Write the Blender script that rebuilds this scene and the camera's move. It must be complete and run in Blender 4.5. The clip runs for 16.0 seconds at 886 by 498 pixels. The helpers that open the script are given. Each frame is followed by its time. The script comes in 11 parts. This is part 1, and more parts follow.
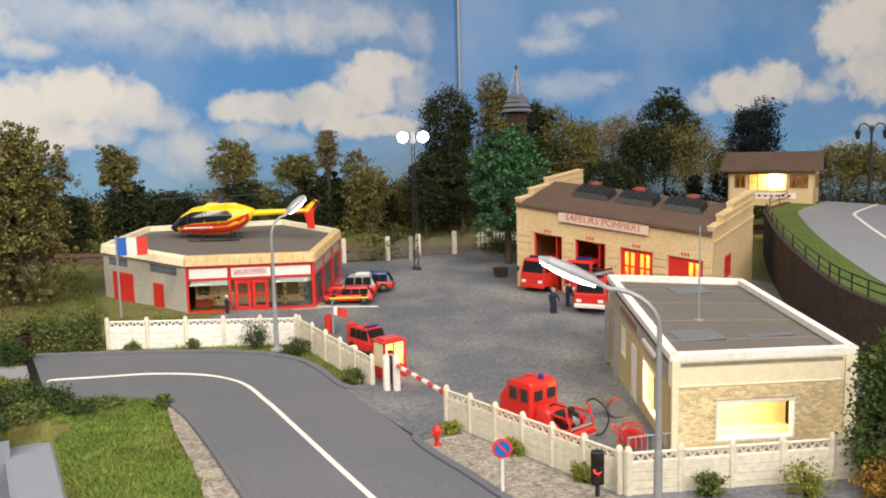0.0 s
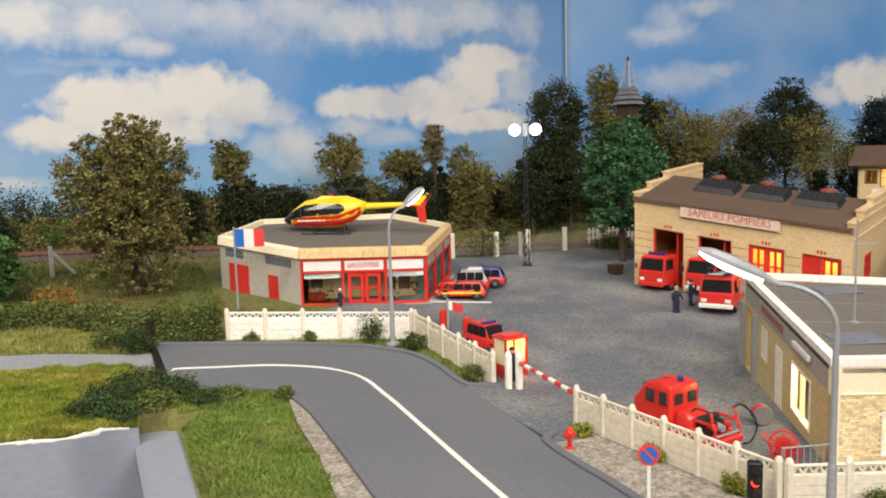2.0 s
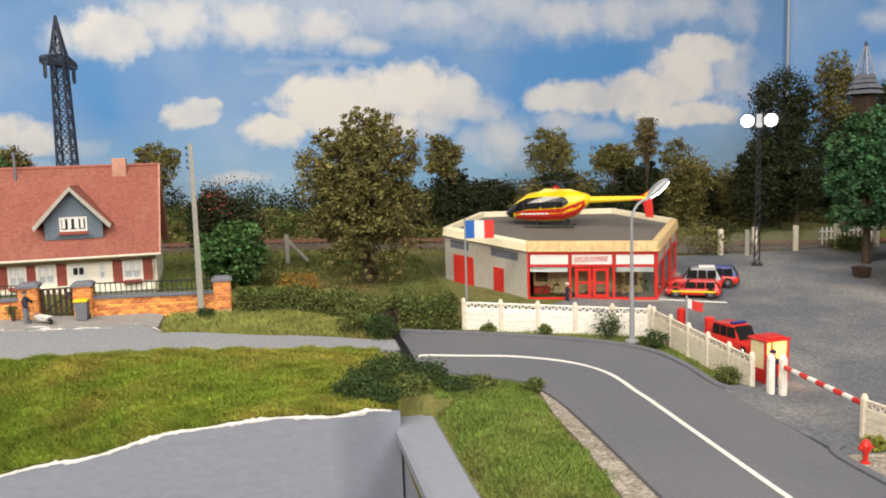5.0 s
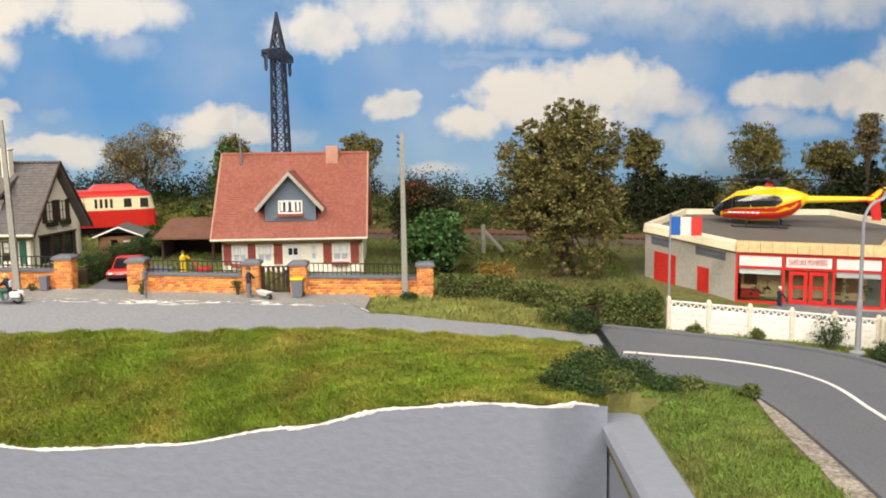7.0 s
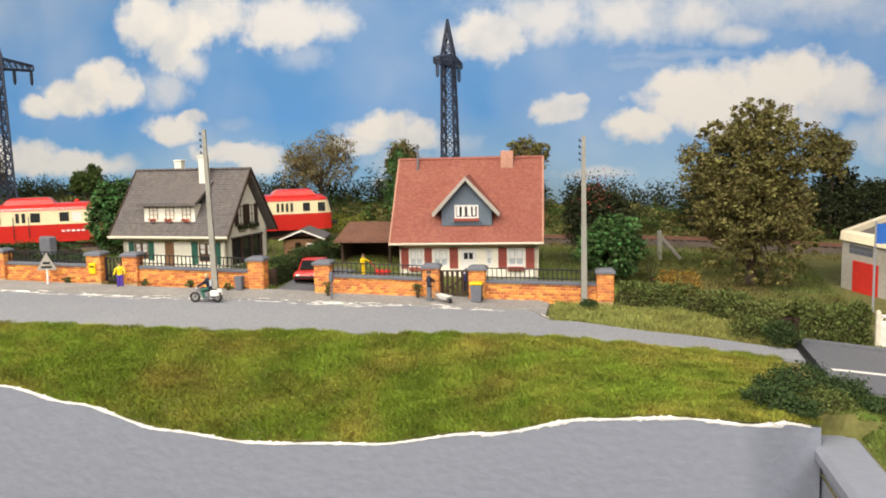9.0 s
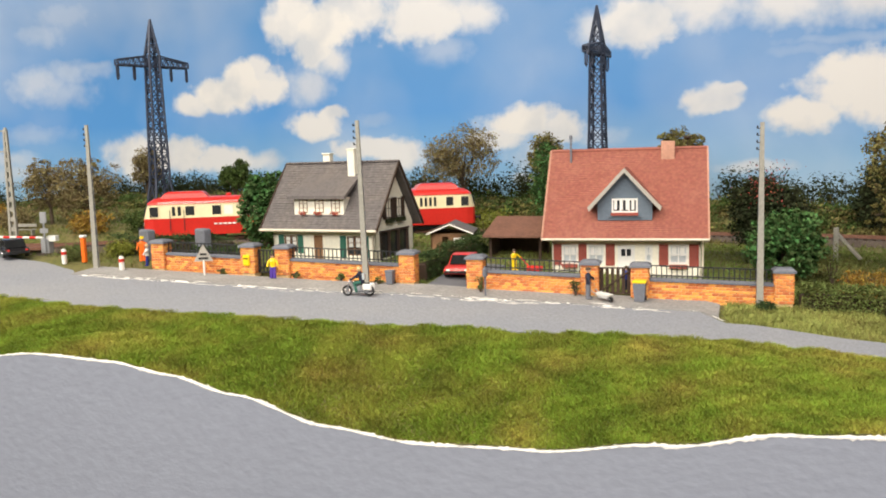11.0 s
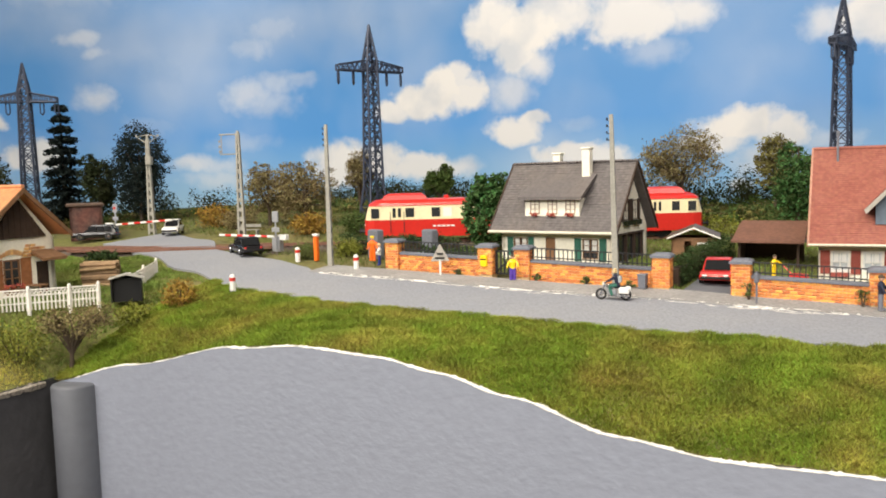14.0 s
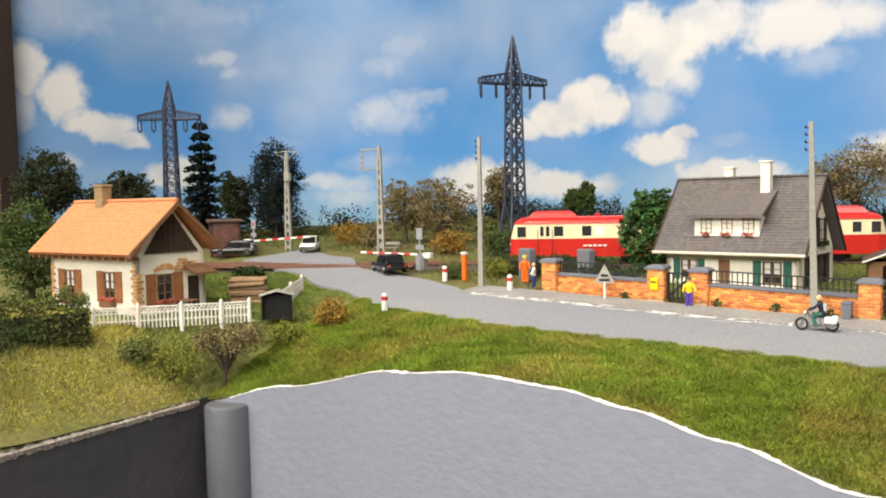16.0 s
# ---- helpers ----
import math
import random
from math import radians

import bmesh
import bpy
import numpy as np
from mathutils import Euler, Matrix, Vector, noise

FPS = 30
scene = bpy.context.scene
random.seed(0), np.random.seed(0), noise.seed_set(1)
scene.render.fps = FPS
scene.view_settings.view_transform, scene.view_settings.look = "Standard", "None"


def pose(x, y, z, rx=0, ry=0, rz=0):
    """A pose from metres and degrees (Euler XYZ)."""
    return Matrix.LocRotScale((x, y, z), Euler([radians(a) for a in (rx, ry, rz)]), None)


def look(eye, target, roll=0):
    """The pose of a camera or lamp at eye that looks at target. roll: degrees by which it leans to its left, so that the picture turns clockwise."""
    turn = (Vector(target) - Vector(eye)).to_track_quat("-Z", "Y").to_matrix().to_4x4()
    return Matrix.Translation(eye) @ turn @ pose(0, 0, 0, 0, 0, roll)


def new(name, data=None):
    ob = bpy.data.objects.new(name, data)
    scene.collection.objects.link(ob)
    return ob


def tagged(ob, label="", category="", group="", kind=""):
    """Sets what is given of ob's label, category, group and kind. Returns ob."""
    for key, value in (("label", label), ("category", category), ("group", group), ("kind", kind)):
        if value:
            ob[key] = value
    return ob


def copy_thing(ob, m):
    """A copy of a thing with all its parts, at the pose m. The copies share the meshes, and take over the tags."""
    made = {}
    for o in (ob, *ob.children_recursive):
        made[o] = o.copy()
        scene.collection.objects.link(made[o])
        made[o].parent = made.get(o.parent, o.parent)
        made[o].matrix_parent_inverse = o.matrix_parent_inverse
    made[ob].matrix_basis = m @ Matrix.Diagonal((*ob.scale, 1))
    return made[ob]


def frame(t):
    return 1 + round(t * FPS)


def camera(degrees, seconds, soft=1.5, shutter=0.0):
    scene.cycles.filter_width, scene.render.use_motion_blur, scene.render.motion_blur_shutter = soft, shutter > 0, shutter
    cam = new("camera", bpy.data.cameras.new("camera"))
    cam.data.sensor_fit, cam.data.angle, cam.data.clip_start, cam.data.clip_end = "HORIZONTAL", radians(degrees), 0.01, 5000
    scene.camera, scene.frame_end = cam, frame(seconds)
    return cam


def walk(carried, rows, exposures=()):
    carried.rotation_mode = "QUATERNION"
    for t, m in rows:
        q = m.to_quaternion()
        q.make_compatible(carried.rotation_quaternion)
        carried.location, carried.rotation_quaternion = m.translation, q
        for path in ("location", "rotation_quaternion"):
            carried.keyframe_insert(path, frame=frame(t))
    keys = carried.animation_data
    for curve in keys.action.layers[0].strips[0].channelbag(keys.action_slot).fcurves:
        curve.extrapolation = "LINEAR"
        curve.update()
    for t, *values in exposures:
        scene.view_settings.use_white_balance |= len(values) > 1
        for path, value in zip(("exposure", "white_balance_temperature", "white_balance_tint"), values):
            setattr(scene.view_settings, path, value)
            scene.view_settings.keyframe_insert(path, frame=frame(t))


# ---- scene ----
cam = camera(56.6, 16.0, 1.9)
PATH = [
    (0, (0.005, -0.017, 0.142), (0.961, 1.721, -0.113), -1.4),
    (0.5, (0.004, -0.01, 0.141), (0.924, 1.747, -0.115), -1.6),
    (1, (0.003, -0.004, 0.14), (0.876, 1.776, -0.117), -1.6),
    (1.5, (-0.001, 0.003, 0.137), (0.795, 1.819, -0.12), -1.6),
    (2, (-0.004, 0.006, 0.137), (0.753, 1.84, -0.115), -1.6),
    (2.5, (-0.009, 0.011, 0.137), (0.69, 1.867, -0.114), -1.5),
    (3, (-0.013, 0.014, 0.138), (0.621, 1.895, -0.103), -1.2),
    (3.5, (-0.018, 0.017, 0.137), (0.562, 1.915, -0.103), -1.1),
    (3.7, (-0.021, 0.017, 0.138), (0.525, 1.924, -0.1), -1.5),
    (5.8, (-0.053, 0.032, 0.13), (0.153, 2.008, -0.105), -1.0),
    (6, (-0.055, 0.03, 0.13), (0.1, 2.011, -0.099), -0.9),
    (6.5, (-0.056, 0.03, 0.13), (-0.008, 2.016, -0.101), -1.1),
    (7, (-0.059, 0.031, 0.13), (-0.121, 2.015, -0.113), -0.8),
    (7.5, (-0.062, 0.033, 0.132), (-0.213, 2.015, -0.093), -0.8),
    (8, (-0.068, 0.034, 0.132), (-0.299, 2.008, -0.093), -0.6),
    (8.2, (-0.073, 0.027, 0.134), (-0.343, 1.995, -0.095), -0.6),
    (10.3, (-0.09, 0.048, 0.123), (-0.695, 1.941, -0.094), -1.9),
    (10.5, (-0.097, 0.048, 0.127), (-0.73, 1.932, -0.099), -1.7),
    (11, (-0.109, 0.051, 0.126), (-0.806, 1.912, -0.097), -1.6),
    (11.5, (-0.12, 0.053, 0.123), (-0.871, 1.894, -0.098), -1.7),
    (12, (-0.133, 0.055, 0.123), (-0.943, 1.87, -0.103), -1.7),
    (12.5, (-0.142, 0.055, 0.12), (-1.003, 1.849, -0.081), -1.7),
    (13, (-0.153, 0.057, 0.119), (-1.071, 1.823, -0.072), -1.7),
    (13.5, (-0.162, 0.054, 0.117), (-1.125, 1.796, -0.073), -1.6),
    (14, (-0.178, 0.047, 0.116), (-1.204, 1.755, -0.062), -1.5),
    (14.5, (-0.187, 0.041, 0.119), (-1.267, 1.716, -0.053), -1.0),
    (15, (-0.198, 0.039, 0.115), (-1.315, 1.689, -0.057), -1.0),
    (15.5, (-0.208, 0.044, 0.115), (-1.38, 1.655, -0.065), -0.9),
    (16, (-0.23, 0.059, 0.112), (-1.468, 1.625, -0.007), -1.2),
]
walk(cam, [(t, look(eye, target, roll)) for t, eye, target, roll in PATH], [(0, -0.08), (3.5, -0.16), (6.5, 0.0), (8.0, -0.04), (11.0, 0.02), (12.5, 0.02), (16.0, 0.10)])

# All places below are in centimetres of the model (H0, 1:87); S turns them into metres.
S = 0.01

# ---- light: exhibition hall, fluorescent strips above the front of the layout ----
world = bpy.data.worlds.new("hall_air")
world.use_nodes = True
world.node_tree.nodes["Background"].inputs["Color"].default_value = (0.80, 0.86, 1.0, 1)
world.node_tree.nodes["Background"].inputs["Strength"].default_value = 0.30
scene.world = world


def strip_light(name, x, y, z, tx, ty, tz, sx, sy, watts, colour):
    d = bpy.data.lights.new(name, "AREA")
    d.shape, d.size, d.size_y, d.energy, d.color = "RECTANGLE", sx * S, sy * S, watts, colour
    ob = new(name, d)
    ob.matrix_world = look((x * S, y * S, z * S), (tx * S, ty * S, tz * S))
    return ob


strip_light("strip_light", -72, 4, 96, -72, 66, 0, 130, 16, 15, (1.0, 0.90, 0.75))
strip_light("strip_light", 45, 4, 96, 45, 66, 0, 90, 16, 6.2, (1.0, 0.915, 0.86))
strip_light("hall_light", -30, -170, 125, -30, 40, 0, 320, 80, 76, (1.0, 0.94, 0.87))
scene.view_settings.exposure = 0.0


# ---- materials ----
def rgb(c):
    return (c[0], c[1], c[2], 1.0)


def mat(name, colour, rough=0.7, vary=0.15, grain=400.0, stain=40.0, bump=0.15, metal=0.0, second=None,
        island=0.0, objrand=0.0, coat=0.0, spec=0.4, stretch=None, relief=0.0006):
    """Painted or natural surface: colour with grain and larger stains, fine relief."""
    m = bpy.data.materials.new(name)
    m.use_nodes = True
    nt = m.node_tree
    nd, ln = nt.nodes, nt.links
    b = nd["Principled BSDF"]
    b.inputs["Roughness"].default_value = rough
    b.inputs["Metallic"].default_value = metal
    b.inputs["Specular IOR Level"].default_value = spec
    if coat:
        b.inputs["Coat Weight"].default_value = coat
        b.inputs["Coat Roughness"].default_value = 0.15
    tc = nd.new("ShaderNodeTexCoord")
    n1 = nd.new("ShaderNodeTexNoise")
    n1.inputs["Scale"].default_value, n1.inputs["Detail"].default_value = grain, 4
    n2 = nd.new("ShaderNodeTexNoise")
    n2.inputs["Scale"].default_value, n2.inputs["Detail"].default_value = stain, 5
    src = tc.outputs["Object"]
    if stretch:
        mp = nd.new("ShaderNodeMapping")
        mp.inputs["Scale"].default_value = stretch
        ln.new(src, mp.inputs["Vector"])
        src = mp.outputs["Vector"]
    for n in (n1, n2):
        ln.new(src, n.inputs["Vector"])
    c2 = second or tuple(max(0, v * 0.6) for v in colour)
    mix = nd.new("ShaderNodeMix")
    mix.data_type = "RGBA"
    mix.inputs["A"].default_value, mix.inputs["B"].default_value = rgb(colour), rgb(c2)
    r2 = nd.new("ShaderNodeMapRange")
    r2.inputs["From Min"].default_value, r2.inputs["From Max"].default_value = 0.42, 0.72
    r2.inputs["To Min"].default_value, r2.inputs["To Max"].default_value = 0.0, min(1, vary * 3)
    ln.new(n2.outputs["Fac"], r2.inputs["Value"])
    ln.new(r2.outputs["Result"], mix.inputs["Factor"])
    hsv = nd.new("ShaderNodeHueSaturation")
    ln.new(mix.outputs["Result"], hsv.inputs["Color"])
    r1 = nd.new("ShaderNodeMapRange")
    r1.inputs["From Min"].default_value, r1.inputs["From Max"].default_value = 0.3, 0.7
    r1.inputs["To Min"].default_value, r1.inputs["To Max"].default_value = 1 - vary, 1 + vary
    ln.new(n1.outputs["Fac"], r1.inputs["Value"])
    val = r1.outputs["Result"]
    for amount, kind in ((island, "ShaderNodeNewGeometry"), (objrand, "ShaderNodeObjectInfo")):
        if amount:
            g = nd.new(kind)
            out = g.outputs["Random Per Island"] if island and kind == "ShaderNodeNewGeometry" else g.outputs["Random"]
            rr = nd.new("ShaderNodeMapRange")
            rr.inputs["To Min"].default_value, rr.inputs["To Max"].default_value = 1 - amount, 1 + amount
            ln.new(out, rr.inputs["Value"])
            mu = nd.new("ShaderNodeMath")
            mu.operation = "MULTIPLY"
            ln.new(val, mu.inputs[0])
            ln.new(rr.outputs["Result"], mu.inputs[1])
            val = mu.outputs["Value"]
            rh = nd.new("ShaderNodeMapRange")
            rh.inputs["To Min"].default_value, rh.inputs["To Max"].default_value = 0.5 - amount * 0.06, 0.5 + amount * 0.06
            ln.new(out, rh.inputs["Value"])
            ln.new(rh.outputs["Result"], hsv.inputs["Hue"])
    ln.new(val, hsv.inputs["Value"])
    ln.new(hsv.outputs["Color"], b.inputs["Base Color"])
    if bump:
        bp = nd.new("ShaderNodeBump")
        bp.inputs["Strength"].default_value, bp.inputs["Distance"].default_value = bump, relief
        ln.new(n1.outputs["Fac"], bp.inputs["Height"])
        ln.new(bp.outputs["Normal"], b.inputs["Normal"])
    return m


def glow(name, colour, strength):
    m = bpy.data.materials.new(name)
    m.use_nodes = True
    b = m.node_tree.nodes["Principled BSDF"]
    b.inputs["Base Color"].default_value = rgb(colour)
    b.inputs["Emission Color"].default_value = rgb(colour)
    b.inputs["Emission Strength"].default_value = strength
    return m


def glass(name, colour=(0.9, 0.95, 0.95), rough=0.03):
    m = bpy.data.materials.new(name)
    m.use_nodes = True
    nt = m.node_tree
    b = nt.nodes["Principled BSDF"]
    b.inputs["Base Color"].default_value = rgb(colour)
    b.inputs["Roughness"].default_value = rough
    b.inputs["Transmission Weight"].default_value = 1.0
    b.inputs["IOR"].default_value = 1.1
    return m


RED = (0.62, 0.028, 0.02)
M = {
    "earth": mat("layout_earth", (0.13, 0.135, 0.035), 0.95, 0.3, 300, 25, 0.5, second=(0.17, 0.14, 0.06)),
    "grass": mat("static_grass", (0.185, 0.25, 0.026), 0.75, 0.30, 45, 26, 0, second=(0.33, 0.27, 0.055), island=0.5, spec=0.2),
    "grass_dry": mat("dry_grass", (0.29, 0.31, 0.085), 0.8, 0.25, 60, 20, 0, second=(0.25, 0.21, 0.06), island=0.4, spec=0.2),
    "grass_lush": mat("lush_grass", (0.165, 0.235, 0.045), 0.8, 0.28, 60, 24, 0, second=(0.20, 0.19, 0.06), island=0.45, spec=0.2),
    "grass_meadow": mat("meadow_grass_blades", (0.115, 0.145, 0.035), 0.8, 0.3, 50, 18, 0, second=(0.17, 0.125, 0.045), island=0.5, spec=0.2),
    "grass_verge": mat("dark_verge_grass", (0.085, 0.135, 0.03), 0.9, 0.35, 500, 60, 0.8, second=(0.13, 0.16, 0.045), spec=0.2),
    "grass_sun": mat("sunny_lawn", (0.50, 0.44, 0.10), 0.8, 0.2, 60, 16, 0, second=(0.30, 0.33, 0.06), island=0.3, spec=0.2),
    "asphalt": mat("dark_road", (0.128, 0.134, 0.156), 0.85, 0.13, 900, 14, 0.3, second=(0.185, 0.185, 0.19)),
    "street": mat("light_street", (0.25, 0.262, 0.292), 0.9, 0.17, 700, 16, 0.25, second=(0.30, 0.30, 0.31)),
    "pavement": mat("pavement_stone", (0.27, 0.262, 0.255), 0.95, 0.2, 500, 40, 0.4, second=(0.36, 0.355, 0.34)),
    "yard": mat("yard_gravel", (0.125, 0.135, 0.157), 0.95, 0.34, 520, 17, 0.9, second=(0.245, 0.242, 0.232)),
    "gravel": mat("fine_gravel", (0.33, 0.295, 0.25), 0.95, 0.5, 600, 160, 1.0, second=(0.22, 0.195, 0.16)),
    "white": mat("white_paint", (0.78, 0.77, 0.73), 0.6, 0.05, 600, 60, 0.05),
    "chalk": mat("white_filler", (0.80, 0.78, 0.74), 0.9, 0.1, 400, 80, 0.5),
    "fascia": mat("grey_fascia_paint", (0.262, 0.283, 0.34), 0.5, 0.05, 260, 14, 0.4, second=(0.225, 0.245, 0.30), stretch=(0.7, 1.0, 1.1), relief=0.0009),
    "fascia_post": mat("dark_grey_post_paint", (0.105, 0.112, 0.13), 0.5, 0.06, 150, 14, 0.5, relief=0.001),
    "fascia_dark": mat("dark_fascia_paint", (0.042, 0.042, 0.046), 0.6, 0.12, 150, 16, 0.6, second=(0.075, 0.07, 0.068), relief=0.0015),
    "concrete": mat("cream_concrete", (0.74, 0.68, 0.56), 0.85, 0.12, 400, 35, 0.25, second=(0.54, 0.46, 0.33)),
    "concrete_white": mat("whitewashed_concrete", (0.86, 0.83, 0.77), 0.85, 0.1, 400, 35, 0.25, second=(0.58, 0.51, 0.40)),
    "grey_concrete": mat("grey_concrete", (0.32, 0.31, 0.27), 0.85, 0.12, 500, 60, 0.25),
    "brick": mat("orange_brick", (0.74, 0.28, 0.075), 0.8, 0.12, 700, 60, 0.25, second=(0.72, 0.38, 0.16), objrand=0.30),
    "brick_patch": mat("faded_brick_patch", (0.62, 0.34, 0.14), 0.85, 0.2, 500, 60, 0.3, second=(0.72, 0.52, 0.28), objrand=0.25),
    "ruin_brick": mat("sooty_brick", (0.13, 0.055, 0.042), 0.9, 0.3, 300, 60, 0.6, second=(0.06, 0.045, 0.04)),
    "mortar": mat("pale_mortar", (0.74, 0.52, 0.27), 0.9, 0.12, 700, 60, 0.25),
    "coping": mat("slate_coping", (0.16, 0.17, 0.20), 0.75, 0.12, 500, 40, 0.2),
    "iron": mat("black_iron", (0.018, 0.019, 0.022), 0.5, 0.1, 500, 60, 0.05, spec=0.5),
    "steel": mat("grey_steel_paint", (0.33, 0.34, 0.36), 0.45, 0.06, 500, 60, 0.05, metal=0.2),
    "pylon": mat("pylon_steel", (0.04, 0.05, 0.08), 0.5, 0.1, 500, 60, 0.05, metal=0.2),
    "red": mat("fire_red_paint", RED, 0.35, 0.06, 400, 50, 0.03, coat=0.4),
    "red_matt": mat("red_woodwork", (0.55, 0.03, 0.02), 0.6, 0.1, 400, 50, 0.05),
    "yellow": mat("yellow_paint", (0.90, 0.62, 0.01), 0.35, 0.04, 400, 50, 0.02, coat=0.4),
    "blue": mat("blue_paint", (0.02, 0.035, 0.20), 0.35, 0.06, 400, 50, 0.02, coat=0.4),
    "black": mat("black_plastic", (0.012, 0.012, 0.013), 0.5, 0.1, 400, 50, 0.02),
    "black_gloss": mat("black_gloss", (0.010, 0.010, 0.012), 0.2, 0.05, 400, 50, 0.0, coat=0.5),
    "rubber": mat("tyre_rubber", (0.018, 0.018, 0.018), 0.8, 0.1, 400, 50, 0.1),
    "cream": mat("cream_paint", (0.80, 0.70, 0.44), 0.5, 0.04, 400, 50, 0.03),
    "roof_red": mat("red_roof_tile", (0.295, 0.10, 0.072), 0.75, 0.14, 400, 40, 0.3, second=(0.36, 0.15, 0.11), island=0.07),
    "roof_grey": mat("grey_slate_roof", (0.135, 0.122, 0.12), 0.75, 0.16, 400, 45, 0.3, second=(0.185, 0.155, 0.135), island=0.10),
    "roof_orange": mat("orange_roof_tile", (0.60, 0.25, 0.11), 0.85, 0.1, 500, 30, 0.25, second=(0.54, 0.23, 0.11), island=0.06),
    "roof_brown": mat("brown_roof_felt", (0.115, 0.075, 0.055), 0.9, 0.15, 600, 30, 0.3),
    "roof_felt": mat("grey_roof_felt", (0.145, 0.13, 0.115), 0.95, 0.12, 800, 20, 0.3, second=(0.18, 0.168, 0.15)),
    "plaster": mat("cream_plaster", (0.86, 0.82, 0.69), 0.85, 0.06, 500, 40, 0.15),
    "plaster_tan": mat("tan_plaster", (0.66, 0.49, 0.27), 0.85, 0.12, 500, 22, 0.2, second=(0.47, 0.30, 0.14)),
    "plaster_grey": mat("grey_render", (0.40, 0.375, 0.33), 0.85, 0.1, 500, 22, 0.2, second=(0.32, 0.28, 0.22)),
    "gutter_tan": mat("parapet_panel", (0.66, 0.48, 0.24), 0.7, 0.14, 300, 40, 0.2, second=(0.48, 0.30, 0.12)),
    "yellow_brick": mat("yellow_brick", (0.80, 0.66, 0.40), 0.85, 0.14, 600, 50, 0.2, second=(0.66, 0.48, 0.24), island=0.18),
    "yellow_joint": mat("yellow_brick_joint", (0.50, 0.38, 0.21), 0.9, 0.1, 600, 50, 0.2),
    "cream_band": mat("cream_render", (0.84, 0.75, 0.54), 0.8, 0.06, 400, 26, 0.1, second=(0.74, 0.60, 0.36)),
    "ochre_wall": mat("ochre_render", (0.62, 0.50, 0.26), 0.85, 0.14, 400, 22, 0.2, second=(0.45, 0.33, 0.13)),
    # net curtain tone, with the pane's bright reflection put into the colour
    "pane_pale": mat("net_curtained_pane", (0.50, 0.54, 0.56), 0.18, 0.12, 300, 120, 0.0, spec=0.5),
    "chimney_brick": mat("pink_chimney_brick", (0.50, 0.27, 0.19), 0.85, 0.15, 500, 60, 0.3),
    "sign_pink": mat("faded_sign_board", (0.70, 0.53, 0.42), 0.7, 0.1, 400, 40, 0.1),
    "sign_red": mat("faded_sign_red", (0.46, 0.11, 0.085), 0.7, 0.1, 400, 40, 0.1),
    "gable_blue": mat("slate_blue_boards", (0.14, 0.18, 0.225), 0.7, 0.08, 400, 40, 0.1),
    "shutter_red": mat("brick_red_shutter", (0.30, 0.07, 0.05), 0.7, 0.1, 400, 40, 0.1),
    "shutter_green": mat("green_shutter", (0.035, 0.14, 0.10), 0.7, 0.1, 400, 40, 0.1),
    "wood": mat("brown_wood", (0.22, 0.115, 0.055), 0.75, 0.18, 300, 40, 0.25),
    "wood_tan": mat("tan_stained_wood", (0.36, 0.15, 0.06), 0.75, 0.18, 300, 40, 0.25),
    "wood_dark": mat("dark_wood", (0.055, 0.033, 0.022), 0.8, 0.18, 300, 40, 0.25),
    "log": mat("log_bark", (0.30, 0.20, 0.11), 0.85, 0.2, 300, 60, 0.3, objrand=0.2),
    "bark": mat("tree_bark", (0.085, 0.062, 0.042), 0.95, 0.25, 300, 60, 0.5),
    "rust": mat("rusty_rail", (0.19, 0.09, 0.058), 0.7, 0.2, 400, 60, 0.2),
    "ballast": mat("track_ballast", (0.115, 0.09, 0.072), 0.95, 0.3, 900, 50, 0.9),
    "stone_wall": mat("dark_retaining_stone", (0.060, 0.043, 0.034), 0.95, 0.3, 250, 30, 0.8),
    "glass_dark": mat("dark_window_glass", (0.03, 0.032, 0.035), 0.12, 0.02, 50, 10, 0.0, spec=0.5),
    "glass": glass("clear_glass"),
    "chrome": mat("chrome", (0.6, 0.6, 0.62), 0.2, 0.05, 300, 40, 0.0, metal=1.0),
    "skin": mat("figure_paint_skin", (0.60, 0.36, 0.25), 0.7, 0.05),
    "navy": mat("navy_cloth_paint", (0.018, 0.022, 0.045), 0.7, 0.1),
    "orange": mat("orange_paint", (0.85, 0.16, 0.01), 0.6, 0.08),
    "flower": mat("red_flowers", (0.38, 0.075, 0.055), 0.7, 0.2, 300, 80, 0.0, island=0.4),
    "lamp_white": glow("lamp_glow", (1.0, 0.98, 0.95), 14.0),
    "lamp_warm": glow("warm_room_glow", (1.0, 0.72, 0.30), 1.7),
    "lamp_cream": glow("cream_room_glow", (1.0, 0.88, 0.52), 1.25),
    "lamp_red": glow("red_signal_glow", (1.0, 0.03, 0.02), 6.0),
    "hall_grey": mat("hall_wall_paint", (0.45, 0.43, 0.40), 0.9, 0.05, 40, 4, 0.0),
}


def leafmat(name, colour, second, vary=0.5, rough=0.75):
    return mat(name, colour, rough, 0.15, 80, 14, 0, second=second, island=vary * 0.72, spec=0.2)


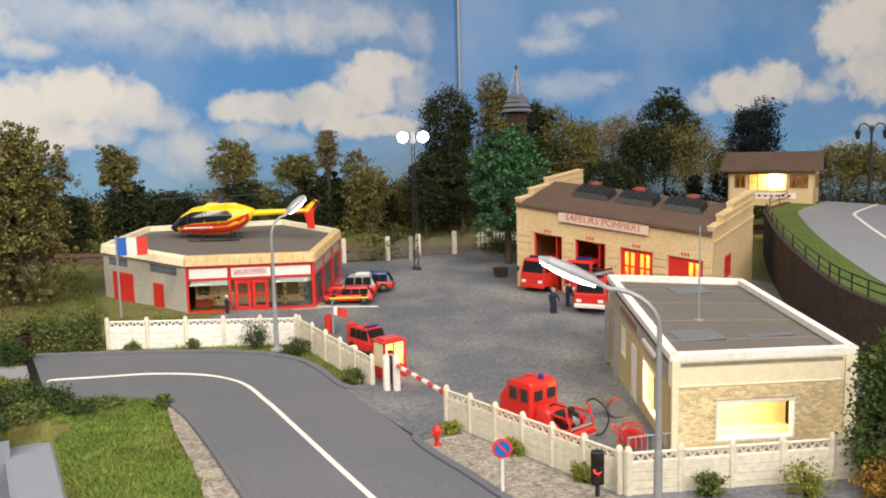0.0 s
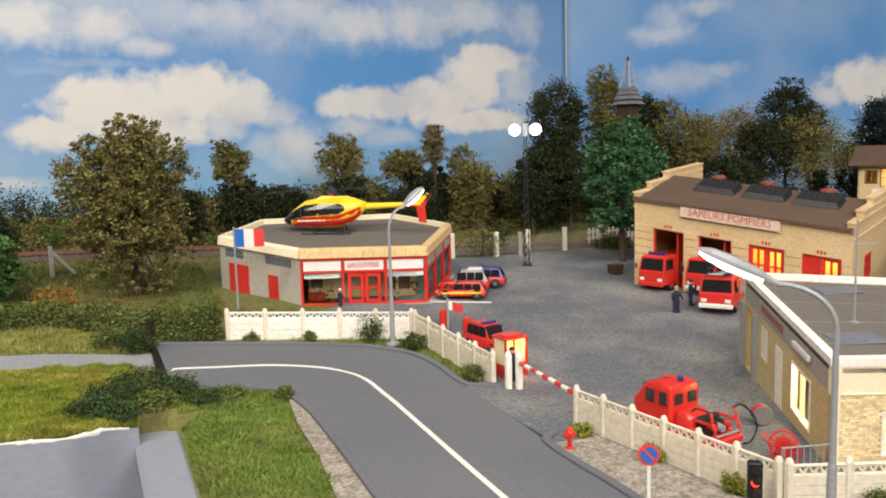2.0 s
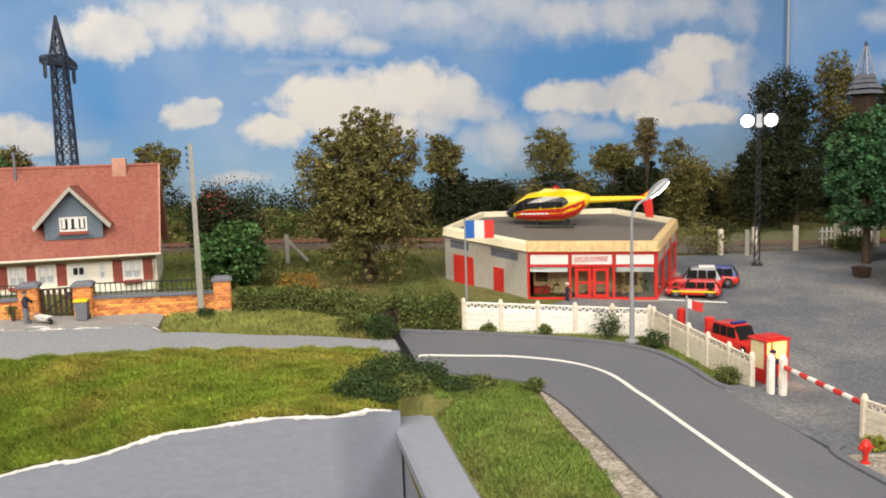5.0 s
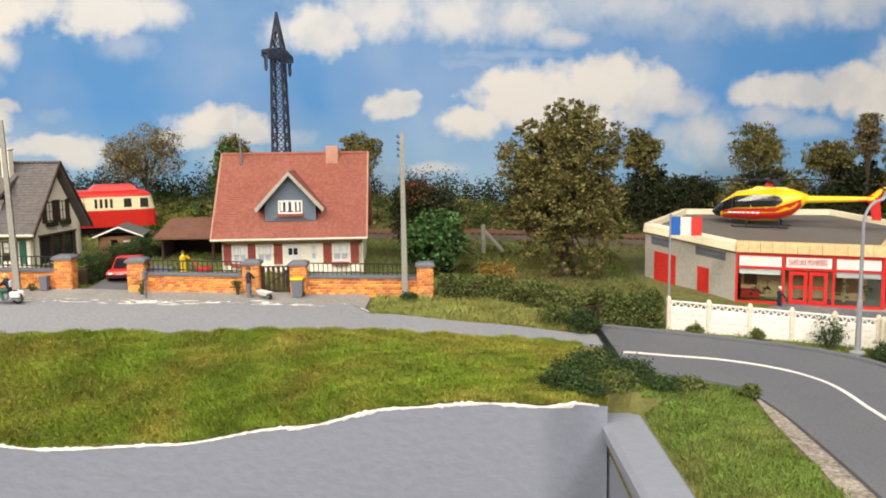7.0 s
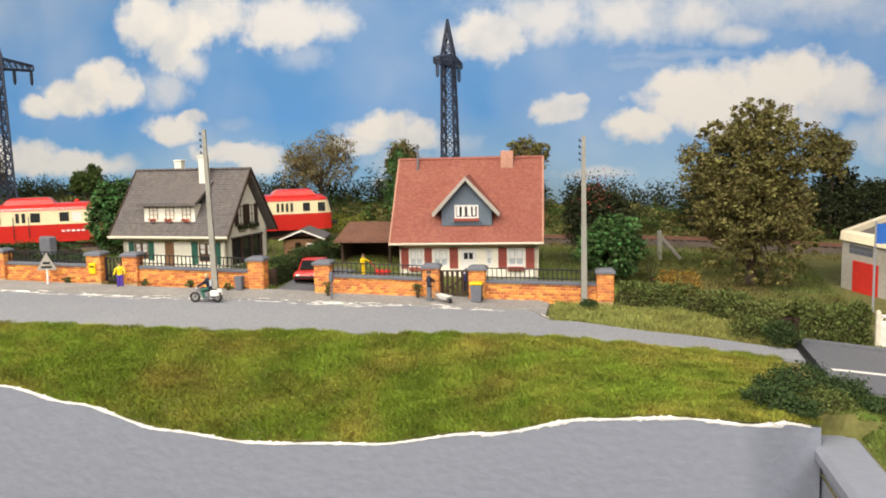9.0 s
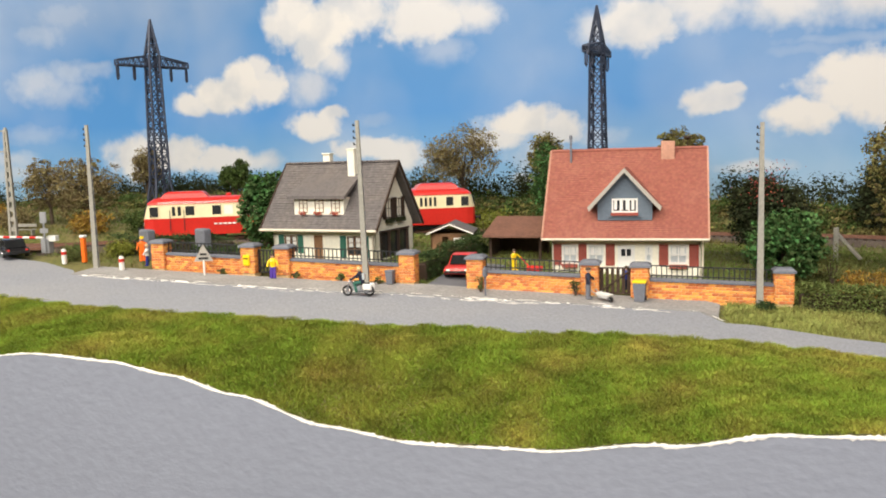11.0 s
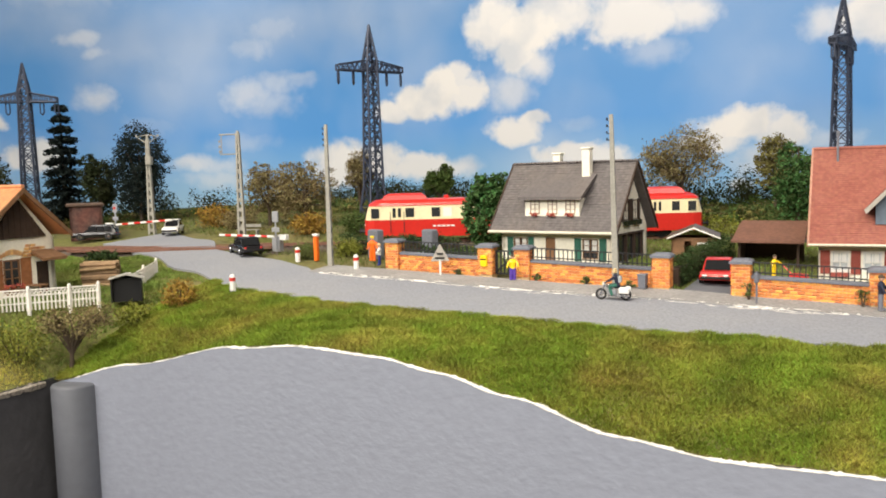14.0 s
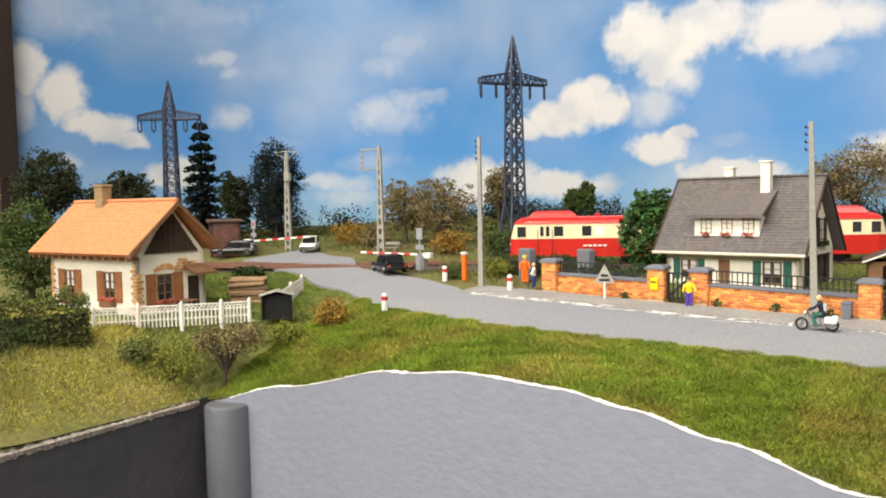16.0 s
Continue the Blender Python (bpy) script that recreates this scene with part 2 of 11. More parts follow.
LEAF = {
    "olive": leafmat("olive_foliage", (0.155, 0.135, 0.045), (0.22, 0.17, 0.07), 0.75),
    "autumn": leafmat("brown_foliage", (0.19, 0.15, 0.07), (0.24, 0.16, 0.07), 0.7),
    "green": leafmat("green_foliage", (0.06, 0.095, 0.022), (0.10, 0.12, 0.035)),
    "chestnut": leafmat("chestnut_foliage", (0.055, 0.115, 0.032), (0.13, 0.19, 0.065), 0.8),
    "fresh": leafmat("fresh_foliage", (0.045, 0.125, 0.045), (0.17, 0.25, 0.13), 0.8),
    "dark": leafmat("dark_foliage", (0.028, 0.037, 0.014), (0.058, 0.05, 0.02), 0.7),
    "conifer": leafmat("conifer_foliage", (0.012, 0.020, 0.018), (0.02, 0.026, 0.02)),
    "hedge": leafmat("hedge_foliage", (0.105, 0.13, 0.034), (0.19, 0.18, 0.065), 0.7),
    "hedge_dark": leafmat("dark_hedge_foliage", (0.038, 0.066, 0.02), (0.065, 0.085, 0.028)),
    "gold": leafmat("golden_bush", (0.30, 0.17, 0.03), (0.22, 0.16, 0.04)),
    "lime": leafmat("light_green_bush", (0.20, 0.21, 0.03), (0.12, 0.15, 0.03)),
}


# ---- mesh helpers ----
def box(bm, x, y, z, sx, sy, sz, c=0.0, rz=0.0, ry=0.0, rx=0.0):
    """Box with centre (x, y), bottom z and sizes; c: chamfer."""
    hx, hy, hz = sx / 2, sy / 2, sz / 2
    c = min(c, hx * 0.9, hy * 0.9, hz * 0.9)
    m = Matrix.Translation((x, y, z + hz)) @ Euler((radians(rx), radians(ry), radians(rz))).to_matrix().to_4x4()
    if c <= 0:
        v = [bm.verts.new(m @ Vector((a * hx, b * hy, d * hz))) for d in (-1, 1) for b in (-1, 1) for a in (-1, 1)]
        for f in ((0, 2, 3, 1), (4, 5, 7, 6), (0, 1, 5, 4), (2, 6, 7, 3), (0, 4, 6, 2), (1, 3, 7, 5)):
            bm.faces.new([v[i] for i in f])
        return
    g = {}
    for a in (-1, 1):
        for b in (-1, 1):
            for d in (-1, 1):
                g[a, b, d, 0] = bm.verts.new(m @ Vector((a * hx, b * (hy - c), d * (hz - c))))
                g[a, b, d, 1] = bm.verts.new(m @ Vector((a * (hx - c), b * hy, d * (hz - c))))
                g[a, b, d, 2] = bm.verts.new(m @ Vector((a * (hx - c), b * (hy - c), d * hz)))
    for s in (-1, 1):
        for f in ([g[s, -1, -1, 0], g[s, 1, -1, 0], g[s, 1, 1, 0], g[s, -1, 1, 0]],
                  [g[-1, s, -1, 1], g[-1, s, 1, 1], g[1, s, 1, 1], g[1, s, -1, 1]],
                  [g[-1, -1, s, 2], g[1, -1, s, 2], g[1, 1, s, 2], g[-1, 1, s, 2]]):
            bm.faces.new(f if s > 0 else f[::-1])
    for a in (-1, 1):
        for b in (-1, 1):
            for q in ([g[a, b, -1, 0], g[a, b, 1, 0], g[a, b, 1, 1], g[a, b, -1, 1]],
                      [g[a, -1, b, 0], g[a, 1, b, 0], g[a, 1, b, 2], g[a, -1, b, 2]],
                      [g[-1, a, b, 1], g[1, a, b, 1], g[1, a, b, 2], g[-1, a, b, 2]]):
                bm.faces.new(q)
            for d in (-1, 1):
                bm.faces.new([g[a, b, d, 0], g[a, b, d, 1], g[a, b, d, 2]])


def rod(bm, p, q, r0, r1=None, n=8):
    """Tapered round bar from p to q."""
    r1 = r0 if r1 is None else r1
    p, q = Vector(p), Vector(q)
    d = (q - p).normalized()
    u = d.orthogonal().normalized()
    w = d.cross(u)
    a = [bm.verts.new(p + (u * math.cos(k * 2 * math.pi / n) + w * math.sin(k * 2 * math.pi / n)) * r0) for k in range(n)]
    b = [bm.verts.new(q + (u * math.cos(k * 2 * math.pi / n) + w * math.sin(k * 2 * math.pi / n)) * r1) for k in range(n)]
    for k in range(n):
        bm.faces.new((a[k], a[(k + 1) % n], b[(k + 1) % n], b[k]))
    bm.faces.new(a[::-1])
    bm.faces.new(b)


def pipe(bm, pts, r, n=6):
    """Bent round tube through the points, in one piece."""
    P = [Vector(p) for p in pts]
    rings, u = [], None
    for i, p in enumerate(P):
        d0 = (p - P[i - 1]).normalized() if i else (P[1] - p).normalized()
        d1 = (P[i + 1] - p).normalized() if i + 1 < len(P) else d0
        d = (d0 + d1).normalized() if (d0 + d1).length > 1e-6 else d1
        u = d.orthogonal().normalized() if u is None else (u - d * u.dot(d)).normalized()
        w = d.cross(u)
        rings.append([p + (u * math.cos(k * 2 * math.pi / n) + w * math.sin(k * 2 * math.pi / n)) * r for k in range(n)])
    loft(bm, rings)


def turned(bm, x, y, prof, n=12):
    """Solid of revolution about the upright through (x, y); prof: (radius, z) from bottom to top."""
    rings = [[bm.verts.new((x + r * math.cos(k * 2 * math.pi / n), y + r * math.sin(k * 2 * math.pi / n), z)) for k in range(n)] for r, z in prof]
    for a, b in zip(rings, rings[1:]):
        for k in range(n):
            bm.faces.new((a[k], a[(k + 1) % n], b[(k + 1) % n], b[k]))
    bm.faces.new(rings[0][::-1])
    bm.faces.new(rings[-1])


def slab(bm, poly, z0, z1):
    """Upright prism over a plan polygon; z0, z1: numbers, or functions of x, y."""
    f0 = z0 if callable(z0) else (lambda x, y: z0)
    f1 = z1 if callable(z1) else (lambda x, y: z1)
    a = [bm.verts.new((x, y, f0(x, y))) for x, y in poly]
    b = [bm.verts.new((x, y, f1(x, y))) for x, y in poly]
    n = len(poly)
    for k in range(n):
        bm.faces.new((a[k], a[(k + 1) % n], b[(k + 1) % n], b[k]))
    bm.faces.new(a[::-1])
    bm.faces.new(b)


def profile(bm, pts, y0, y1):
    """Prism along y with a section of (x, z) points."""
    a = [bm.verts.new((x, y0, z)) for x, z in pts]
    b = [bm.verts.new((x, y1, z)) for x, z in pts]
    n = len(pts)
    for k in range(n):
        bm.faces.new((a[k], b[k], b[(k + 1) % n], a[(k + 1) % n]))
    bm.faces.new(a)
    bm.faces.new(b[::-1])


def loft(bm, rings, cap=True):
    vs = [[bm.verts.new(p) for p in r] for r in rings]
    n = len(vs[0])
    for a, b in zip(vs, vs[1:]):
        for k in range(n):
            bm.faces.new((a[k], a[(k + 1) % n], b[(k + 1) % n], b[k]))
    if cap:
        bm.faces.new(vs[0][::-1])
        bm.faces.new(vs[-1])


def ball(bm, x, y, z, r, sz=1.0, sub=2):
    bmesh.ops.create_icosphere(bm, subdivisions=sub, radius=r, matrix=Matrix.Translation((x, y, z)) @ Matrix.Diagonal((1, 1, sz, 1)))


def quad(bm, *pts):
    bm.faces.new([bm.verts.new(p) for p in pts])


def finish(bm, name, material, smooth=False):
    me = bpy.data.meshes.new(name)
    bmesh.ops.recalc_face_normals(bm, faces=bm.faces)
    bmesh.ops.scale(bm, vec=(S, S, S), verts=bm.verts)
    bm.to_mesh(me)
    bm.free()
    me.materials.append(material)
    if smooth:
        me.polygons.foreach_set("use_smooth", [True] * len(me.polygons))
    return me


def part(name, bm, material, parent, label="", at=None, smooth=False):
    """Links a bmesh as one mesh object under a thing or a part."""
    ob = new(name, finish(bm, name, material, smooth))
    ob.parent = parent
    if at is not None:
        ob.location = Vector(at) * S
    return tagged(ob, label)


def thing(name, x, y, z, rz=0.0, label="", category="", group="", kind=""):
    ob = new(name)
    ob.empty_display_size = 0.01
    ob.matrix_basis = pose(x * S, y * S, z * S, 0, 0, rz)
    return tagged(ob, label, category, group, kind)


def put(ob, x, y, z, rz=0.0):
    return copy_thing(ob, pose(x * S, y * S, z * S, 0, 0, rz))


def solid(name, bm, material, x=0, y=0, z=0, rz=0.0, label="", category="", group="", kind="", smooth=False):
    """A thing that is a single mesh."""
    ob = new(name, finish(bm, name, material, smooth))
    ob.matrix_basis = pose(x * S, y * S, z * S, 0, 0, rz)
    return tagged(ob, label, category, group, kind)


def B():
    return bmesh.new()


def lettering(text, size, material, name, parent, at, rx=90, rz=0, extrude=0.012, squeeze=1.0, label=""):
    """Raised letters in the built-in font, turned into a mesh."""
    cu = bpy.data.curves.new(name, "FONT")
    cu.body, cu.size, cu.extrude, cu.align_x, cu.align_y = text, size, extrude, "CENTER", "CENTER"
    cu.resolution_u = 2
    tmp = bpy.data.objects.new("tmp", cu)
    scene.collection.objects.link(tmp)
    bpy.context.view_layer.update()
    me = bpy.data.meshes.new_from_object(tmp.evaluated_get(bpy.context.evaluated_depsgraph_get()))
    bpy.data.objects.remove(tmp)
    me.transform(Matrix.Diagonal((S * squeeze, S, S, 1)))
    me.materials.clear()
    me.materials.append(material)
    ob = new(name, me)
    ob.parent = parent
    ob.matrix_basis = pose(at[0] * S, at[1] * S, at[2] * S, rx, 0, rz)
    return tagged(ob, label)


def cloud_mesh(name, verts, faces, material):
    me = bpy.data.meshes.new(name)
    me.from_pydata((np.asarray(verts) * S).tolist(), [], faces)
    me.materials.append(material)
    return me


# ---- the lie of the land ----
def clamp(v, a, b):
    return max(a, min(b, v))


def G(x, y):
    """Level of roads and yard."""
    return 0.3 + 0.07 * clamp(y - 41, 0, 34) + 0.052 * clamp(19 - x, 0, 52) + 0.03 * clamp(-33 - x, 0, 45)


def curve_at(pts, x):
    if x <= pts[0][0]:
        return pts[0][1]
    for (a, b), (c, d) in zip(pts, pts[1:]):
        if x <= c:
            f = (x - a) / (c - a)
            f = f * f * (3 - 2 * f)
            return b + (d - b) * f
    return pts[-1][1]


def spline(pts, per=6):
    """Smooth line through plan points."""
    out = []
    p = [pts[0]] + list(pts) + [pts[-1]]
    for i in range(1, len(p) - 2):
        a, b, c, d = (Vector(p[k]) for k in (i - 1, i, i + 1, i + 2))
        for k in range(per):
            t = k / per
            out.append(tuple(0.5 * ((2 * b) + (c - a) * t + (2 * a - 5 * b + 4 * c - d) * t * t + (3 * b - a - 3 * c + d) * t ** 3)))
    out.append(tuple(pts[-1]))
    return out


# railway line: plan, level, and the cutting that it makes in the land
TRACK = spline([(112, 66), (80, 73), (49.5, 78.6), (20, 84.6), (-4, 87.6), (-20, 87.2), (-33, 84.4), (-46, 78.2), (-57, 71.6), (-68.6, 64.2), (-79.6, 57.6), (-86, 55.0), (-94, 53.4), (-118, 53), (-138, 55)], 10)
TRACK_RUN = TRACK[::-1]


def track_y(x):
    """The track's plan line."""
    if x <= TRACK_RUN[0][0]:
        return TRACK_RUN[0][1]
    lo, hi = 0, len(TRACK_RUN) - 1
    if x >= TRACK_RUN[hi][0]:
        return TRACK_RUN[hi][1]
    while hi - lo > 1:
        m = (lo + hi) // 2
        if TRACK_RUN[m][0] <= x:
            lo = m
        else:
            hi = m
    (a, b), (c, d) = TRACK_RUN[lo], TRACK_RUN[hi]
    return b + (d - b) * (x - a) / (c - a)


def track_z(x, y):
    return curve_at([(-80, 5.35), (-58, 5.35), (-33, 5.05), (-10, 4.3), (50, 2.35)], x)


def cutting(x, y, z):
    """Brings the ground down (or up) to the track bed beside the line."""
    d = abs(y - track_y(x)) * (0.84 if x < -45 else 0.95)
    f = clamp((d - 2.6) / 4.0, 0, 1)
    return z + (track_z(x, y) - 0.5 - z) * (1 - f * f * (3 - 2 * f)) if d < 6.6 else z


FASCIA_Z = [(-63, 0.0), (-58, 1.1), (-52, 2.2), (-47, 2.65), (-42, 2.5), (-38.5, 2.05), (-34.5, 1.3), (-29.5, 0.15), (-25, -0.25),
            (-19.5, -0.05), (-14, 0.7), (-9, 1.6), (-5.5, 1.8), (-1.5, 1.55), (0.4, 1.2)]
FASCIA_Y = [(-63, 34.2), (-52, 38.2), (-45, 38.4), (-3, 38.6), (0.4, 40.0)]
STREET_Y = [(-90, 58.5), (-78, 54.0), (-69, 50.0), (-59, 46.2), (-50, 45.4), (-40, 46.0), (-33, 46.4), (-24, 48.0), (-13.5, 50.1), (-3.6, 50.0), (0.4, 49.4)]
BACK_Y = [(-90, 66), (-80, 62.5), (-72, 57.4), (-66, 56.0), (-58, 53.6), (-50, 53.6), (-40, 53.6), (-29, 54.6), (-19, 55.8), (-13, 56.4), (-11.5, 53.6), (-5, 52.4), (1.8, 51.0)]


def land(x, y):
    """Height of the bare ground."""
    z = G(x, y) - 0.12
    if y > 76:
        rise = 0.13 if x > -25 else 0.13 - 0.08 * clamp((-25 - x) / 40, 0, 1)
        z += rise * clamp(y - 88, 0, 14) + 0.02 * (y - 76)
    if -63 <= x <= 0.4:
        ys, yf = curve_at(STREET_Y, x), curve_at(FASCIA_Y, x)
        if y < ys:
            f = clamp((y - yf) / (ys - yf), 0, 1)
            zf = curve_at(FASCIA_Z, x)
            z = zf + (G(x, ys) - 0.05 - zf) * (1 - (1 - f) ** 1.6)
    if x < -63 and y < 47:
        f = clamp((-63 - x) / 7.0, 0, 1)
        z0 = 0.02 + 3.7 * clamp((y - 34) / 11, 0, 1) - 0.03 * clamp(34 - y, 0, 20)
        z = z0 + (G(x, y) - 0.12 - z0) * (1 - (1 - f) ** 1.5)
    return z if y < 50 or (x < -66 and y < curve_at(STREET_Y, x) + 9 and -79 < x) else cutting(x, y, z)


SHOULDER_Z = 0.18  # the verge dips to the beam


def rough_land(x, y):
    if 0.4 <= x < 1.9 and y < 41.7:
        return -0.9
    z = land(x, y) + 0.10 * noise.noise((x * 0.35, y * 0.35, 1.7))
    if 1.9 <= x < 4.0 and y < 43:
        f = clamp((x - 2.3) / 1.7, 0, 1)
        z = SHOULDER_Z + (z - SHOULDER_Z) * (1 - (1 - f) ** 2) if y < 41.5 else z
    return z


# ground: three stretches of one sheet, cut along the front boards
gv, gf = [], []


def sheet(x0, x1, front, y1, nx, ny):
    k = len(gv)
    for i in range(nx + 1):
        x = x0 + (x1 - x0) * i / nx
        y0 = front(x)
        for j in range(ny + 1):
            y = y0 + (y1 - y0) * (j / ny)
            gv.append((x, y, rough_land(x, y)))
    for i in range(nx):
        for j in range(ny):
            a = k + i * (ny + 1) + j
            gf.append((a, a + ny + 1, a + ny + 2, a + 1))


sheet(-150, -63, lambda x: 10.0, 112, 90, 110)
sheet(-63, 0.4, lambda x: curve_at(FASCIA_Y, x), 112, 90, 100)
sheet(0.4, 6.4, lambda x: 8.0, 112, 12, 220)
sheet(6.4, 150, lambda x: 8.0, 112, 120, 110)
ground = tagged(new("ground", cloud_mesh("ground", gv, gf, M["earth"])), "sculpted olive-brown scenic ground of a model railway layout", "ground", kind="structure")
ground.data.polygons.foreach_set("use_smooth", [True] * len(ground.data.polygons))


def strip(name, left, right, lift, material, label, category, n=1, thick=0.25):
    """A road ribbon between two edge lines, draped on the land, with a skirt."""
    bm = B()
    rows = []
    for (ax, ay), (bx, by) in zip(left, right):
        row = []
        for k in range(n + 1):
            x, y = ax + (bx - ax) * k / n, ay + (by - ay) * k / n
            row.append((x, y, G(x, y) + lift))
        rows.append(row)
    vs = [[bm.verts.new(p) for p in r] for r in rows]
    for a, b in zip(vs, vs[1:]):
        for k in range(n):
            bm.faces.new((a[k], a[k + 1], b[k + 1], b[k]))
    edge = [r[0] for r in vs] + vs[-1][1:] + [r[-1] for r in vs[-2::-1]] + vs[0][-2:0:-1]
    low = [bm.verts.new((v.co.x, v.co.y, v.co.z - thick)) for v in edge]
    for k in range(len(edge)):
        q = (k + 1) % len(edge)
        bm.faces.new((edge[k], low[k], low[q], edge[q]))
    return solid(name, bm, material, label=label, category=category, kind="structure")


# dark road that bends towards the viewer, and the light street in front of the houses
OUTER = spline([(2.0, 52.2), (8, 51.0), (13.6, 49.2), (16.2, 47.1), (17.0, 44.5), (17.3, 41.2), (17.2, 36), (17.0, 31), (17.0, 26), (16.6, 18), (16.0, 8.2)], 5)
INNER = spline([(2.3, 45.2), (5.0, 44.0), (7.2, 43.0), (8.0, 41.6), (8.3, 39.0), (8.3, 37), (8.2, 34), (8.2, 31), (8.1, 28), (8.0, 20), (8.0, 8.2)], 5)
road = strip("road", OUTER, INNER, 0.12, M["asphalt"], "dark grey asphalt road bending down between verges", "road", 8)
LINE = spline([(2.5, 47.2), (2.75, 47.55), (5.0, 47.3), (7.8, 46.95), (10.2, 46.0), (11.6, 44.8), (12.35, 43.2), (12.6, 40.2), (12.55, 35.3), (12.45, 28.2), (12.4, 18), (12.4, 9)], 6)
strip("road_marking", [(x - 0.04, y - 0.13) if y > 45 else (x - 0.13, y) for x, y in LINE], [(x + 0.04, y + 0.13) if y > 45 else (x + 0.13, y) for x, y in LINE], 0.15, M["white"],
      "white painted centre line along the dark road", "road marking", 1, 0.02)
xs = [1.7 - k * 1.53 for k in range(61)]
street = strip("street", [(x, curve_at(STREET_Y, x) - 0.25) for x in xs], [(x, curve_at(BACK_Y, x) - (1.1 if -58 < x < -12 else 0.0)) for x in xs], 0.04, M["street"],
               "pale grey village street with chalky edges", "street", 6)
xp = [-12.5 - k * 1.12 for k in range(42)]
strip("pavement", [(x, curve_at(BACK_Y, x) - 1.1) for x in xp], [(x, curve_at(BACK_Y, x) + 1.7) for x in xp], 0.10, M["pavement"],
      "narrow worn stone pavement along the brick fences", "pavement", 2)
yard = strip("yard", [(17.6, 8.2), (18.4, 20), (19.0, 31), (18.7, 40.4), (18.9, 45), (18.2, 51.6), (13, 58), (22.0, 66), (26, 74)],
             [(62, 8.2), (62, 20), (62, 31), (62, 40.4), (62, 45), (62, 51.6), (62, 58), (62, 66), (62, 74)], -0.02, M["yard"],
             "grey fine-gravel yard of the fire station", "yard", 14)
strip("gate_apron", [(17.3, 31.2), (17.2, 34), (17.2, 38), (17.4, 41.2)], [(19.4, 31.2), (19.3, 34), (19.2, 38), (19.2, 41.2)], 0.12, M["yard"], "sandy gravel apron before the gate", "gravel")
# gravel verges beside the dark road
strip("gravel_verge", [(7.75, 41.8), (7.35, 38), (7.2, 33.2), (6.8, 29.2), (6.4, 22), (6.2, 8.4)], [(8.3, 41.6), (8.5, 38), (8.4, 34), (8.4, 30), (8.3, 22), (8.3, 8.4)], 0.0, M["gravel"],
      "strip of pale gravel beside the road edge", "gravel")
strip("gravel_verge", [(17.3, 31.6), (17.2, 29), (17.25, 26), (17.1, 20), (16.6, 8.4)], [(19.4, 32.6), (20.0, 29), (20.5, 24.5), (21.2, 20), (21.2, 8.4)], 0.10, M["gravel"],
      "pale gravel verge along the concrete fence", "gravel")


def kerb(pts, w, h, lift=0.1):
    bm = B()
    line = spline(pts, 6)
    rings = []
    for i, (x, y) in enumerate(line):
        a, b = Vector(line[max(0, i - 1)]), Vector(line[min(len(line) - 1, i + 1)])
        d = (b - a).normalized()
        nx, ny = -d.y * w / 2, d.x * w / 2
        z = G(x, y) + lift
        rings.append([(x - nx, y - ny, z - 0.2), (x - nx, y - ny, z + h * 0.8), (x - nx * 0.7, y - ny * 0.7, z + h), (x + nx * 0.7, y + ny * 0.7, z + h), (x + nx, y + ny, z + h * 0.8), (x + nx, y + ny, z - 0.2)])
    loft(bm, rings)
    return solid("kerb", bm, M["asphalt"], label="low dark grey kerb along the road edge", category="kerb", kind="structure")


kerb([(2.2, 52.5), (8, 51.3), (13.7, 49.5), (16.4, 47.3), (17.2, 44.6), (17.4, 41.2), (18.6, 40.3)], 0.4, 0.16)
kerb([(17.9, 32.2), (17.0, 31.3), (16.9, 28.5), (17.0, 26), (16.9, 20), (16.4, 9)], 0.4, 0.16)
kerb([(8.0, 41.6), (8.3, 39.0), (8.3, 34), (8.15, 28), (8.0, 20), (8.0, 9)], 0.3, 0.08)
# black joint between the two layout sections
bm = B()
slab(bm, [(1.75, 46.6), (2.05, 46.6), (1.98, 52.3), (1.6, 52.3)], 1.0, lambda x, y: G(x, y) + 0.20)
solid("section_joint", bm, M["black"], label="dark gap where two layout sections meet in the road", category="joint", kind="structure")

# front boards
bm = B()
top = [(-62.2 + 62.6 * k / 420) for k in range(421)]
loft(bm, [[(x, curve_at(FASCIA_Y, x) - 0.15, curve_at(FASCIA_Z, x) - 0.05), (x, curve_at(FASCIA_Y, x) + 0.4, curve_at(FASCIA_Z, x) - 0.12),
           (x, curve_at(FASCIA_Y, x) + 0.4, -26), (x, curve_at(FASCIA_Y, x) - 0.15, -26)] for x in top])
solid("front_board", bm, M["fascia"], label="grey painted front board with a wavy top edge", category="fascia board", kind="structure", smooth=False)
bm = B()
rnd = random.Random(3)
rings = []
for k in range(421):
    x = -61.2 + 61.2 * k / 420
    y, z = curve_at(FASCIA_Y, x), curve_at(FASCIA_Z, x)
    j = (rnd.random() - 0.5) * 0.10
    worn = clamp(0.55 + 0.9 * noise.noise((x * 0.9, 3.1, 0.0)) + 0.5 * noise.noise((x * 3.7, 8.2, 0.0)), 0.05, 1.0)
    w = (0.02 + 0.06 * rnd.random() + (0.09 if -14 < x < 0 else 0) * rnd.random()) * worn
    rings.append([(x, y - 0.155 - 0.02 * worn, z - 0.055 - w), (x, y - 0.16 - 0.02 * worn, z - 0.05 + j * 0.5 * worn), (x, y + 0.02, z - 0.05 + (0.07 + j) * worn), (x, y + 0.3, z - 0.08)])
loft(bm, rings)
solid("filler_edge", bm, M["chalk"], label="rough white filler along the top edge of the board", category="filler", kind="structure")
